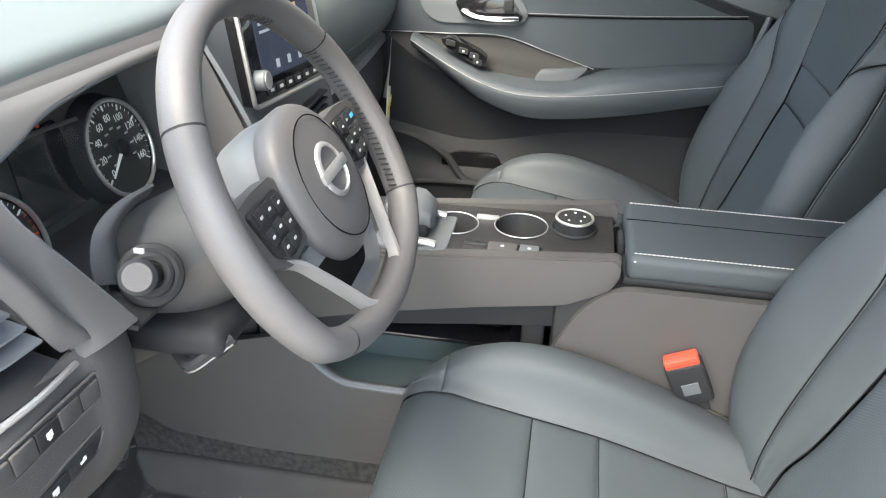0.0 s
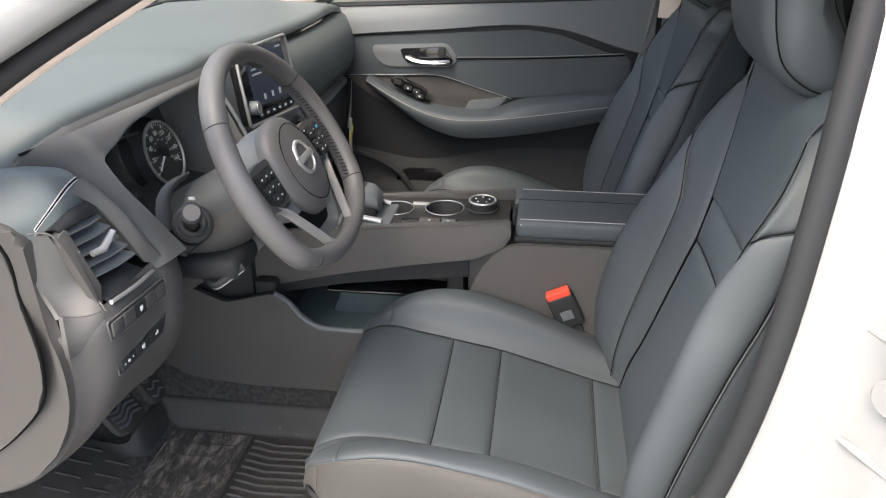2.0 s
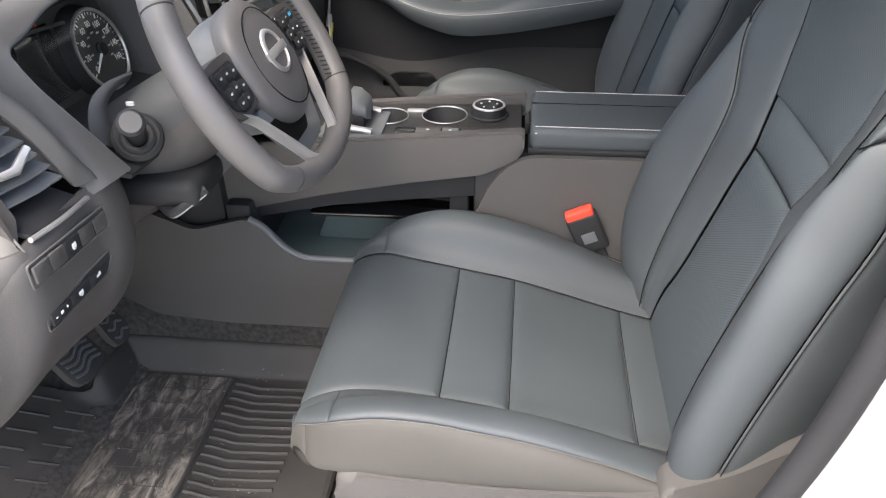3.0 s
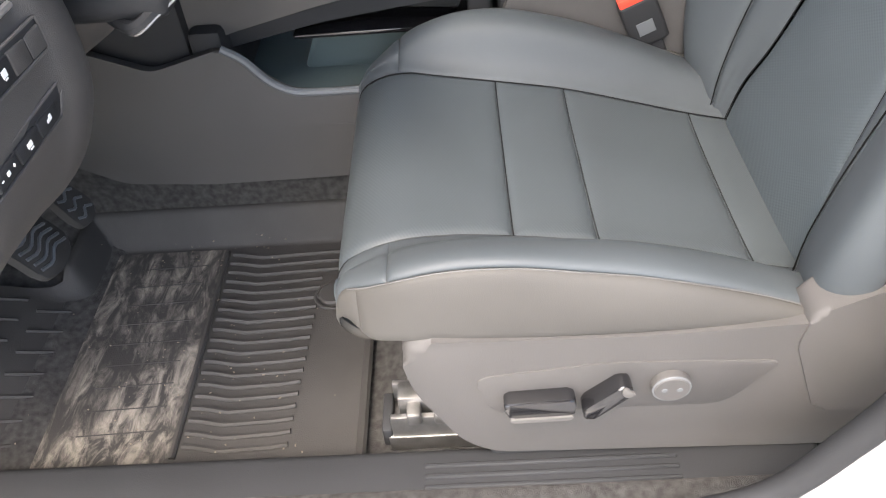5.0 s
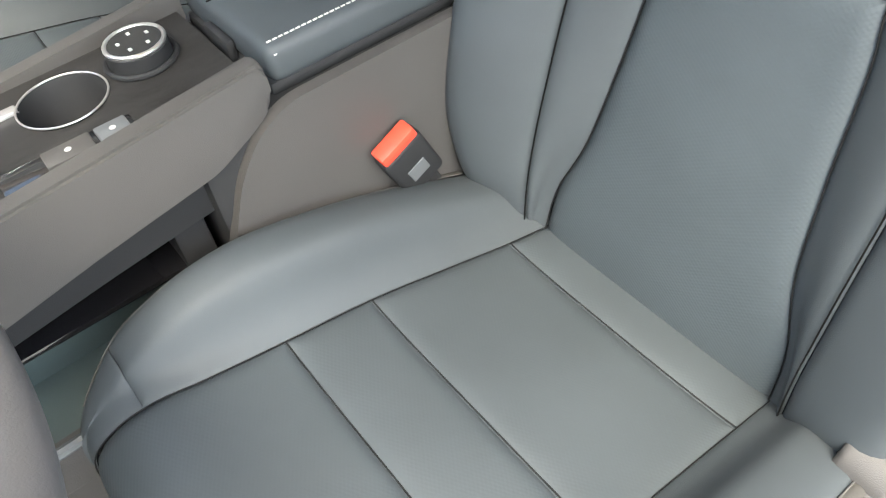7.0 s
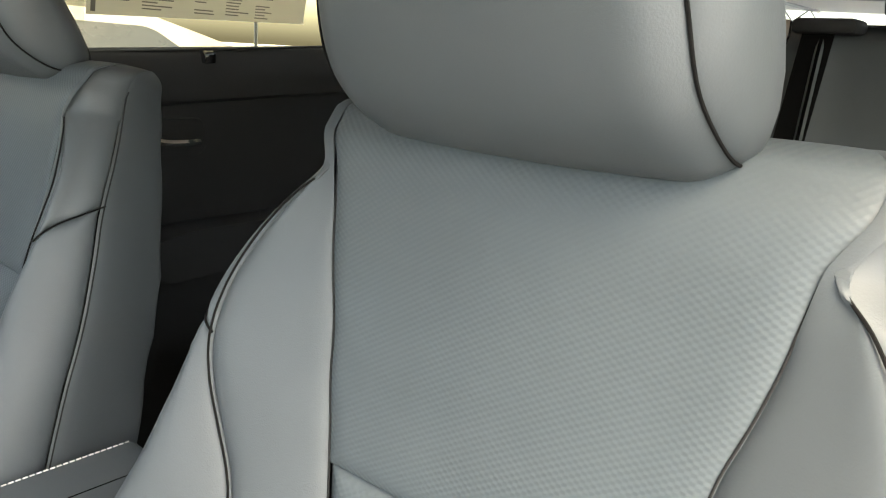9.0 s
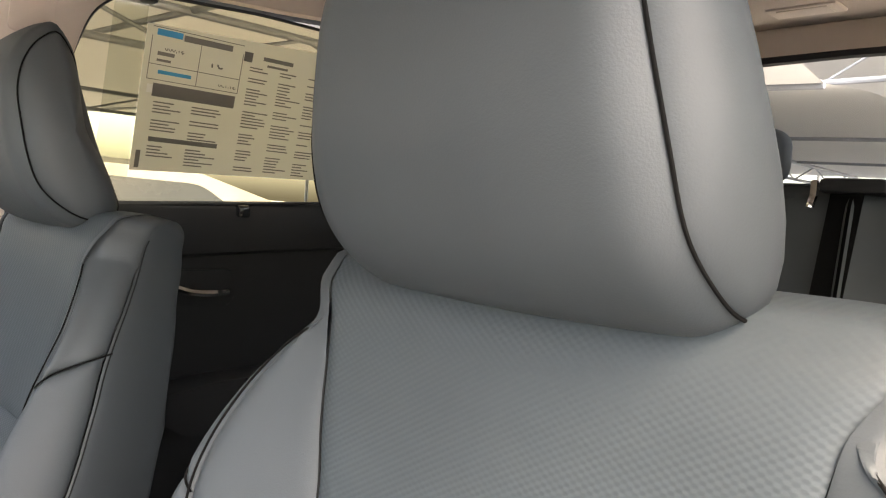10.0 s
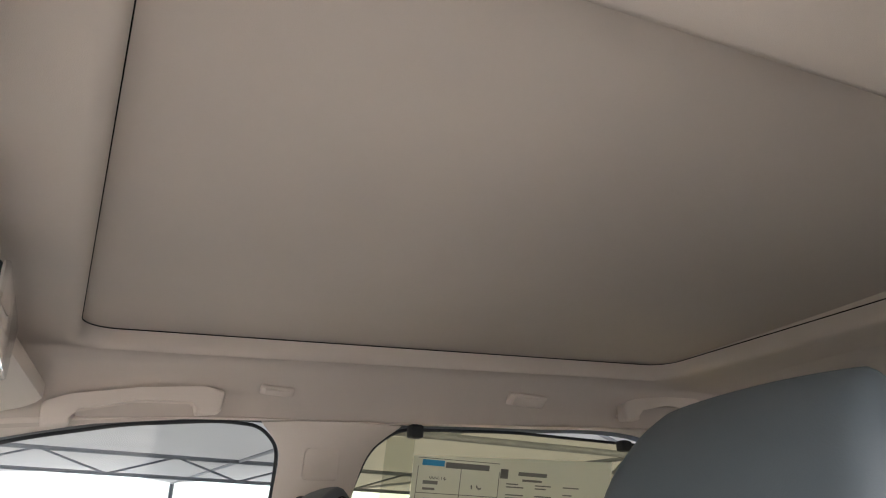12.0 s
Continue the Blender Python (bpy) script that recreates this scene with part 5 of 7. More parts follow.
# the driver's end of the dash is pushed along sight lines to fit the camera's view, most of all high up at the corner
def push_along_sight(p):
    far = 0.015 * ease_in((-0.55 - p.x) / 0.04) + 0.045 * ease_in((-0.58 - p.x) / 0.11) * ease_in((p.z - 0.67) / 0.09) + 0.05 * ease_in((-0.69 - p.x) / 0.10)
    # hinge is the camera's place at 2 seconds
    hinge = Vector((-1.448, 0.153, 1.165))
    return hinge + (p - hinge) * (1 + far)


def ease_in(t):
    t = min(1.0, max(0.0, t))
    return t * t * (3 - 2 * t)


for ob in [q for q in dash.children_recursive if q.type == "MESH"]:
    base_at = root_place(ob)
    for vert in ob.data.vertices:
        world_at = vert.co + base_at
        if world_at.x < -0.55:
            vert.co = push_along_sight(world_at) - base_at
# crossbeam and ducts behind the fascia
part("dash_core", box((-0.755, 0.86, 0.47), (0.73, 1.28, 0.82), 0.03), PLASTIC_DK, dash)

# centre stack and screen
patch("stack_face", [
    [(-0.165, 0.765, 0.845), (0.0, 0.775, 0.852), (0.150, 0.755, 0.845)],
    [(-0.170, 0.735, 0.77), (0.0, 0.735, 0.77), (0.160, 0.725, 0.77)],
    [(-0.165, 0.705, 0.70), (0.0, 0.700, 0.70), (0.160, 0.702, 0.70)],
    [(-0.150, 0.690, 0.62), (0.0, 0.680, 0.62), (0.150, 0.690, 0.62)],
    [(-0.125, 0.670, 0.555), (0.0, 0.660, 0.55), (0.125, 0.670, 0.555)]], PLASTIC_COOL, None, "slate centre stack")
for s in (-1, 1):
    patch("stack_wing", [
        [(s * 0.155, 0.765, 0.845), (s * 0.195, 0.79, 0.840)],
        [(s * 0.163, 0.735, 0.77), (s * 0.20, 0.775, 0.77)],
        [(s * 0.158, 0.705, 0.70), (s * 0.19, 0.76, 0.69)],
        [(s * 0.140, 0.690, 0.60), (s * 0.15, 0.76, 0.60)],
        [(s * 0.120, 0.675, 0.54), (s * 0.12, 0.75, 0.46)]], PLASTIC_COOL, None)
B0, B1, B2, B3 = Vector((-0.130, 0.701, 0.754)), Vector((-0.130, 0.717, 0.893)), Vector((0.110, 0.705, 0.885)), Vector((0.110, 0.683, 0.733))


def on_screen(u, v, w):
    p = (B0.lerp(B3, u)).lerp(B1.lerp(B2, u), v)
    return p + Vector((0.03, -0.99, 0.11)) * w


tablet = thing("touch_screen", (0, 0.72, 0.74), "tablet style touch screen with silver edge on the dashboard", "screen")
part("screen_frame", slab(rounded([(0, 0), (0, 1), (1, 1), (1, 0)], 0.05), lambda u, v, w: on_screen(u, v, w - 0.018), 0.018, 0.003), GLOSS, tablet)
part("silver_edge", tube([on_screen(u, v, 0.0) for u, v in rounded([(0, 0), (0, 1), (1, 1), (1, 0)], 0.05)], 0.0035, 8, True), SATIN, tablet, "satin silver frame edge")
glass = part("display", slab([(0.15, 0.22), (0.15, 0.94), (0.88, 0.94), (0.88, 0.22)], lambda u, v, w: on_screen(u, v, w), 0.0012, 0), SCREEN, tablet, "dim blue lit display")
part("album_tile", slab([(0.55, 0.52), (0.55, 0.80), (0.72, 0.80), (0.72, 0.52)], lambda u, v, w: on_screen(u, v, w + 0.0012), 0.0006, 0), SCREEN_AMBER, glass)
for u in (0.35, 0.5, 0.65, 0.8):
    part("screen_icon", slab([(u - 0.02, 0.28), (u - 0.02, 0.36), (u + 0.02, 0.36), (u + 0.02, 0.28)], lambda a, b, w: on_screen(a, b, w + 0.0012), 0.0006, 0), SCREEN_ICON, glass)
for u0, u1, v in ((0.2, 0.3, 0.88), (0.74, 0.84, 0.88), (0.2, 0.42, 0.7), (0.2, 0.38, 0.63)):
    part("screen_bar", slab([(u0, v), (u0, v + 0.025), (u1, v + 0.025), (u1, v)], lambda a, b, w: on_screen(a, b, w + 0.0012), 0.0006, 0), SCREEN_ICON, glass)
for u, v in ((0.075, 0.24), (0.93, 0.24)):
    p = on_screen(u, v, 0.0)
    k = part("volume_knob", disc(p, (0.03, -0.99, 0.11), 0.0135, 0.016, 28, 0.002), PLASTIC_COOL, tablet, "round knob with satin cap")
    part("knob_cap", disc(p + Vector((0.0005, -0.0158, 0.0018)), (0.03, -0.99, 0.11), 0.0115, 0.0012, 28, 0.0004), SATIN, k)
for k in range(6):
    u = 0.16 + 0.12 * k
    b = part("screen_key", slab([(u, 0.06), (u, 0.15), (u + 0.10, 0.15), (u + 0.10, 0.06)], lambda a, c, w: on_screen(a, c, w), 0.002, 0.0006), PLASTIC_DK, tablet)
    part("key_mark", slab([(u + 0.03, 0.09), (u + 0.03, 0.12), (u + 0.07, 0.12), (u + 0.07, 0.09)], lambda a, c, w: on_screen(a, c, w + 0.002), 0.0005, 0), WHITE, b)
# vents and climate panel below
for s in (-0.062, 0.062):
    for k in range(4):
        part("centre_vent_slat", box((s - 0.052, 0.684, 0.668 + 0.012 * k), (s + 0.052, 0.70, 0.673 + 0.012 * k), 0.0015, 1), PLASTIC_DK, dash)
part("climate_panel", slab(rounded([(-0.11, 0.595), (-0.11, 0.645), (0.11, 0.645), (0.11, 0.595)], 0.008), lambda u, v, w: (u, 0.682 + 0.1 * (v - 0.6) - w, v), 0.010, 0.002), GLOSS, dash)
for s in (-0.085, 0.085):
    part("climate_knob", disc((s, 0.672, 0.620), (0, -1, 0.1), 0.018, 0.016, 28, 0.002), SATIN, dash)

# ---- steering column, stalk and wheel ----
W_C = Vector((-0.346, 0.543, 0.766))
W_TILT = radians(29)
WE1, WE2 = Vector((1, 0, 0)), Vector((0, math.sin(W_TILT), math.cos(W_TILT)))
WN = WE1.cross(WE2)  # towards the driver
W_R = 0.190


def on_wheel(u, v, w=0.0):
    return W_C + WE1 * u + WE2 * v + WN * w


column = thing("steering_column", (-0.378, 0.74, 0.62), "warm grey plastic steering column shroud with stalk and tilt lever", "steering column")
rows = []
for d, rx, rz, dz in ((-0.035, 0.060, 0.052, 0.0), (-0.05, 0.074, 0.066, 0.0), (-0.09, 0.084, 0.078, -0.006), (-0.14, 0.092, 0.090, -0.014), (-0.20, 0.098, 0.098, -0.020), (-0.27, 0.10, 0.10, -0.022)):
    c = W_C + WN * d
    rows.append([(c.x + rx * math.copysign(abs(math.cos(a)) ** 0.75, math.cos(a)), c.y, c.z + dz + rz * math.copysign(abs(math.sin(a)) ** 0.75, math.sin(a)) * (1.0 if math.sin(a) < 0 else 0.8)) for a in [2 * math.pi * k / 40 for k in range(40)]])
part("shroud_lower", sheet([[r[k % 40] for k in range(20, 41)] for r in rows]), PLASTIC, column)
part("shroud_upper", sheet([r[:21] for r in rows]), PLASTIC_SLATE, column, "slate upper shroud")
collar = spl(np.arange(5), np.array([(-0.364, 0.720, 0.750), (-0.427, 0.720, 0.757), (-0.467, 0.720, 0.750), (-0.486, 0.718, 0.728), (-0.496, 0.712, 0.705)]), np.linspace(0, 4, 33))
inner = spl(np.arange(5), np.array([(-0.372, 0.722, 0.738), (-0.408, 0.716, 0.744), (-0.446, 0.712, 0.738), (-0.458, 0.708, 0.714), (-0.455, 0.700, 0.680)]), np.linspace(0, 4, 33))
part("column_collar", thick(between([Vector(p) for p in collar], [Vector(p) for p in inner], nb=5, bow=0.006, axis=Vector((0, -0.8, 0.5))), 0.004), PLASTIC_SLATE, column, "slate plastic collar")
part("shroud_gap", ring(W_C + WN * -0.048, WN, 0.070, 0.004, 40), PLASTIC_DK, column)
lev = smooth_line([(-0.425, 0.70, 0.612), (-0.452, 0.668, 0.600), (-0.466, 0.650, 0.600), (-0.452, 0.628, 0.612), (-0.44, 0.612, 0.622)], 24)
part("lever_pod", box((-0.462, 0.615, 0.600), (-0.36, 0.74, 0.640), 0.015, 3), PLASTIC_DK, column)
part("tilt_lever", tube(lev, 0.007, 8), PLASTIC_DK, column, "black tilt lever with a bright edge")
part("lever_edge", tube([p + Vector((-0.006, -0.002, -0.004)) for p in lev], 0.0015, 6), STEEL_DULL, column)
sx = Vector((-0.468, 0.672, 0.705))
kx = Vector((-0.560, 0.622, 0.764))
dirn = (kx - sx).normalized()
part("stalk_boot", ring(sx, dirn, 0.024, 0.007, 28), PLASTIC_DK, column)
part("stalk_boot", ring(sx + dirn * 0.006, dirn, 0.017, 0.005, 28), PLASTIC_DK, column)
stalk = part("stalk", tube([sx - dirn * 0.01, sx + dirn * 0.03, sx + dirn * 0.07, kx - dirn * 0.012], [0.011, 0.009, 0.011, 0.0135], 16), PLASTIC_DK, column, "black indicator stalk")
part("stalk_knob", disc(kx - dirn * 0.014, dirn, 0.0148, 0.018, 28, 0.003), PLASTIC_DK, stalk)
part("knob_cap", disc(kx + dirn * 0.0035, dirn, 0.0118, 0.002, 28, 0.0006), PLASTIC, stalk)
for k in range(3):
    part("stalk_mark", box((-0.548, 0.6215, 0.7782 + 0.0015 * k), (-0.5445, 0.630, 0.7787 + 0.0015 * k), 0.0002, 1), PRINT, stalk)

wheel = thing("steering_wheel", tuple(W_C), "leather flat-bottomed steering wheel with satin lower spoke", "steering wheel")


def rim_point(a):
    u, v = W_R * math.cos(a), W_R * math.sin(a)
    low = -0.148
    if v < -0.10:
        v = -0.10 + (v + 0.10) * (0.10 + low) / (-W_R + 0.10)
    return u, v


def rim_sweep(a0, a1, n, r_in, name, material, label=""):
    rows = []
    for k in range(n):
        a = a0 + (a1 - a0) * k / (n - 1)
        u, v = rim_point(a)
        ua, va = rim_point(a + 0.01)
        t = Vector((ua - u, va - v, 0)).normalized()
        out = Vector((t.y, -t.x, 0))
        row = []
        for j in range(18):
            q = 2 * math.pi * j / 18
            grip = r_in
            row.append(on_wheel(u + out.x * grip * 0.92 * math.cos(q), v + out.y * grip * 0.92 * math.cos(q), grip * 1.15 * math.sin(q)))
        rows.append(row)
    return part(name, sheet(rows, close_v=True), material, wheel, label)


marks = [radians(a) for a in (-30, 36, 144, 226, 330)]
names = ["rim_right", "rim_top", "rim_left", "rim_bottom"]
for k in range(4):
    rim_sweep(marks[k] + 0.006, marks[k + 1] - 0.006, 44, 0.0172, "rim_section", WHEEL_LEATHER, "grained leather rim section")
    u, v = rim_point(marks[k])
    rim_sweep(marks[k] - 0.007, marks[k] + 0.007, 3, 0.0166, "rim_joint", PLASTIC_DK)
# hand-sewn seam on the inner edge
for a0, a1 in ((-30, 36), (60, 76), (144, 226)):
    n = int((a1 - a0) / 2.2)
    for k in range(n):
        a = radians(a0 + (a1 - a0) * (k + 0.5) / n)
        u, v = rim_point(a)
        f = 1 - 0.0168 / W_R
        part("stitch", tube([on_wheel(u * f - 0.0, v * f, 0.004), on_wheel(u * f * 0.992 + 0.003 * -math.sin(a), v * f * 0.992 + 0.003 * math.cos(a), -0.005)], 0.0013, 4), PLASTIC_DK, wheel)

# airbag cover
def dome(rx, ry, h, power, n=48, rings=9):
    rows = []
    for k in range(rings):
        t = k / (rings - 1)
        f, z = math.cos(t * math.pi / 2) ** 0.55 if t < 1 else 0.02, h * math.sin(t * math.pi / 2) ** 0.9
        row = []
        for j in range(n):
            a = 2 * math.pi * j / n
            c, s = math.cos(a), math.sin(a)
            row.append((rx * f * math.copysign(abs(c) ** power, c), ry * f * math.copysign(abs(s) ** power, s) - 0.004, z))
        rows.append(row)
    return rows


rows = dome(0.080, 0.084, 0.024, 0.92)
bm = sheet([[on_wheel(u, v, w - 0.006) for u, v, w in r] for r in [[(x * 0.97, y * 0.97, -0.012) for x, y, z in rows[0]]] + rows], close_v=True)
cover = part("airbag_cover", bm, WHEEL_LEATHER, wheel, "smooth grained horn pad")
part("cover_groove", tube([on_wheel(0.060 * math.cos(a), 0.066 * math.sin(a) - 0.004, 0.0146 - 0.0015 * math.cos(2 * a)) for a in [2 * math.pi * k / 60 for k in range(60)]], 0.0008, 6, True), PIPING, cover)
em = part("emblem", tube([on_wheel(0.027 * math.cos(a), 0.027 * math.sin(a) + 0.002, 0.0175) for a in [2 * math.pi * k / 48 for k in range(48)]], 0.0044, 8, True, 0.6), SATIN_BRIGHT, cover, "bright ring emblem with a bar")
part("emblem_bar", slab(rounded([(-0.033, -0.004), (-0.033, 0.007), (0.033, 0.007), (0.033, -0.004)], 0.001), lambda u, v, w: on_wheel(u, v, 0.0178 + w), 0.0035, 0.001), SATIN_BRIGHT, em)
part("pad_mark", slab([(0.012, -0.050), (0.012, -0.042), (0.030, -0.042), (0.030, -0.050)], lambda u, v, w: on_wheel(u, v, 0.0125 + w), 0.0014, 0), PLASTIC_COOL, cover)
# hub behind
part("hub", sheet([[on_wheel(u, v, w) for u, v, w in r] for r in [[(x * 0.86, y * 0.86, -0.075) for x, y, z in rows[0]], [(x * 0.94, y * 0.94, -0.050) for x, y, z in rows[0]], [(x * 0.96, y * 0.95, -0.026) for x, y, z in rows[0]], [(x * 0.88, y * 0.88, -0.016) for x, y, z in rows[0]]]], close_v=True), PLASTIC_COOL, wheel)
for s in (-1, 1):
    sp = part("spoke", slab(rounded([(s * 0.070, -0.030), (s * 0.070, 0.038), (s * 0.120, 0.040), (s * 0.174, 0.034), (s * 0.172, -0.012), (s * 0.125, -0.036)], 0.010), lambda u, v, w: on_wheel(u, v, w - 0.022), 0.020, 0.004), PLASTIC, wheel, "grey side spoke with buttons")
    podm = part("button_pod", slab(rounded([(s * 0.088, -0.022), (s * 0.088, 0.030), (s * 0.148, 0.030), (s * 0.142, -0.018), (s * 0.118, -0.028)], 0.006), lambda u, v, w: on_wheel(u, v, w - 0.003), 0.006, 0.002), GLOSS if s > 0 else PLASTIC_DK, sp, "black switch pod")
    for i, (u, v) in enumerate(((0.100, 0.018), (0.118, 0.020), (0.136, 0.020), (0.100, -0.002), (0.118, 0.002), (0.136, 0.0), (0.108, -0.016), (0.126, -0.016))):
        big = 2.0 if (s > 0 and i == 2) else 1.0
        b = part("wheel_button", slab(rounded([(s * u - 0.0078, v - 0.0072), (s * u - 0.0078, v + 0.0072), (s * u + 0.0078, v + 0.0072), (s * u + 0.0078, v - 0.0072)], 0.002), lambda a, c, w: on_wheel(a, c, w + 0.003), 0.0022, 0.0008), PLASTIC_DK, podm)
        part("button_mark", slab(rounded([(s * u + big * a, v + big * b) for a, b in ((-0.0028, -0.0014), (-0.0022, 0.0010), (0.0028, 0.0012), (0.0020, -0.0012))], 0.0005 * big), lambda a, c, w: on_wheel(a, c, w + 0.0052), 0.0005, 0), BLUE if (s > 0 and i == 2) else PRINT, b)
# lower spoke: slate web in a satin V-shaped frame
part("lower_spoke", slab(rounded([(-0.098, -0.040), (0.098, -0.040), (0.044, -0.126), (-0.044, -0.126)], 0.012), lambda u, v, w: on_wheel(u, v, w - 0.022), 0.014, 0.004), PLASTIC_COOL, wheel, "slate lower spoke")
# black plate stands for the shaded opening below the hub
part("spoke_gap", slab(rounded([(-0.092, -0.060), (0.030, -0.066), (0.010, -0.104), (-0.064, -0.104)], 0.012), lambda u, v, w: on_wheel(u, v, w - 0.009), 0.003, 0.001), PIPING, wheel)
bend = [(-0.150, -0.018, -0.012), (-0.130, -0.026, -0.010), (-0.112, -0.040, -0.006), (-0.094, -0.066, -0.003), (-0.070, -0.104, 0.0), (-0.056, -0.127, 0.002), (-0.040, -0.138, 0.003), (0.0, -0.141, 0.003)]
bend += [(-u, v, w) for u, v, w in bend[-2::-1]]
mid_line = smooth_line([on_wheel(u, v, w + 0.004) for u, v, w in bend], 70)
rows = []
for i, p in enumerate(mid_line):
    t = (mid_line[min(i + 1, 69)] - mid_line[max(i - 1, 0)]).normalized()
    out = t.cross(WN).normalized()
    q = min(1.0, 0.45 + 1.4 * min(i, 69 - i) / 69)
    rows.append([p + out * a * q + WN * b for a, b in ((0.0060, -0.010), (0.0060, -0.001), (0.0044, 0.0026), (0.0, 0.0040), (-0.0034, 0.0022), (-0.0042, -0.010))])
part("spoke_trim", sheet(rows), SATIN_BRIGHT, wheel, "satin silver V-shaped trim")

# ---- centre console ----
cons = thing("center_console", (0, 0.25, 0.2), "warm grey centre console with cup holders and open lower tray", "center console")
# side panels, one each side
UP = [(0.205, 0.566), (0.35, 0.552), (0.49, 0.540), (0.62, 0.530), (0.80, 0.520), (0.86, 0.470), (0.80, 0.364), (0.68, 0.405), (0.55, 0.437), (0.40, 0.466), (0.275, 0.486), (0.225, 0.512), (0.205, 0.528)]
REAR = [(0.196, 0.526), (0.232, 0.508), (0.262, 0.470), (0.290, 0.405), (0.330, 0.320), (0.34, 0.22), (-0.20, 0.20), (-0.20, 0.528)]
LOW = [(0.94, 0.43), (0.80, 0.372), (0.690, 0.402), (0.665, 0.385), (0.632, 0.345), (0.600, 0.325), (0.56, 0.322), (0.34, 0.328), (0.30, 0.24), (0.34, 0.185), (0.56, 0.172), (0.76, 0.170), (0.90, 0.180), (0.98, 0.22), (1.02, 0.34)]
for s in (-1, 1):
    part("upper_side", slab(rounded(UP, 0.012), YZ(s * 0.088, s), 0.012, 0.005, 3), PLASTIC, cons, "smooth warm grey console side")
    part("rear_side", slab(rounded(REAR, 0.02), YZ(s * 0.094, s), 0.014, 0.006, 3), PLASTIC, cons, "warm grey console rear side")
    part("lower_side", slab(rounded(LOW, 0.015), lambda u, v, w, s=s: (s * (0.128 + w + 0.10 * max(0.0, 0.27 - v)), u, v), 0.014, 0.005, 3), PLASTIC, cons, "warm grey footwell panel")
    part("lower_lip", tube([(s * 0.141, y, z) for y, z in curvy([(0.690, 0.402), (0.665, 0.385), (0.632, 0.345), (0.600, 0.326), (0.56, 0.323), (0.45, 0.325), (0.36, 0.328)], 30, False)], 0.006, 8), PLASTIC_COOL, cons)
    part("lower_crease", tube([(s * 0.137, y, 0.262 + 0.02 * (y - 0.3)) for y in np.linspace(0.33, 0.90, 14)], 0.007, 8, False, 1.2), PLASTIC, cons)
    part("dark_strip", slab(rounded([(0.82, 0.372), (0.68, 0.41), (0.55, 0.440), (0.275, 0.490), (0.262, 0.44), (0.40, 0.425), (0.55, 0.405), (0.70, 0.372)], 0.006), YZ(s * 0.072, s), 0.012, 0.003), PLASTIC_DK, cons)
# tray between, open to both sides
part("tray_floor", box((-0.128, 0.30, 0.285), (0.128, 0.72, 0.300), 0.006), PLASTIC_TRAY, cons)
part("tray_back", box((-0.075, 0.30, 0.29), (0.075, 0.335, 0.47), 0.006), PLASTIC_DK, cons)
part("tray_front", box((-0.125, 0.69, 0.28), (0.125, 0.74, 0.42), 0.01), PLASTIC_DK, cons)
part("tray_wall", slab(rounded([(0.33, 0.30), (0.33, 0.36), (0.575, 0.36), (0.60, 0.30)], 0.008), YZ(-0.012, -1), 0.016, 0.004), PLASTIC_TRAY, cons)
part("tray_shelf", box((-0.07, 0.33, 0.372), (0.07, 0.60, 0.380), 0.003), GLOSS, cons)
part("console_roof", box((-0.086, 0.22, 0.47), (0.086, 0.84, 0.495), 0.004), PLASTIC_DK, cons)
part("console_rear", box((-0.096, -0.20, 0.06), (0.096, 0.29, 0.520), 0.01), PLASTIC_DK, cons)
part("tunnel_core", box((-0.132, 0.30, 0.05), (0.132, 1.10, 0.285), 0.05, 4), CARPET, cons)
part("stack_foot", box((-0.118, 0.74, 0.25), (0.118, 1.0, 0.60), 0.02), PLASTIC_DK, cons)
# deck with two cup holes
def deck_z(y):
    return 0.545 - 0.02 * (y - 0.28)


CUPS = [(0.012, 0.455, 0.036), (0.020, 0.352, 0.040)]
n = 40
bm = bmesh.new()
outline = [(0.086, 0.212), (0.086, 0.62), (-0.086, 0.62), (-0.086, 0.212)]
edge = rounded(outline, 0.012, 4)
loops_2d = [edge] + [[(cx + r * math.cos(2 * math.pi * k / n), cy + r * math.sin(2 * math.pi * k / n)) for k in range(n)] for cx, cy, r in CUPS]
edges = []
for lp in loops_2d:
    vs = [bm.verts.new((x, y, deck_z(y))) for x, y in lp]
    edges += [bm.edges.new((vs[i], vs[(i + 1) % len(vs)])) for i in range(len(vs))]
bmesh.ops.triangle_fill(bm, use_beauty=True, use_dissolve=False, edges=edges)
part("deck", bm, WOODGRAIN, cons, "dark woodgrain console deck", smooth=False)
for s in (-1, 1):
    part("deck_rail", slab(rounded([(0.205, 0.568), (0.35, 0.555), (0.49, 0.543), (0.62, 0.533), (0.62, 0.515), (0.205, 0.53)], 0.006), YZ(s * 0.078, s), 0.018, 0.006, 3), PLASTIC, cons)
for cx, cy, r in CUPS:
    rows = [[(cx + q * math.cos(2 * math.pi * k / n), cy + q * math.sin(2 * math.pi * k / n), deck_z(cy) + z) for k in range(n)] for q, z in ((r + 0.001, 0.002), (r - 0.002, -0.004), (r - 0.004, -0.05), (r - 0.008, -0.056), (0.004, -0.057))]
    cup = part("cup_holder", sheet(rows, close_v=True), PLASTIC_DK, cons, "dark round cup holder")
    part("cup_ring", tube([(cx + (r + 0.001) * math.cos(2 * math.pi * k / n), cy + (r + 0.001) * math.sin(2 * math.pi * k / n), deck_z(cy) + 0.002) for k in range(n)], 0.0010, 8, True), SATIN, cup, "thin satin ring")
    part("cup_tab", box((cx - 0.008, cy - r + 0.002, deck_z(cy) - 0.035), (cx + 0.008, cy - r + 0.014, deck_z(cy) - 0.025), 0.003), PLASTIC_DK, cup)
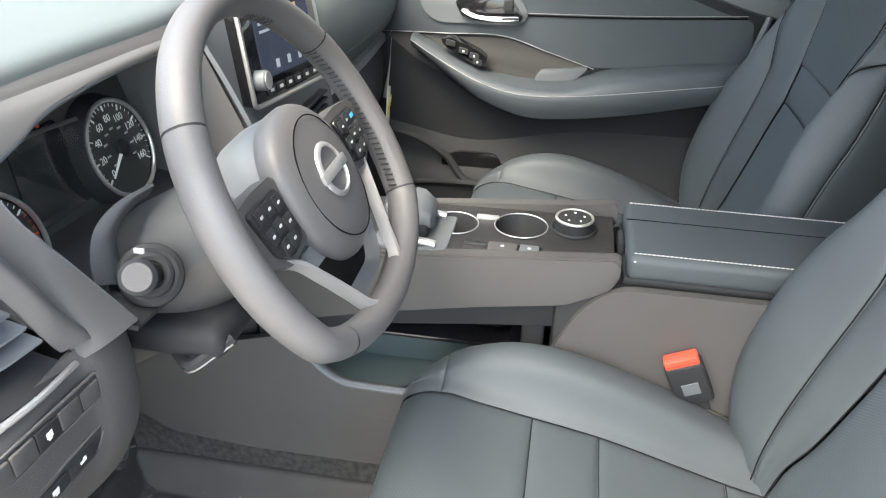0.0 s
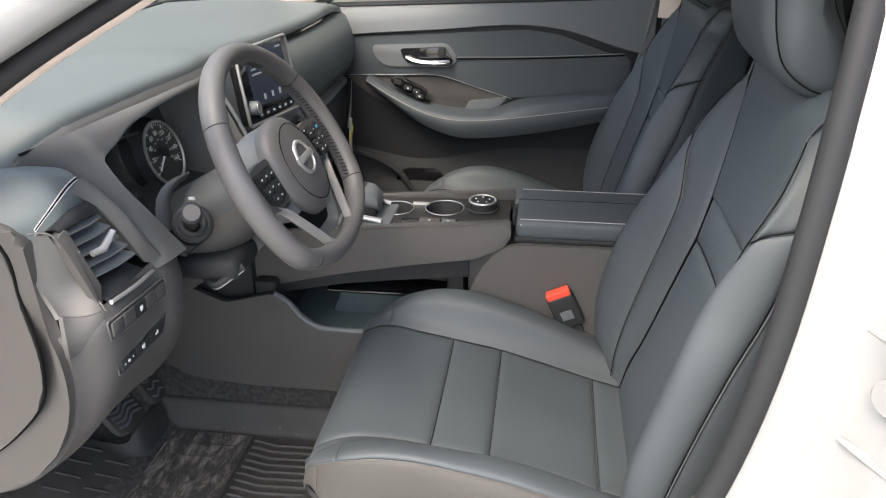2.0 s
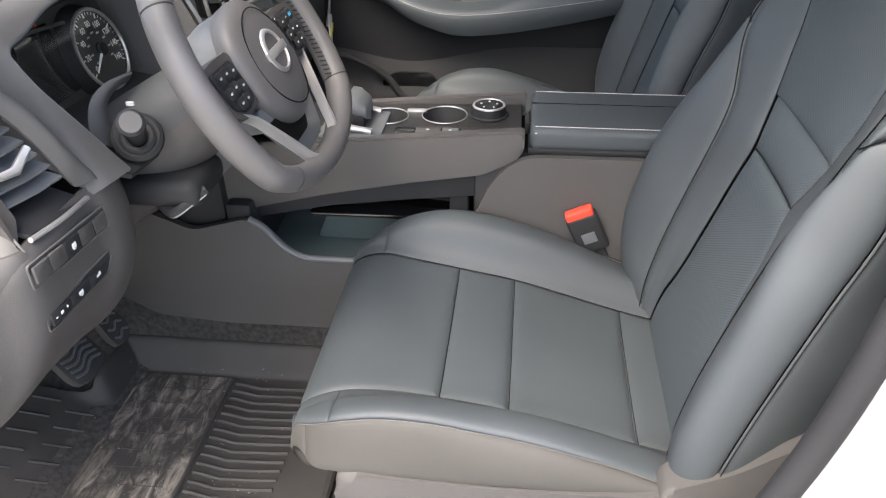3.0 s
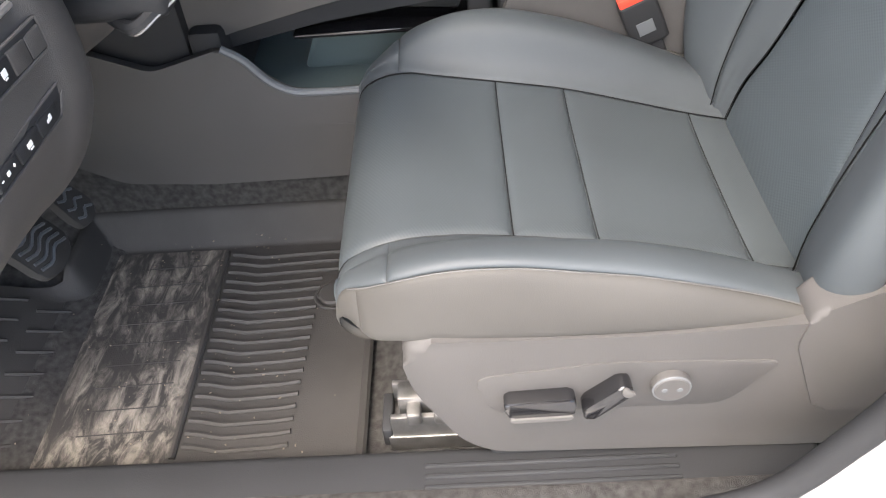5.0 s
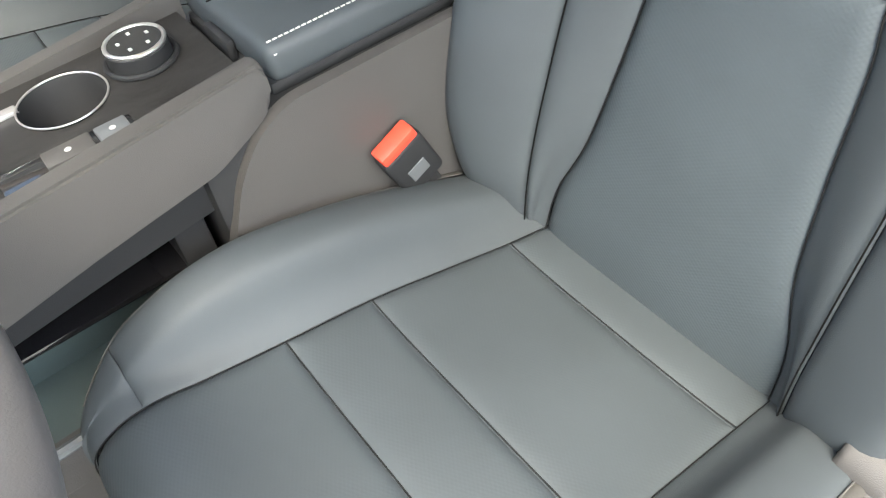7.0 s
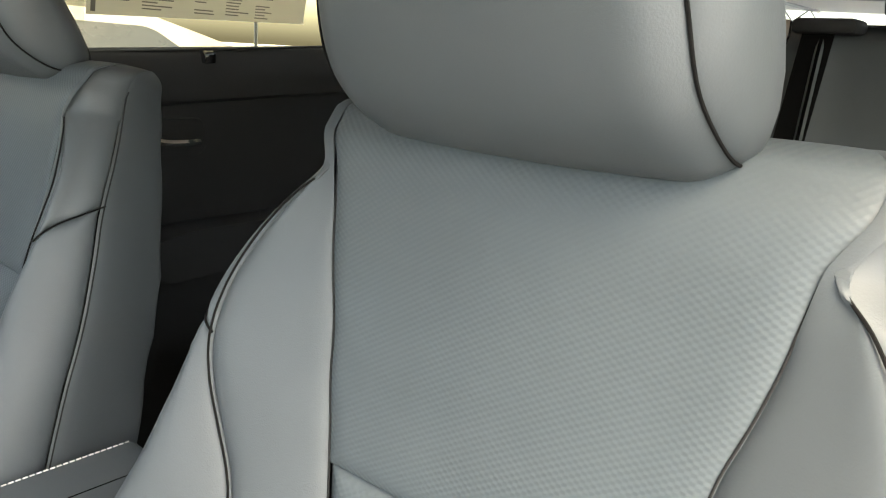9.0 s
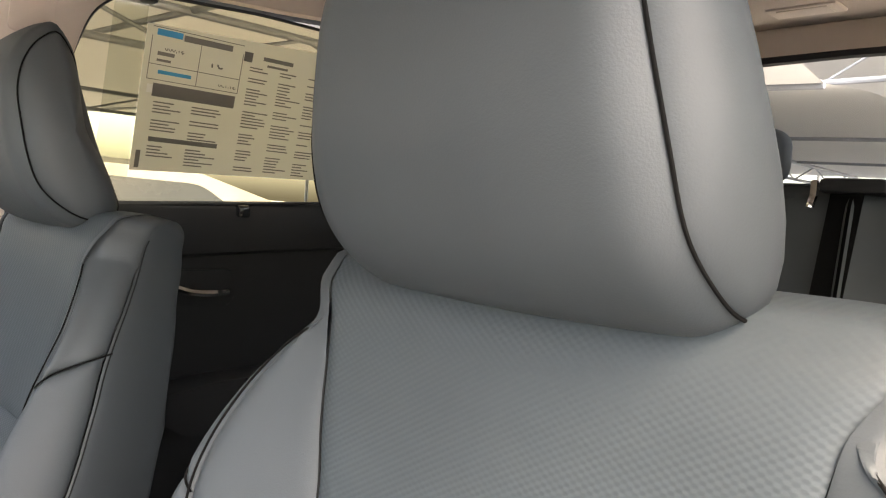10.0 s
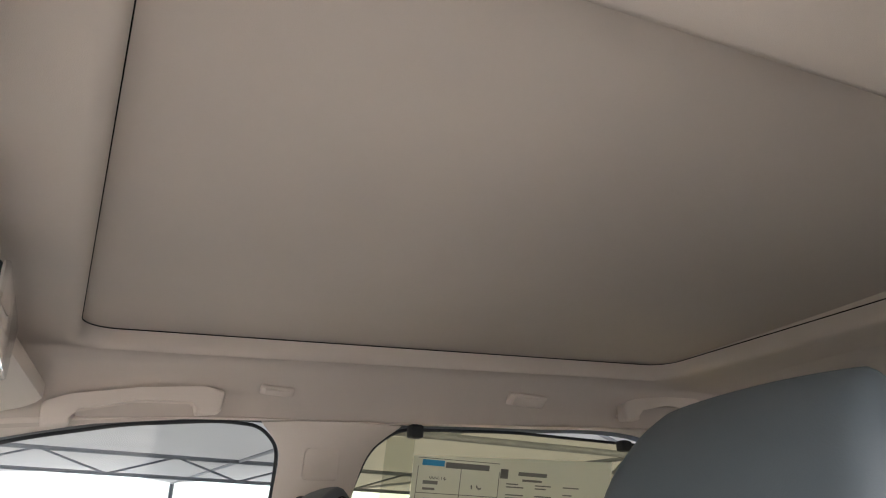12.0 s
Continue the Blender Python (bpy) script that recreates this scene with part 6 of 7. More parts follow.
part("cup_bridge", box((0.034, 0.388, deck_z(0.4) - 0.004), (0.046, 0.424, deck_z(0.4) + 0.004), 0.002), SATIN_BRIGHT, cons, "satin bar between the cup rims")
# drive mode dial
dz = deck_z(0.277)
knob = part("mode_dial", disc((0.026, 0.272, dz), (0, 0, 1), 0.030, 0.020, 48, 0.003), PLASTIC_DK, cons, "round drive mode dial")
part("dial_base", ring((0.026, 0.272, dz + 0.002), (0, 0, 1), 0.033, 0.003), PLASTIC_DK, knob)
part("dial_rim", ring((0.026, 0.272, dz + 0.0195), (0, 0, 1), 0.0275, 0.0022), SATIN, knob, "satin dial rim")
part("dial_top", disc((0.026, 0.272, dz + 0.0195), (0, 0, 1), 0.025, 0.001, 40, 0.0003), GLOSS, knob)
for a in range(5):
    x, y = 0.026 + 0.015 * math.cos(radians(72 * a)), 0.272 + 0.015 * math.sin(radians(72 * a))
    part("dial_mark", box((x - 0.003, y - 0.002, dz + 0.0203), (x + 0.0022, y + 0.0014, dz + 0.0211), 0.0004, 1), PRINT, knob)
# parking brake switches
pan = part("brake_panel", box((-0.078, 0.315, deck_z(0.36) - 0.002), (-0.046, 0.432, deck_z(0.36) + 0.004), 0.002), GLOSS, cons)
for y0, y1, m in ((0.352, 0.394, PLASTIC), (0.320, 0.348, PLASTIC_COOL)):
    b = part("brake_switch", box((-0.074, y0, deck_z(0.36) + 0.002), (-0.050, y1, deck_z(0.36) + 0.008), 0.002), m, pan, "small console switch")
    part("switch_mark", disc((-0.062, (y0 + y1) / 2, deck_z(0.36) + 0.0078), (0, 0, 1), 0.003, 0.0006, 12, 0.0002), PRINT, b)
# gear selector
sel = thing("gear_selector", (-0.02, 0.50, 0.54), "dark shift-by-wire gear selector with silver collar on the console", "gear selector")
part("selector_base", box((-0.085, 0.452, 0.536), (0.03, 0.565, 0.546), 0.004), PLASTIC_COOL, sel)
part("selector_collar", tube(smooth_line([(-0.075, 0.470, 0.549), (-0.070, 0.535, 0.562), (-0.03, 0.556, 0.570), (0.018, 0.535, 0.562), (0.020, 0.470, 0.549)], 30), 0.006, 8), SATIN, sel, "satin silver collar")
rows = []
for k, (y, z, hw, hh) in enumerate(((0.478, 0.560, 0.010, 0.008), (0.482, 0.572, 0.030, 0.016), (0.500, 0.582, 0.038, 0.020), (0.525, 0.588, 0.038, 0.018), (0.548, 0.586, 0.032, 0.014), (0.556, 0.582, 0.012, 0.006))):
    rows.append([(-0.022 + hw * math.copysign(abs(math.cos(a)) ** 0.7, math.cos(a)), y, z + hh * math.copysign(abs(math.sin(a)) ** 0.7, math.sin(a))) for a in [2 * math.pi * j / 24 for j in range(24)]])
grip = part("selector_grip", sheet(rows, close_v=True), PLASTIC_COOL, sel)
part("selector_neck", box((-0.055, 0.485, 0.543), (0.012, 0.545, 0.575), 0.008), PLASTIC_DK, sel)
part("gear_display", box((-0.045, 0.512, 0.603), (0.0, 0.548, 0.607), 0.002), GLOSS, grip)
for k in range(3):
    part("gear_mark", box((-0.040 + 0.014 * k, 0.526, 0.6066), (-0.034 + 0.014 * k, 0.536, 0.6076), 0.0004, 1), WHITE if k else RED, grip)
# armrest lid
lid = thing("console_armrest", (0, 0.05, 0.523), "padded black leather console armrest with pale double stitching", "armrest")
part("lid_pad", box((-0.088, -0.16, 0.530), (0.096, 0.196, 0.570), 0.012, 4), LEATHER, lid)
part("lid_base", box((-0.084, -0.16, 0.520), (0.092, 0.199, 0.534), 0.004, 2), PLASTIC_DK, lid)
part("lid_latch", box((-0.02, 0.196, 0.528), (0.03, 0.206, 0.552), 0.004, 2), PLASTIC_DK, lid)
for x, z in ((-0.0865, 0.5615), (-0.0775, 0.5702), (0.0862, 0.5702), (0.0950, 0.5610)):
    m = 56
    for k in range(m):
        y = 0.188 - 0.34 * k / m
        part("stitch", tube([(x, y, z), (x, y - 0.0042, z)], 0.0008, 4), THREAD, lid)
part("lid_seam", tube([(0.028, 0.195, 0.5702), (0.028, -0.155, 0.5698)], 0.0009, 5), PIPING, lid)

# ---- seat belt buckle by the driver ----
def buckle(name, m, label):
    b = thing(name, (0, 0, 0), label, "seat belt buckle", "seat belt buckles")
    part("buckle_case", box((-0.012, -0.027, -0.045), (0.012, 0.027, 0.035), 0.006, 3), PLASTIC_DK, b)
    part("buckle_button", box((-0.010, -0.024, 0.030), (0.010, 0.024, 0.046), 0.003, 2), RED, b, "bright red release button")
    part("buckle_mark", box((-0.0130, -0.012, -0.022), (-0.0115, 0.012, 0.000), 0.0004, 1), PLASTIC_COOL, b)
    part("buckle_strap", box((-0.006, -0.016, -0.145), (0.006, 0.016, -0.040), 0.004, 2), PLASTIC_DK, b)
    part("buckle_bracket", box((-0.004, -0.018, -0.20), (0.004, 0.018, -0.13), 0.002, 1), STEEL, b)
    b.matrix_basis = m
    return b


buckle("seat_belt_buckle", pose(-0.118, 0.090, 0.398, -25, 0, 0) @ pose(0, 0, 0, 0, -8, 0), "black seat belt buckle with red button beside the driver seat")
tagp = thing("seat_label", (-0.125, 0.0, 0.30), "white fabric label at the seat hinge", "label")
part("label_sheet", slab(rounded([(0.024, 0.290), (-0.014, 0.290), (-0.018, 0.342), (0.004, 0.336)], 0.003), lambda u, v, w: (-0.106 - w + 0.25 * (v - 0.3), u, v), 0.002, 0.0005), PAPER, tagp)

# ---- far front door ----
door = thing("front_passenger_door", (0.74, 0.3, 0.2), "closed front passenger door with dark trim and leather armrest", "car door")
X0 = 0.735


def plate(name, pts, x, depth, material, label="", r=0.015, bevel=0.005, parent=None):
    return part(name, slab(rounded(pts, r, 4), YZ(x, -1), depth, bevel, 3), material, parent or door, label)


# upper trim leaning in under the window
rows = []
for y in np.linspace(0.80, -0.135, 30):
    topz = float(np.interp(-y, [-0.80, 0.135], [0.850, 0.890]))
    crease = float(spl([-0.80, -0.74, -0.45, -0.21, -0.12, 0.06, 0.14], [0.770, 0.776, 0.797, 0.812, 0.803, 0.752, 0.735], [-y])[0])
    rows.append([(0.735, y, topz), (0.728, y, topz + 0.002), (0.716, y, topz - 0.010), (0.708, y, 0.4 * topz + 0.6 * crease), (0.704, y, crease + 0.004), (0.710, y, crease), (0.722, y, crease - 0.004)])
part("upper_trim", sheet(rows), PLASTIC_COOL, door, "slate upper door trim")
plate("door_panel", [(0.80, 0.80), (0.80, 0.25), (0.62, 0.13), (-0.13, 0.13), (-0.125, 0.78), (0.2, 0.83)], X0, 0.018, PLASTIC_DK, "dark moulded door panel")
plate("mid_trim", [(0.765, 0.770), (0.745, 0.665), (0.45, 0.668), (0.255, 0.610), (0.0, 0.618), (-0.085, 0.64), (-0.075, 0.732), (-0.02, 0.742), (0.12, 0.790), (0.21, 0.802), (0.45, 0.788)], 0.720, 0.008, LEATHER, "padded leather-look door insert", 0.01, 0.004)
part("insert_stitch", tube(smooth_line([(0.7105, 0.408, 0.722), (0.7105, 0.20, 0.728), (0.7105, -0.06, 0.742)], 30), 0.0009, 5), SEAM_GREY, door)
part("insert_stitch", tube(smooth_line([(0.7105, 0.408, 0.717), (0.7105, 0.20, 0.723), (0.7105, -0.06, 0.737)], 30), 0.0022, 5), PIPING, door)
part("trim_line", tube(smooth_line([(0.712, 0.745, 0.664), (0.710, 0.60, 0.667), (0.710, 0.45, 0.667), (0.710, 0.36, 0.640), (0.710, 0.25, 0.607)], 40), 0.0012, 6), SEAM_GREY, door, "thin satin trim line")
plate("arm_back", [(0.74, 0.660), (0.45, 0.662), (0.26, 0.605), (0.25, 0.56), (0.45, 0.50), (0.66, 0.60)], 0.722, 0.006, PLASTIC_SHADED, "", 0.01, 0.002)
# armrest: swept section
AT = [(0.668, 0.664, 0.665), (0.60, 0.633, 0.640), (0.52, 0.598, 0.622), (0.45, 0.578, 0.612), (0.38, 0.572, 0.606), (0.28, 0.580, 0.602), (0.16, 0.596, 0.604), (0.06, 0.610, 0.610), (-0.02, 0.618, 0.625), (-0.06, 0.620, 0.66)]
AB = [(0.668, 0.640), (0.60, 0.600), (0.52, 0.548), (0.45, 0.520), (0.38, 0.505), (0.28, 0.512), (0.16, 0.530), (0.06, 0.550), (-0.02, 0.565), (-0.06, 0.57)]
t = np.linspace(0, 1, 46)
q = np.linspace(0, 1, len(AT))
ay, at, axx, ab = (spl(q, [a[0] for a in AT], t), spl(q, [a[1] for a in AT], t), spl(q, [a[2] for a in AT], t), spl(q, [a[1] for a in AB], t))
rows = []
for y, zt, xi, zb in zip(ay, at, axx, ab):
    h = zt - zb
    top_extra = 0.018 * min(1.0, max(0.0, (0.30 - y) / 0.08))
    rows.append([(0.722, y, zt + 0.002 + top_extra), (xi + 0.03, y, zt + 0.003 + top_extra), (xi + 0.010, y, zt + 0.001 + 0.6 * top_extra), (xi + 0.002, y, zt - 0.006), (xi, y, zt - 0.25 * h), (xi + 0.002, y, zt - 0.55 * h), (xi + 0.014, y, zb + 0.10 * h), (xi + 0.05, y, zb), (0.722, y, zb)])
part("armrest", sheet(rows), LEATHER, door, "padded leather door armrest")
part("armrest_stitch", tube([(xi + 0.0012, y, zt - 0.006) for y, zt, xi in zip(ay, at, axx)], 0.0008, 5), SEAM_GREY, door)
plate("pull_cup", [(0.385, 0.570), (0.372, 0.598), (0.262, 0.612), (0.285, 0.585), (0.315, 0.572)], 0.714, 0.014, PLASTIC_COOL, "grey pull cup", 0.008, 0.004)
sw = plate("switch_panel", [(0.600, 0.662), (0.585, 0.645), (0.505, 0.600), (0.490, 0.625), (0.510, 0.640), (0.575, 0.668)], 0.700, 0.030, GLOSS, "black window switch panel", 0.006, 0.003)
for k, (y, z) in enumerate(((0.575, 0.656), (0.545, 0.640), (0.520, 0.630), (0.512, 0.617))):
    b = plate("window_switch", [(y + 0.010, z + 0.008), (y + 0.012, z - 0.004), (y - 0.010, z - 0.008), (y - 0.010, z + 0.004)], 0.671, 0.006, PLASTIC_DK, "", 0.002, 0.001, sw)
    if k:
        part("switch_mark", box((0.6643, y - 0.002, z - 0.002), (0.6655, y + 0.002, z + 0.002), 0.0003, 1), WHITE, b)
# handle bowl
bowl = plate("handle_bezel", [(0.655, 0.752), (0.652, 0.720), (0.615, 0.692), (0.425, 0.694), (0.405, 0.715), (0.432, 0.762)], 0.713, 0.006, PLASTIC_COOL, "slate handle surround", 0.02, 0.003)
plate("handle_recess", [(0.575, 0.744), (0.560, 0.712), (0.545, 0.703), (0.425, 0.703), (0.418, 0.715), (0.445, 0.752)], 0.706, 0.0016, GLOSS, "dark recess", 0.012, 0.0006, bowl)
part("door_handle", tube(smooth_line([(0.700, 0.556, 0.722), (0.690, 0.535, 0.715), (0.686, 0.50, 0.710), (0.686, 0.455, 0.711), (0.692, 0.428, 0.712)], 24), [0.006] + [0.0085] * 22 + [0.007], 10, False, 0.6), CHROME, bowl, "bright chrome door handle")
part("lock_tab", box((0.693, 0.440, 0.724), (0.706, 0.462, 0.752), 0.004), PLASTIC_DK, bowl)
# lower bin with speaker
rows = []
for y in np.linspace(0.78, -0.12, 24):
    k = math.exp(-((y - 0.52) / 0.18) ** 2)
    rows.append([(0.722, y, 0.47 - 0.05 * k), (0.700 - 0.006 * k, y, 0.42 - 0.05 * k), (0.690, y, 0.36), (0.672, y, 0.335), (0.664, y, 0.315), (0.668, y, 0.20), (0.70, y, 0.15)])
part("lower_bin", sheet(rows), PLASTIC_DK, door, "dark lower door bin")
plate("bottle_recess", [(0.60, 0.365), (0.56, 0.39), (0.46, 0.39), (0.44, 0.36), (0.46, 0.325), (0.58, 0.320)], 0.694, 0.010, GLOSS, "", 0.03, 0.003)
part("speaker_ridge", tube(smooth_line([(0.680, 0.74, 0.44), (0.676, 0.66, 0.425), (0.674, 0.58, 0.38), (0.670, 0.53, 0.322), (0.668, 0.50, 0.312), (0.668, 0.42, 0.315)], 30), 0.010, 8), PLASTIC_DK, door)
part("bin_lip", tube(smooth_line([(0.664, 0.70, 0.30), (0.660, 0.62, 0.315), (0.658, 0.45, 0.318), (0.662, 0.1, 0.318)], 24), 0.007, 8), PLASTIC_DK, door)
part("door_end", tube(smooth_line([(0.715, -0.128, 0.89), (0.712, -0.105, 0.75), (0.708, -0.075, 0.62), (0.705, -0.06, 0.45)], 20), 0.007, 8), PLASTIC_COOL, door)
part("belt_seal", tube(smooth_line([(0.742, 0.80, 0.853), (0.742, 0.3, 0.874), (0.740, -0.14, 0.893)], 20), 0.009, 8), PLASTIC_DK, door)
part("corner_sail", slab(rounded([(0.98, 0.868), (0.765, 0.868), (0.74, 0.92), (0.80, 0.945)], 0.01), YZ(0.725, -1), 0.012, 0.004), PLASTIC_DK, door, "black corner cover at the mirror")
part("door_edge_seal", tube(smooth_line([(0.735, -0.148, 0.30), (0.735, -0.146, 0.60), (0.735, -0.142, 0.88)], 20), 0.010, 8), PLASTIC_DK, door)

# ---- far rear door ----
rdoor = thing("rear_passenger_door", (0.74, -0.7, 0.2), "closed dark-trimmed rear passenger door", "car door")
rows = []
for y in np.linspace(-0.235, -1.16, 24):
    tz = 0.905 + 0.045 * (-(y) - 0.235) / 0.9
    rows.append([(0.735, y, tz + 0.030), (0.720, y, tz + 0.032), (0.705, y, tz + 0.018), (0.698, y, tz - 0.04), (0.700, y, tz - 0.065), (0.712, y, tz - 0.072)])
part("upper_trim", sheet(rows), PLASTIC_DK, rdoor, "black upper door trim")
part("door_panel", slab(rounded([(-0.235, 0.88), (-1.16, 0.92), (-1.16, 0.35), (-0.95, 0.15), (-0.24, 0.13)], 0.02), YZ(X0, -1), 0.02, 0.004), PLASTIC_DK, rdoor)
part("armrest", slab(rounded([(-0.40, 0.60), (-0.55, 0.625), (-0.95, 0.63), (-0.98, 0.56), (-0.5, 0.53)], 0.02), YZ(0.715, -1), 0.08, 0.014, 3), PLASTIC_DK, rdoor)
bz = part("handle_bezel", slab(rounded([(-0.48, 0.825), (-0.62, 0.825), (-0.62, 0.755), (-0.49, 0.755)], 0.02), YZ(0.714, -1), 0.010, 0.003), PLASTIC_DK, rdoor)
part("door_handle", tube(smooth_line([(0.702, -0.505, 0.790), (0.690, -0.52, 0.785), (0.686, -0.56, 0.782), (0.696, -0.60, 0.782)], 16), 0.008, 8), CHROME, bz, "bright chrome door handle")
part("sill_clip", box((0.692, -0.640, 0.926), (0.716, -0.615, 0.950), 0.005), GLOSS, rdoor)

# ---- floor mat, pedals, floor details ----
mat_thing = thing("floor_mat", (-0.36, 0.75, 0.04), "black rubber driver floor mat with ridges, dusty dried mud", "floor mat")
MX0, MX1, MY0, MY1 = -0.600, -0.128, 0.505, 1.00


def ease(t):
    t = min(1.0, max(0.0, t))
    return t * t * (3 - 2 * t)


def mat_end(x):
    """How far forward the mat reaches: it climbs the footrest on the outer side."""
    return MY1 + 0.11 * ease((-0.27 - x) / 0.05)


def mat_z(x, y):
    foot = ease((-0.25 - x) / 0.05)
    z = 0.046 + 0.062 * ease((x + 0.172) / 0.036)
    rise = 0.058 * ease((y - 0.958) / 0.034) * (1 - foot) + 0.60 * max(0.0, y - 0.965) * foot
    z = max(z, 0.046 + rise) + 0.012 * ease(1 - (y - MY0) / 0.012) + 0.012 * ease(1 - (x - MX0) / 0.012)
    return z


mat_xs = np.r_[np.linspace(MX0, -0.19, 50), np.linspace(-0.182, MX1, 16)]
rows = [[(x, MY0 + (mat_end(x) - MY0) * f, mat_z(x, MY0 + (mat_end(x) - MY0) * f)) for x in mat_xs] for f in np.linspace(0, 1, 110)]
part("mat_sheet", thick(sheet(rows), -0.006), RUBBER, mat_thing)
for k in range(19):
    x = -0.192 - 0.0205 * k
    a, b, c = (x, 0.752, 0), (x - 0.010, 0.700, 0), (x - 0.004, 0.590 + 0.001 * k if 2 < k else 0.53, 0)
    pts = [Vector((p[0], p[1], mat_z(p[0], p[1]) + 0.0015)) for p in (a, (a[0] - 0.002, 0.735, 0), b, ((b[0] + c[0]) / 2, 0.63, 0), c)]
    part("mat_ridge", tube(pts, 0.0042, 6), RUBBER, mat_thing)
bm = sheet([[(x, y, mat_z(x, y) + 0.0020) for x in np.linspace(-0.590, -0.178, 24)] for y in np.linspace(0.766, 0.952, 16)])
part("muddy_heel_pad", bm, MUD, mat_thing, "dried pale mud smears on the heel pad")
for k in range(9):
    x = -0.215 - 0.040 * k
    part("heel_groove", tube([(x, 0.790, mat_z(x, 0.79) + 0.0025), (x - 0.004, 0.905, mat_z(x, 0.905) + 0.0025)], 0.0009, 5), RUBBER, mat_thing)
part("heel_edge", tube([(x, 0.762, mat_z(x, 0.762) + 0.002) for x in np.linspace(-0.185, -0.58, 16)], 0.0045, 6), RUBBER, mat_thing)
for k in range(14):
    x, y0 = -0.315 - 0.040 * (k % 7), 0.985 + 0.055 * (k // 7)
    part("toe_ridge", tube([(x, y0, mat_z(x, y0) + 0.001), (x - 0.016, y0 + 0.040, mat_z(x - 0.016, y0 + 0.040) + 0.001)], 0.0028, 6), RUBBER, mat_thing)
for x, y in ((-0.300, 0.572),):
    kb = part("mat_fixing", disc((x, y, mat_z(x, y) - 0.001), (0, 0, 1), 0.022, 0.012, 28, 0.003), RUBBER, mat_thing, "round mat retainer knob")
    part("fixing_ring", ring((x, y, mat_z(x, y) + 0.003), (0, 0, 1), 0.027, 0.0028, 32), RUBBER, kb)
random.seed(4)
crumbs = bmesh.new()
for k in range(150):
    x, y = random.uniform(-0.58, -0.16), min(0.98, max(0.53, random.gauss(0.76, 0.09)))
    s = random.uniform(0.0005, 0.0013)
    m = Matrix.Translation((x, y, mat_z(x, y) + 0.003 + s * 0.5)) @ Matrix.Rotation(random.uniform(0, 6), 4, "Z") @ Matrix.Diagonal((s * random.uniform(1, 2.4), s, s * 0.7, 1))
    bmesh.ops.create_icosphere(crumbs, subdivisions=1, radius=1.0, matrix=m)
part("grit", crumbs, mat("dry_grit", (0.20, 0.17, 0.13), 0.9, vary=0.3, big=60), mat_thing, "scattered dry grit and grass bits", kind="stuff")

pedals = thing("pedal_set", (-0.3, 1.1, 0.1), "black rubber brake and accelerator pedals", "pedals")


def pedal(cx, cy, cz, w, h, lean, name):
    m = Matrix.Translation((cx, cy, cz)) @ Matrix.Rotation(radians(lean), 4, "X")
    pd = part(name, turned(slab(curvy([(-w, -h), (w, -h), (w * 1.05, 0), (w, h), (-w, h), (-w * 1.05, 0)], 40), lambda u, v, q: (u, -q, v), 0.014, 0.004, 2), m), RUBBER, pedals, "ribbed rubber pedal pad")
    for k in range(6):
        v = -0.8 * h + 1.6 * h * k / 5
        bm = tube([m @ Vector((u * w, -0.0145, v + 0.004 * math.sin(u * 5))) for u in np.linspace(-0.85, 0.85, 9)], 0.0026, 6)
        part("pedal_rib", bm, PLASTIC_COOL, pd)
    part("pedal_arm", tube([m @ Vector((0, 0.002, h * 0.4)), m @ Vector((0, 0.06, h + 0.06)), m @ Vector((0, 0.12, h + 0.22))], 0.009, 8), STEEL, pedals)


pedal(-0.350, 0.960, 0.235, 0.042, 0.036, -32, "brake_pad")
pedal(-0.215, 0.985, 0.215, 0.024, 0.060, -30, "accelerator_pad")

# ---- roof fittings ----
def grab(y0, y1, side, z0, rise):
    h = thing("grab_handle", (side * 0.6, (y0 + y1) / 2, z0), "taupe folded grab handle on the roof rail", "grab handle", "grab handles")
    zz = lambda y: z0 + rise * (y - y0) / (y1 - y0)
    ym = (y0 + y1) / 2
    bow = [(y0 + 0.020, -0.034), (y0 + 0.023, 0.000), (y0 - 0.010, 0.009), (ym, 0.013), (y1 + 0.010, 0.009), (y1 - 0.023, 0.000), (y1 - 0.020, -0.034), (y1 + 0.018, -0.034), (y1 + 0.020, -0.010), (ym, -0.006), (y0 - 0.020, -0.010), (y0 - 0.018, -0.034)]
    part("handle_bar", slab(rounded(bow, 0.006, 3), lambda u, v, w: (side * (0.597 - w), u, zz(u) + v), 0.026, 0.007, 3), TRIM, h)
    for y in (y0, y1):
        part("handle_foot", box((side * 0.612 - 0.012, y - 0.018, zz(y) - 0.028), (side * 0.612 + 0.012, y + 0.018, zz(y) + 0.000), 0.006, 2), TRIM, h)


grab(0.188, -0.018, 1, 1.266, 0.036)
grab(-0.850, -1.03, 1, 1.372, 0.020)


def roof_lamp(x, y, sx, sy, label, tilt=0.0):
    z = ceil_z(y) - 0.008 - roof_drop(x)
    lp = thing("roof_lamp", (x, y, z), label, "roof lamp")
    m = Matrix.Translation((x, y, z)) @ Matrix.Rotation(tilt, 4, "Y")
    fr = part("lamp_frame", turned(box((-sx, -sy, -0.005), (sx, sy, 0.004), 0.004, 3), m), TRIM, lp)
    part("lamp_lens", turned(box((-sx * 0.72, -sy * 0.72, -0.0072), (sx * 0.72, sy * 0.72, -0.003), 0.002, 2), m), TRIM, fr, "milky lamp lens")


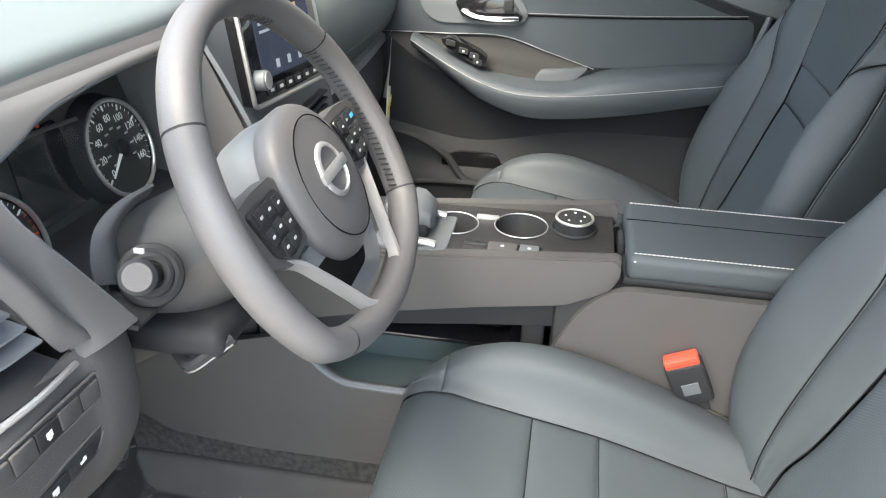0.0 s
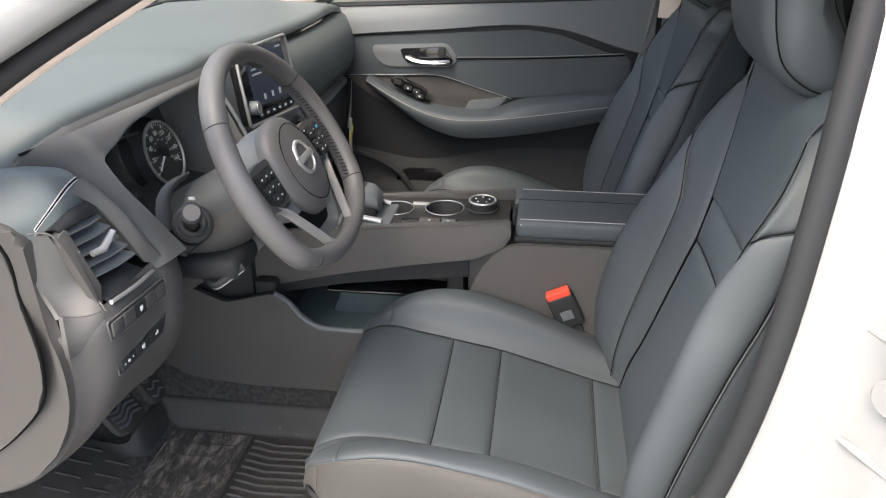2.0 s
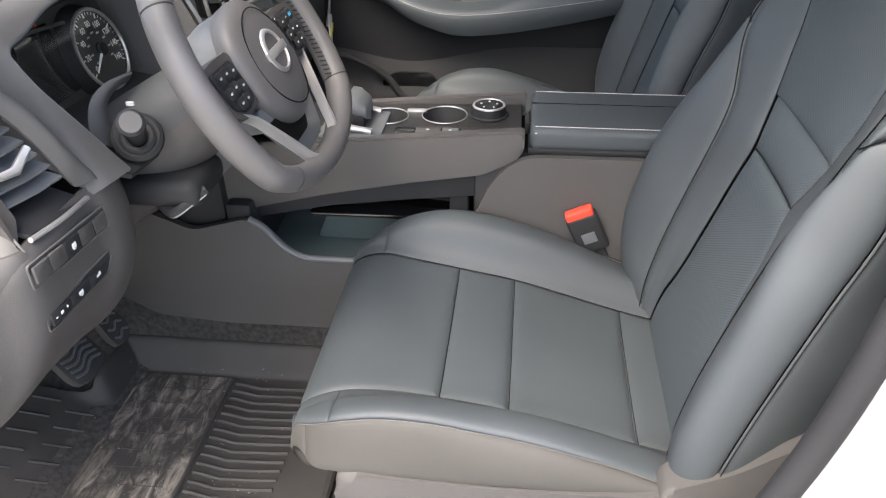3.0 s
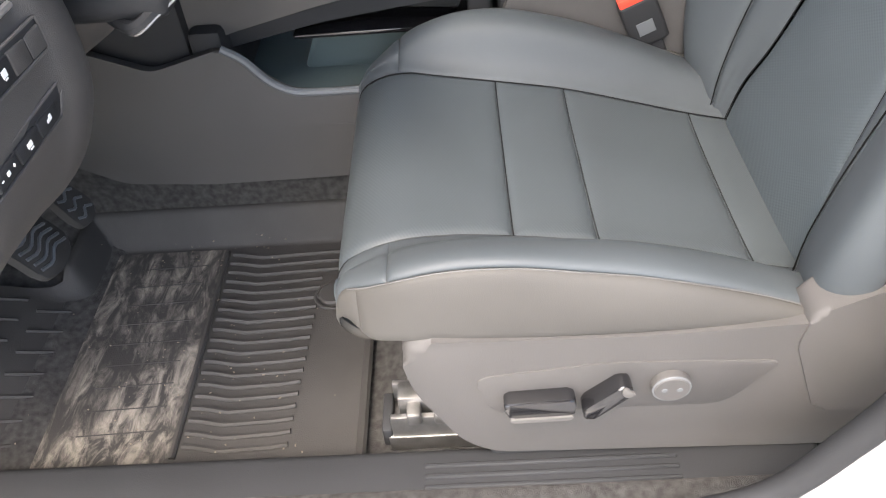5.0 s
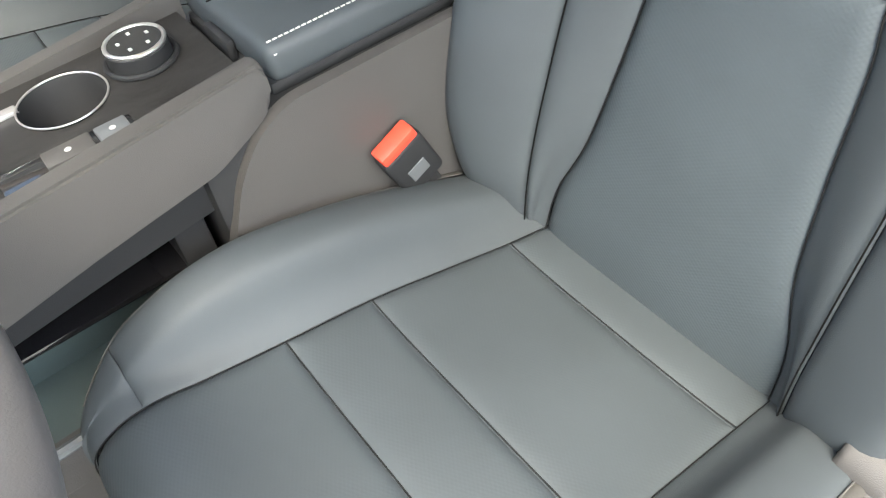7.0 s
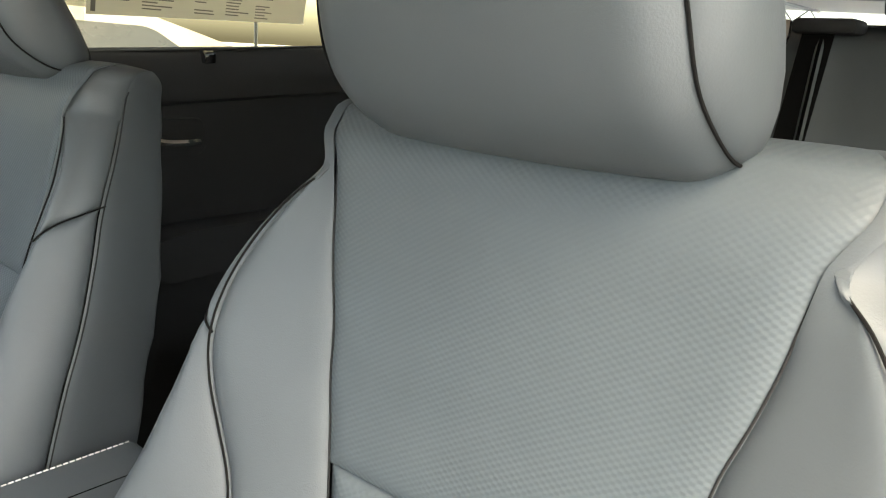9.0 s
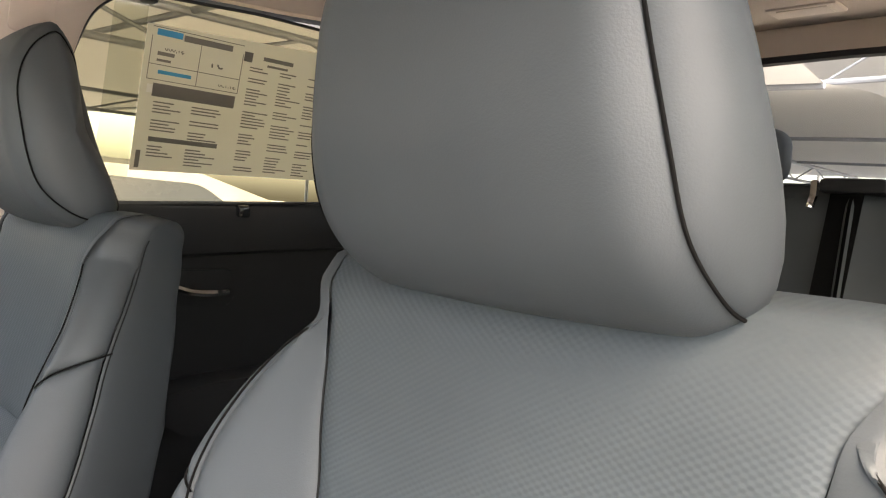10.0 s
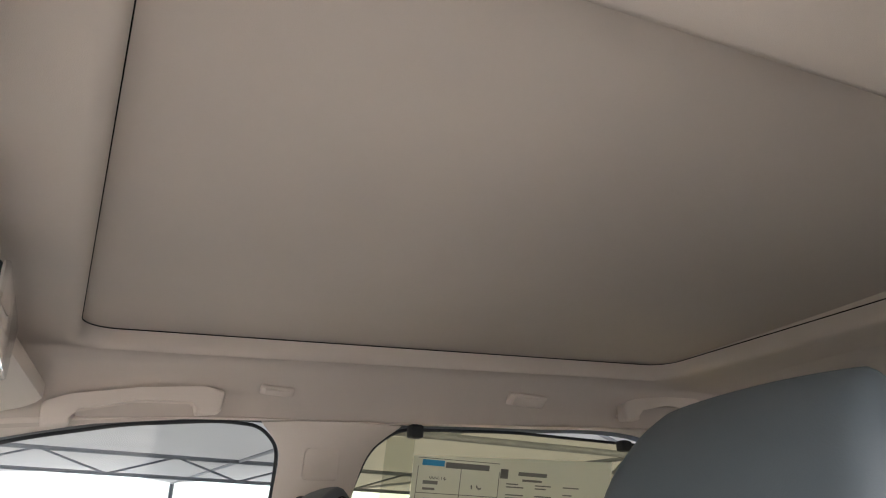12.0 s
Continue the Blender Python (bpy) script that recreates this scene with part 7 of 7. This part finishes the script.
roof_lamp(0.588, -0.605, 0.015, 0.042, "small taupe coat hook lamp on the roof rail", 0.6)
roof_lamp(0.588, -0.125, 0.009, 0.028, "small taupe cover on the roof rail", 0.6)
roof_lamp(0.04, -1.60, 0.075, 0.040, "taupe rear cabin lamp in the headliner")
cap = part("belt_cover", slab(rounded([(-0.190, 1.185), (-0.190, 1.235), (-0.250, 1.237), (-0.252, 1.187)], 0.008), lambda u, v, w: (side_x(v) - 0.026 - w, u, v), 0.004, 0.002), TRIM, None, "taupe square cover on the pillar", category="trim", kind="structure")
hk = thing("coat_hook", (0.62, -0.39, 1.285), "small black hook above the rear window", "hook")
part("hook_body", box((0.606, -0.402, 1.268), (0.630, -0.376, 1.292), 0.005, 2), PLASTIC_DK, hk)
hk = thing("coat_hook", (0.62, -0.86, 1.30), "small black hook above the rear window", "hook")
part("hook_body", box((0.606, -0.872, 1.282), (0.630, -0.846, 1.304), 0.005, 2), PLASTIC_DK, hk)

# sun visors folded up, mirror
def visor(side):
    v = thing("sun_visor", (side * 0.36, 0.33, 1.30), "taupe folded sun visor under the headliner", "sun visor", "sun visors")
    pts = rounded([(side * 0.16, 0.262), (side * 0.57, 0.205), (side * 0.600, 0.30), (side * 0.54, 0.42), (side * 0.17, 0.44)], 0.035)
    part("visor_board", slab(pts, lambda u, w, d: (u, w, 1.300 - 0.25 * max(0, w - 0.22) - d - 0.10 * max(0, abs(u) - 0.34)), 0.020, 0.008, 3), TRIM, v)


visor(1)
visor(-1)
mir = thing("rear_view_mirror", (0.10, 0.30, 1.26), "black interior rear-view mirror under the header", "mirror")
part("mirror_case", box((0.055, 0.242, 1.225), (0.290, 0.285, 1.300), 0.020, 4), PLASTIC_DK, mir)
part("mirror_glass", box((0.063, 0.239, 1.232), (0.282, 0.246, 1.293), 0.002, 2), CHROME, mir)
part("mirror_stem", tube([(0.16, 0.28, 1.27), (0.12, 0.36, 1.30), (0.10, 0.44, 1.30)], 0.010, 8), PLASTIC_DK, mir)
ohc = part("overhead_console", box((-0.10, 0.255, 1.296), (0.13, 0.42, 1.330), 0.015, 3), TRIM, None, "taupe overhead console", category="overhead console", kind="structure")

# ---- belts ----
belt = thing("seat_belt", (0.66, -0.21, 1.15), "grey front passenger seat belt hanging along the pillar", "seat belt")
part("belt_strap", slab([(-0.195, 1.14), (-0.235, 1.14), (-0.245, 0.45), (-0.205, 0.45)], lambda u, v, w: (side_x(v) - 0.045 - w, u, v), 0.0016, 0), PLASTIC_COOL, belt)
part("belt_guide", box((0.618, -0.245, 1.125), (0.640, -0.185, 1.160), 0.006, 2), PLASTIC_DK, belt)
belt = thing("seat_belt", (-0.60, -0.30, 1.0), "pale grey driver seat belt at the pillar", "seat belt")
part("belt_strap", slab([(-0.200, 1.12), (-0.245, 1.12), (-0.255, 0.30), (-0.210, 0.30)], lambda u, v, w: (-side_x(v) + 0.05 + w, u, v), 0.0016, 0), PLASTIC_COOL, belt)
part("belt_guide", box((-0.640, -0.250, 1.105), (-0.618, -0.190, 1.140), 0.006, 2), PLASTIC_DK, belt)

# door latch striker on the white pillar
st = thing("door_striker", (-0.80, -0.19, 0.48), "bare steel door latch striker bolted to the pillar", "striker")
part("striker_plate", slab(rounded([(-0.795, 0.455), (-0.795, 0.505), (-0.765, 0.505), (-0.765, 0.455)], 0.008), lambda u, v, w: (u, -0.145 + w, v), 0.006, 0.002), STEEL, st)
part("striker_loop", tube(smooth_line([(-0.790, -0.14, 0.468), (-0.792, -0.105, 0.468), (-0.785, -0.098, 0.480), (-0.775, -0.105, 0.492), (-0.772, -0.14, 0.492)], 20), 0.0055, 8), STEEL, st)
for z in (0.463, 0.497):
    part("striker_bolt", disc((-0.78, -0.139, z), (0, 1, 0), 0.006, 0.004, 6), STEEL, st)

# ---- rear bench ----
bench = thing("rear_bench_seat", (0, -1.1, 0.2), "charcoal leather rear bench with folded headrests", "rear seat")


def bench_back(u, v):
    y = -0.965 - 0.20 * (v - 0.45) + 0.02 * np.cos(u * 2.2) - 0.05 * np.clip((v - 1.02) / 0.03, 0, 1) ** 2
    return np.stack([u + 0 * v, y + 0 * u, v - 0.012 * np.clip((v - 1.0) / 0.05, 0, 1) + 0 * u], -1)


for x0, x1 in ((-0.63, -0.255), (-0.250, 0.20), (0.205, 0.63)):
    part("backrest", pad_mesh(bench_back, x0, x1, 0.45, 1.055, nu=24, nv=30, depth=0.02, width=0.02, puff=0.012, flip=1), LEATHER, bench)
part("backrest_shell", box((-0.63, -1.20, 0.42), (0.63, -1.10, 1.035), 0.02), PLASTIC_DK, bench)
part("seat_cushion", box((-0.62, -1.00, 0.28), (0.62, -0.50, 0.45), 0.05, 4), LEATHER, bench)
for x in (-0.42, -0.03, 0.40):
    part("rear_headrest", box((x - 0.105, -1.15, 1.045), (x + 0.105, -1.07, 1.135), 0.028, 4), LEATHER, bench, "low black rear headrest")
part("belt_slot", box((-0.30, -1.10, 1.03), (-0.21, -1.03, 1.052), 0.008, 2), PLASTIC_DK, bench)
rb = thing("rear_seat_belt", (-0.24, -1.05, 0.8), "black rear centre seat belt over the backrest", "seat belt")
part("belt_strap", slab([(-0.225, 1.050), (-0.270, 1.052), (-0.245, 0.50), (-0.200, 0.50)], lambda u, v, w: (u, -0.945 - 0.20 * (v - 0.45) + 0.012 + w, v), 0.0018, 0), PIPING, rb)
part("belt_clip", tube([(-0.205, -1.035, 1.045), (-0.210, -1.02, 1.025), (-0.206, -1.02, 1.008)], 0.006, 8), CHROME, rb)
part("parcel_cover", box((-0.62, -1.85, 0.93), (0.62, -1.20, 0.95), 0.008), PLASTIC_DK, None, "dark load cover", category="load cover", kind="structure")

# ---- window sticker on the rear side glass, seen from behind ----
paper = thing("price_sticker", (0.68, -0.6, 1.1), "large printed price sticker on the rear window, seen from behind", "sticker")


def on_glass(u, v, w):
    return (side_x(v) + 0.006 - w, u, v)


part("sticker_sheet", slab([(-0.405, 1.000), (-0.402, 1.243), (-0.845, 1.262), (-0.850, 1.012)], on_glass, 0.0008, 0), BACKLIT, paper)
part("clear_border", slab([(-0.345, 0.985), (-0.345, 1.270), (-0.400, 1.275), (-0.403, 0.985)], on_glass, 0.0006, 0), LENS, paper)


def ink(u0, u1, v0, v1, material=INK):
    part("print_block", slab([(u0, v0), (u0, v1), (u1, v1), (u1, v0)], lambda a, b, w: (side_x(b) + 0.0050 - w, a, b), 0.0004, 0), material, paper)


ink(-0.420, -0.465, 1.228, 1.238, BLUE)
ink(-0.468, -0.560, 1.226, 1.236)
ink(-0.425, -0.580, 1.1280, 1.1500)
ink(-0.430, -0.560, 1.0520, 1.0600)
ink(-0.412, -0.420, 1.0050, 1.0350)
ink(-0.585, -0.602, 1.2150, 1.2320)
for u in (-0.412, -0.500, -0.582):
    ink(u, u - 0.0012, 1.155, 1.226)
for v in (1.180, 1.155, 1.240):
    ink(-0.412, -0.582, v, v + 0.0012)
ink(-0.425, -0.455, 1.196, 1.202)
ink(-0.425, -0.450, 1.186, 1.190)
ink(-0.430, -0.490, 1.166, 1.172, BLUE)
ink(-0.415, -0.428, 1.133, 1.147, PAPER)
random.seed(9)
for col, w in ((-0.430, 0.055), (-0.500, 0.060), (-0.600, 0.055), (-0.665, 0.055), (-0.73, 0.05)):
    v = 1.118 if col > -0.58 else 1.205
    while v > 1.012:
        ink(col, col - w * random.uniform(0.4, 1.0), v, v + 0.0022)
        v -= random.choice((0.0055, 0.0055, 0.006, 0.014))
ink(-0.625, -0.690, 1.222, 1.229)
ink(-0.635, -0.680, 1.212, 1.216)
for words, size, u_at, v_at in (("$1,000", 0.013, -0.432, 1.205), ("$1,150", 0.013, -0.538, 1.162)):
    cu = bpy.data.curves.new("sticker_figures", "FONT")
    cu.body, cu.size, cu.extrude = words, size, 0.0002
    small = new("sticker_figures", cu)
    small.data.materials.append(INK)
    small.parent = paper
    small.matrix_basis = Matrix.Translation(Vector((side_x(v_at) + 0.0042, u_at, v_at)) - Vector(paper.location)) @ Matrix(((0, 0, 1, 0), (-1, 0, 0, 0), (0, 1, 0, 0), (0, 0, 0, 1))) @ Matrix.Translation((0.040, 0, 0)) @ Matrix.Diagonal((-1, 1, 1, 1))
cu = bpy.data.curves.new("sticker_figures", "FONT")
cu.body, cu.size, cu.extrude = "31", 0.030, 0.0002
txt = new("sticker_figures", cu)
txt.data.materials.append(INK)
txt.matrix_world = Matrix.Translation((side_x(1.195) + 0.0042, -0.512, 1.192)) @ Matrix(((0, 0, 1, 0), (-1, 0, 0, 0), (0, 1, 0, 0), (0, 0, 0, 1))) @ Matrix.Translation((0.036, 0, 0)) @ Matrix.Diagonal((-1, 1, 1, 1))
txt.parent = paper
txt.matrix_parent_inverse = Matrix.Translation(-Vector(paper.location))

# ---- outside: lot, canopy, other cars ----
part("ground", sheet([[(x, y, -0.34) for x in np.linspace(-300, 300, 13)] for y in np.linspace(-300, 300, 13)]), ASPHALT, None, "sunlit grey asphalt lot", category="ground", kind="structure")


def parked_car(name, m, label, body=PAINT):
    c = thing(name, (0, 0, 0), label, "parked car", "parked cars")
    low = lambda z: (z + 0.345) * 0.80 - 0.345
    prof = [(2.25, 0.30), (2.30, 0.55), (2.15, 0.72), (1.15, 0.88), (0.95, 0.92), (-1.9, 0.98), (-2.2, 0.92), (-2.28, 0.55), (-2.2, 0.30)]
    rows = []
    for x, k in ((-0.90, 0.96), (-0.92, 1.0), (-0.80, 1.02), (0, 1.03), (0.80, 1.02), (0.92, 1.0), (0.90, 0.96)):
        rows.append([(x, y * (1 if abs(x) < 0.9 else 0.985), low(0.55 + (z - 0.55) * k)) for y, z in curvy(prof, 60)])
    bm = sheet(rows, close_v=True)
    bm.verts.ensure_lookup_table()
    bm.faces.new(bm.verts[:60])
    bm.faces.new(bm.verts[-60:])
    part("body", bm, body, c)
    gh = [(1.05, 0.90), (0.35, 1.38), (-0.2, 1.46), (-1.2, 1.44), (-1.85, 1.20), (-2.05, 0.94)]
    rows = []
    for x, k in ((-0.86, 0.0), (-0.72, 0.93), (-0.5, 1.0), (0.5, 1.0), (0.72, 0.93), (0.86, 0.0)):
        rows.append([(x, y, low(0.90 + (z - 0.90) * k)) for y, z in gh])
    part("roof_shell", sheet(rows), body, c)
    for s in (-1, 1):
        for ys in (((0.86, 0.35, -0.35, -0.35), (0.95, 1.28, 1.36, 0.96)), ((-0.43, -0.43, -1.2, -1.60), (0.97, 1.36, 1.34, 1.0))):
            part("side_window", slab(rounded(list(zip(*ys)), 0.05), lambda u, v, w, s=s: (s * (0.868 - 0.30 * (v - 0.93) + w), u, low(v)), 0.012, 0.003), DARKGLASS, c, "dark side window")
        for y in (1.42, -1.42):
            w = part("tyre", tube([(s * 0.80, y + 0.27 * math.cos(a), -0.01 + 0.27 * math.sin(a) + 0.01) for a in [2 * math.pi * k / 32 for k in range(32)]], 0.075, 10, True), TYRE, c)
            part("rim", disc((s * 0.84, y, 0.0), (s, 0, 0), 0.22, 0.02, 28, 0.006), SATIN, w)
        part("door_mirror", box((s * 0.90, 0.60, low(0.93)), (s * 1.08, 0.74, low(1.07)), 0.03, 3), body, c)
        part("window_trim", tube([(s * 0.884, y, low(z)) for y, z in ((0.90, 0.93), (-0.4, 0.945), (-1.62, 0.985), (-1.75, 1.08), (-1.55, 1.24))], 0.010, 6), CHROME, c)
    part("windscreen", sheet([[(x, 1.06 + 0.01, low(0.925)) for x in np.linspace(-0.74, 0.74, 8)], [(x * 0.86, 0.37, low(1.395)) for x in np.linspace(-0.74, 0.74, 8)]]), DARKGLASS, c)
    c.matrix_basis = m
    return c


GZ = -0.34 + 0.345
pc = parked_car("parked_car", pose(2.95, -0.1, GZ - 0.005, 0, 0, 2), "white parked car with dark windows in the next bay")
for m in (pose(2.6, 5.2, GZ - 0.005, 0, 0, 185), pose(-1.2, 7.5, GZ - 0.005, 0, 0, 178), pose(5.6, -0.6, GZ - 0.005, 0, 0, 2), pose(6.2, 6.0, GZ - 0.005, 0, 0, 182), pose(1.6, -8.5, GZ - 0.005, 0, 0, 8), pose(-1.8, -8.8, GZ - 0.005, 0, 0, 3)):
    copy_thing(pc, m)
blue = parked_car("parked_car", pose(6.4, -2.1, GZ - 0.005, 0, 0, 92), "dark blue parked car across the aisle", mat("blue_car_paint", (0.02, 0.05, 0.22), 0.2, vary=0.05, bump=0.0, coat=0.6))

# shade canopy of white fabric on steel trusses, beyond the far side and the rear
can = thing("shade_canopy", (4.5, -2, -0.34), "white fabric shade canopy on dark steel trusses", "canopy")
for k in range(7):
    y0 = 10 - 4.2 * k
    part("fabric", sheet([[(1.75 + 20.0 * i / 12, y0 - 4.2 * j / 8, 2.28 + 0.055 * i + 0.16 * math.sin(math.pi * j / 8)) for j in range(9)] for i in range(13)]), CANOPY, can, "white stretched canopy fabric")
    part("rafter", tube([(1.75, y0, 2.26), (21.7, y0, 2.92)], 0.030, 8), STEEL_PAINT, can)
    part("post", tube([(21.5, y0, -0.34), (21.5, y0, 2.9)], 0.06, 12), STEEL_PAINT, can)
for i in range(2):
    x = 5.0 + 8.0 * i
    z = 2.28 + 0.033 * (x - 1.75)
    truss = part("truss_top", tube([(x, 10, z - 0.03), (x, -19, z - 0.03)], 0.035, 8), STEEL_PAINT, can)
    part("truss_low", tube([(x, 10, z - 0.36), (x, -19, z - 0.36)], 0.030, 8), STEEL_PAINT, truss)
    for j in range(14):
        y = 10 - 2.1 * j
        part("truss_web", tube([(x, y, z - 0.36), (x, y - 1.05, z - 0.03), (x, y - 2.1, z - 0.36)], 0.018, 6), STEEL_PAINT, truss)
far = thing("rear_canopy", (0, -14, -0.34), "distant white shade canopy behind the car", "canopy")
for k in range(4):
    y0 = -7.5 - 4 * k
    part("fabric", sheet([[(-9 + 18 * i / 10, y0 - 3.6 * j / 6, 2.7 + 0.12 * k + 0.35 * math.sin(math.pi * j / 6)) for j in range(7)] for i in range(11)]), CANOPY, far, "white stretched canopy fabric")
    part("truss_top", tube([(-9, y0, 2.72 + 0.12 * k), (9, y0, 2.72 + 0.12 * k)], 0.04, 8), STEEL_PAINT, far)
    part("truss_low", tube([(-9, y0, 2.42 + 0.12 * k), (9, y0, 2.42 + 0.12 * k)], 0.03, 8), STEEL_PAINT, far)
    for i in range(18):
        part("truss_web", tube([(-9 + i, y0, 2.42 + 0.12 * k), (-8.5 + i, y0, 2.72 + 0.12 * k), (-8 + i, y0, 2.42 + 0.12 * k)], 0.015, 6), STEEL_PAINT, far)
    for x in (-6, -1.2, 6):
        part("post", tube([(x, y0, -0.34), (x, y0, 2.5 + 0.12 * k)], 0.035, 10), STEEL_PAINT, far)
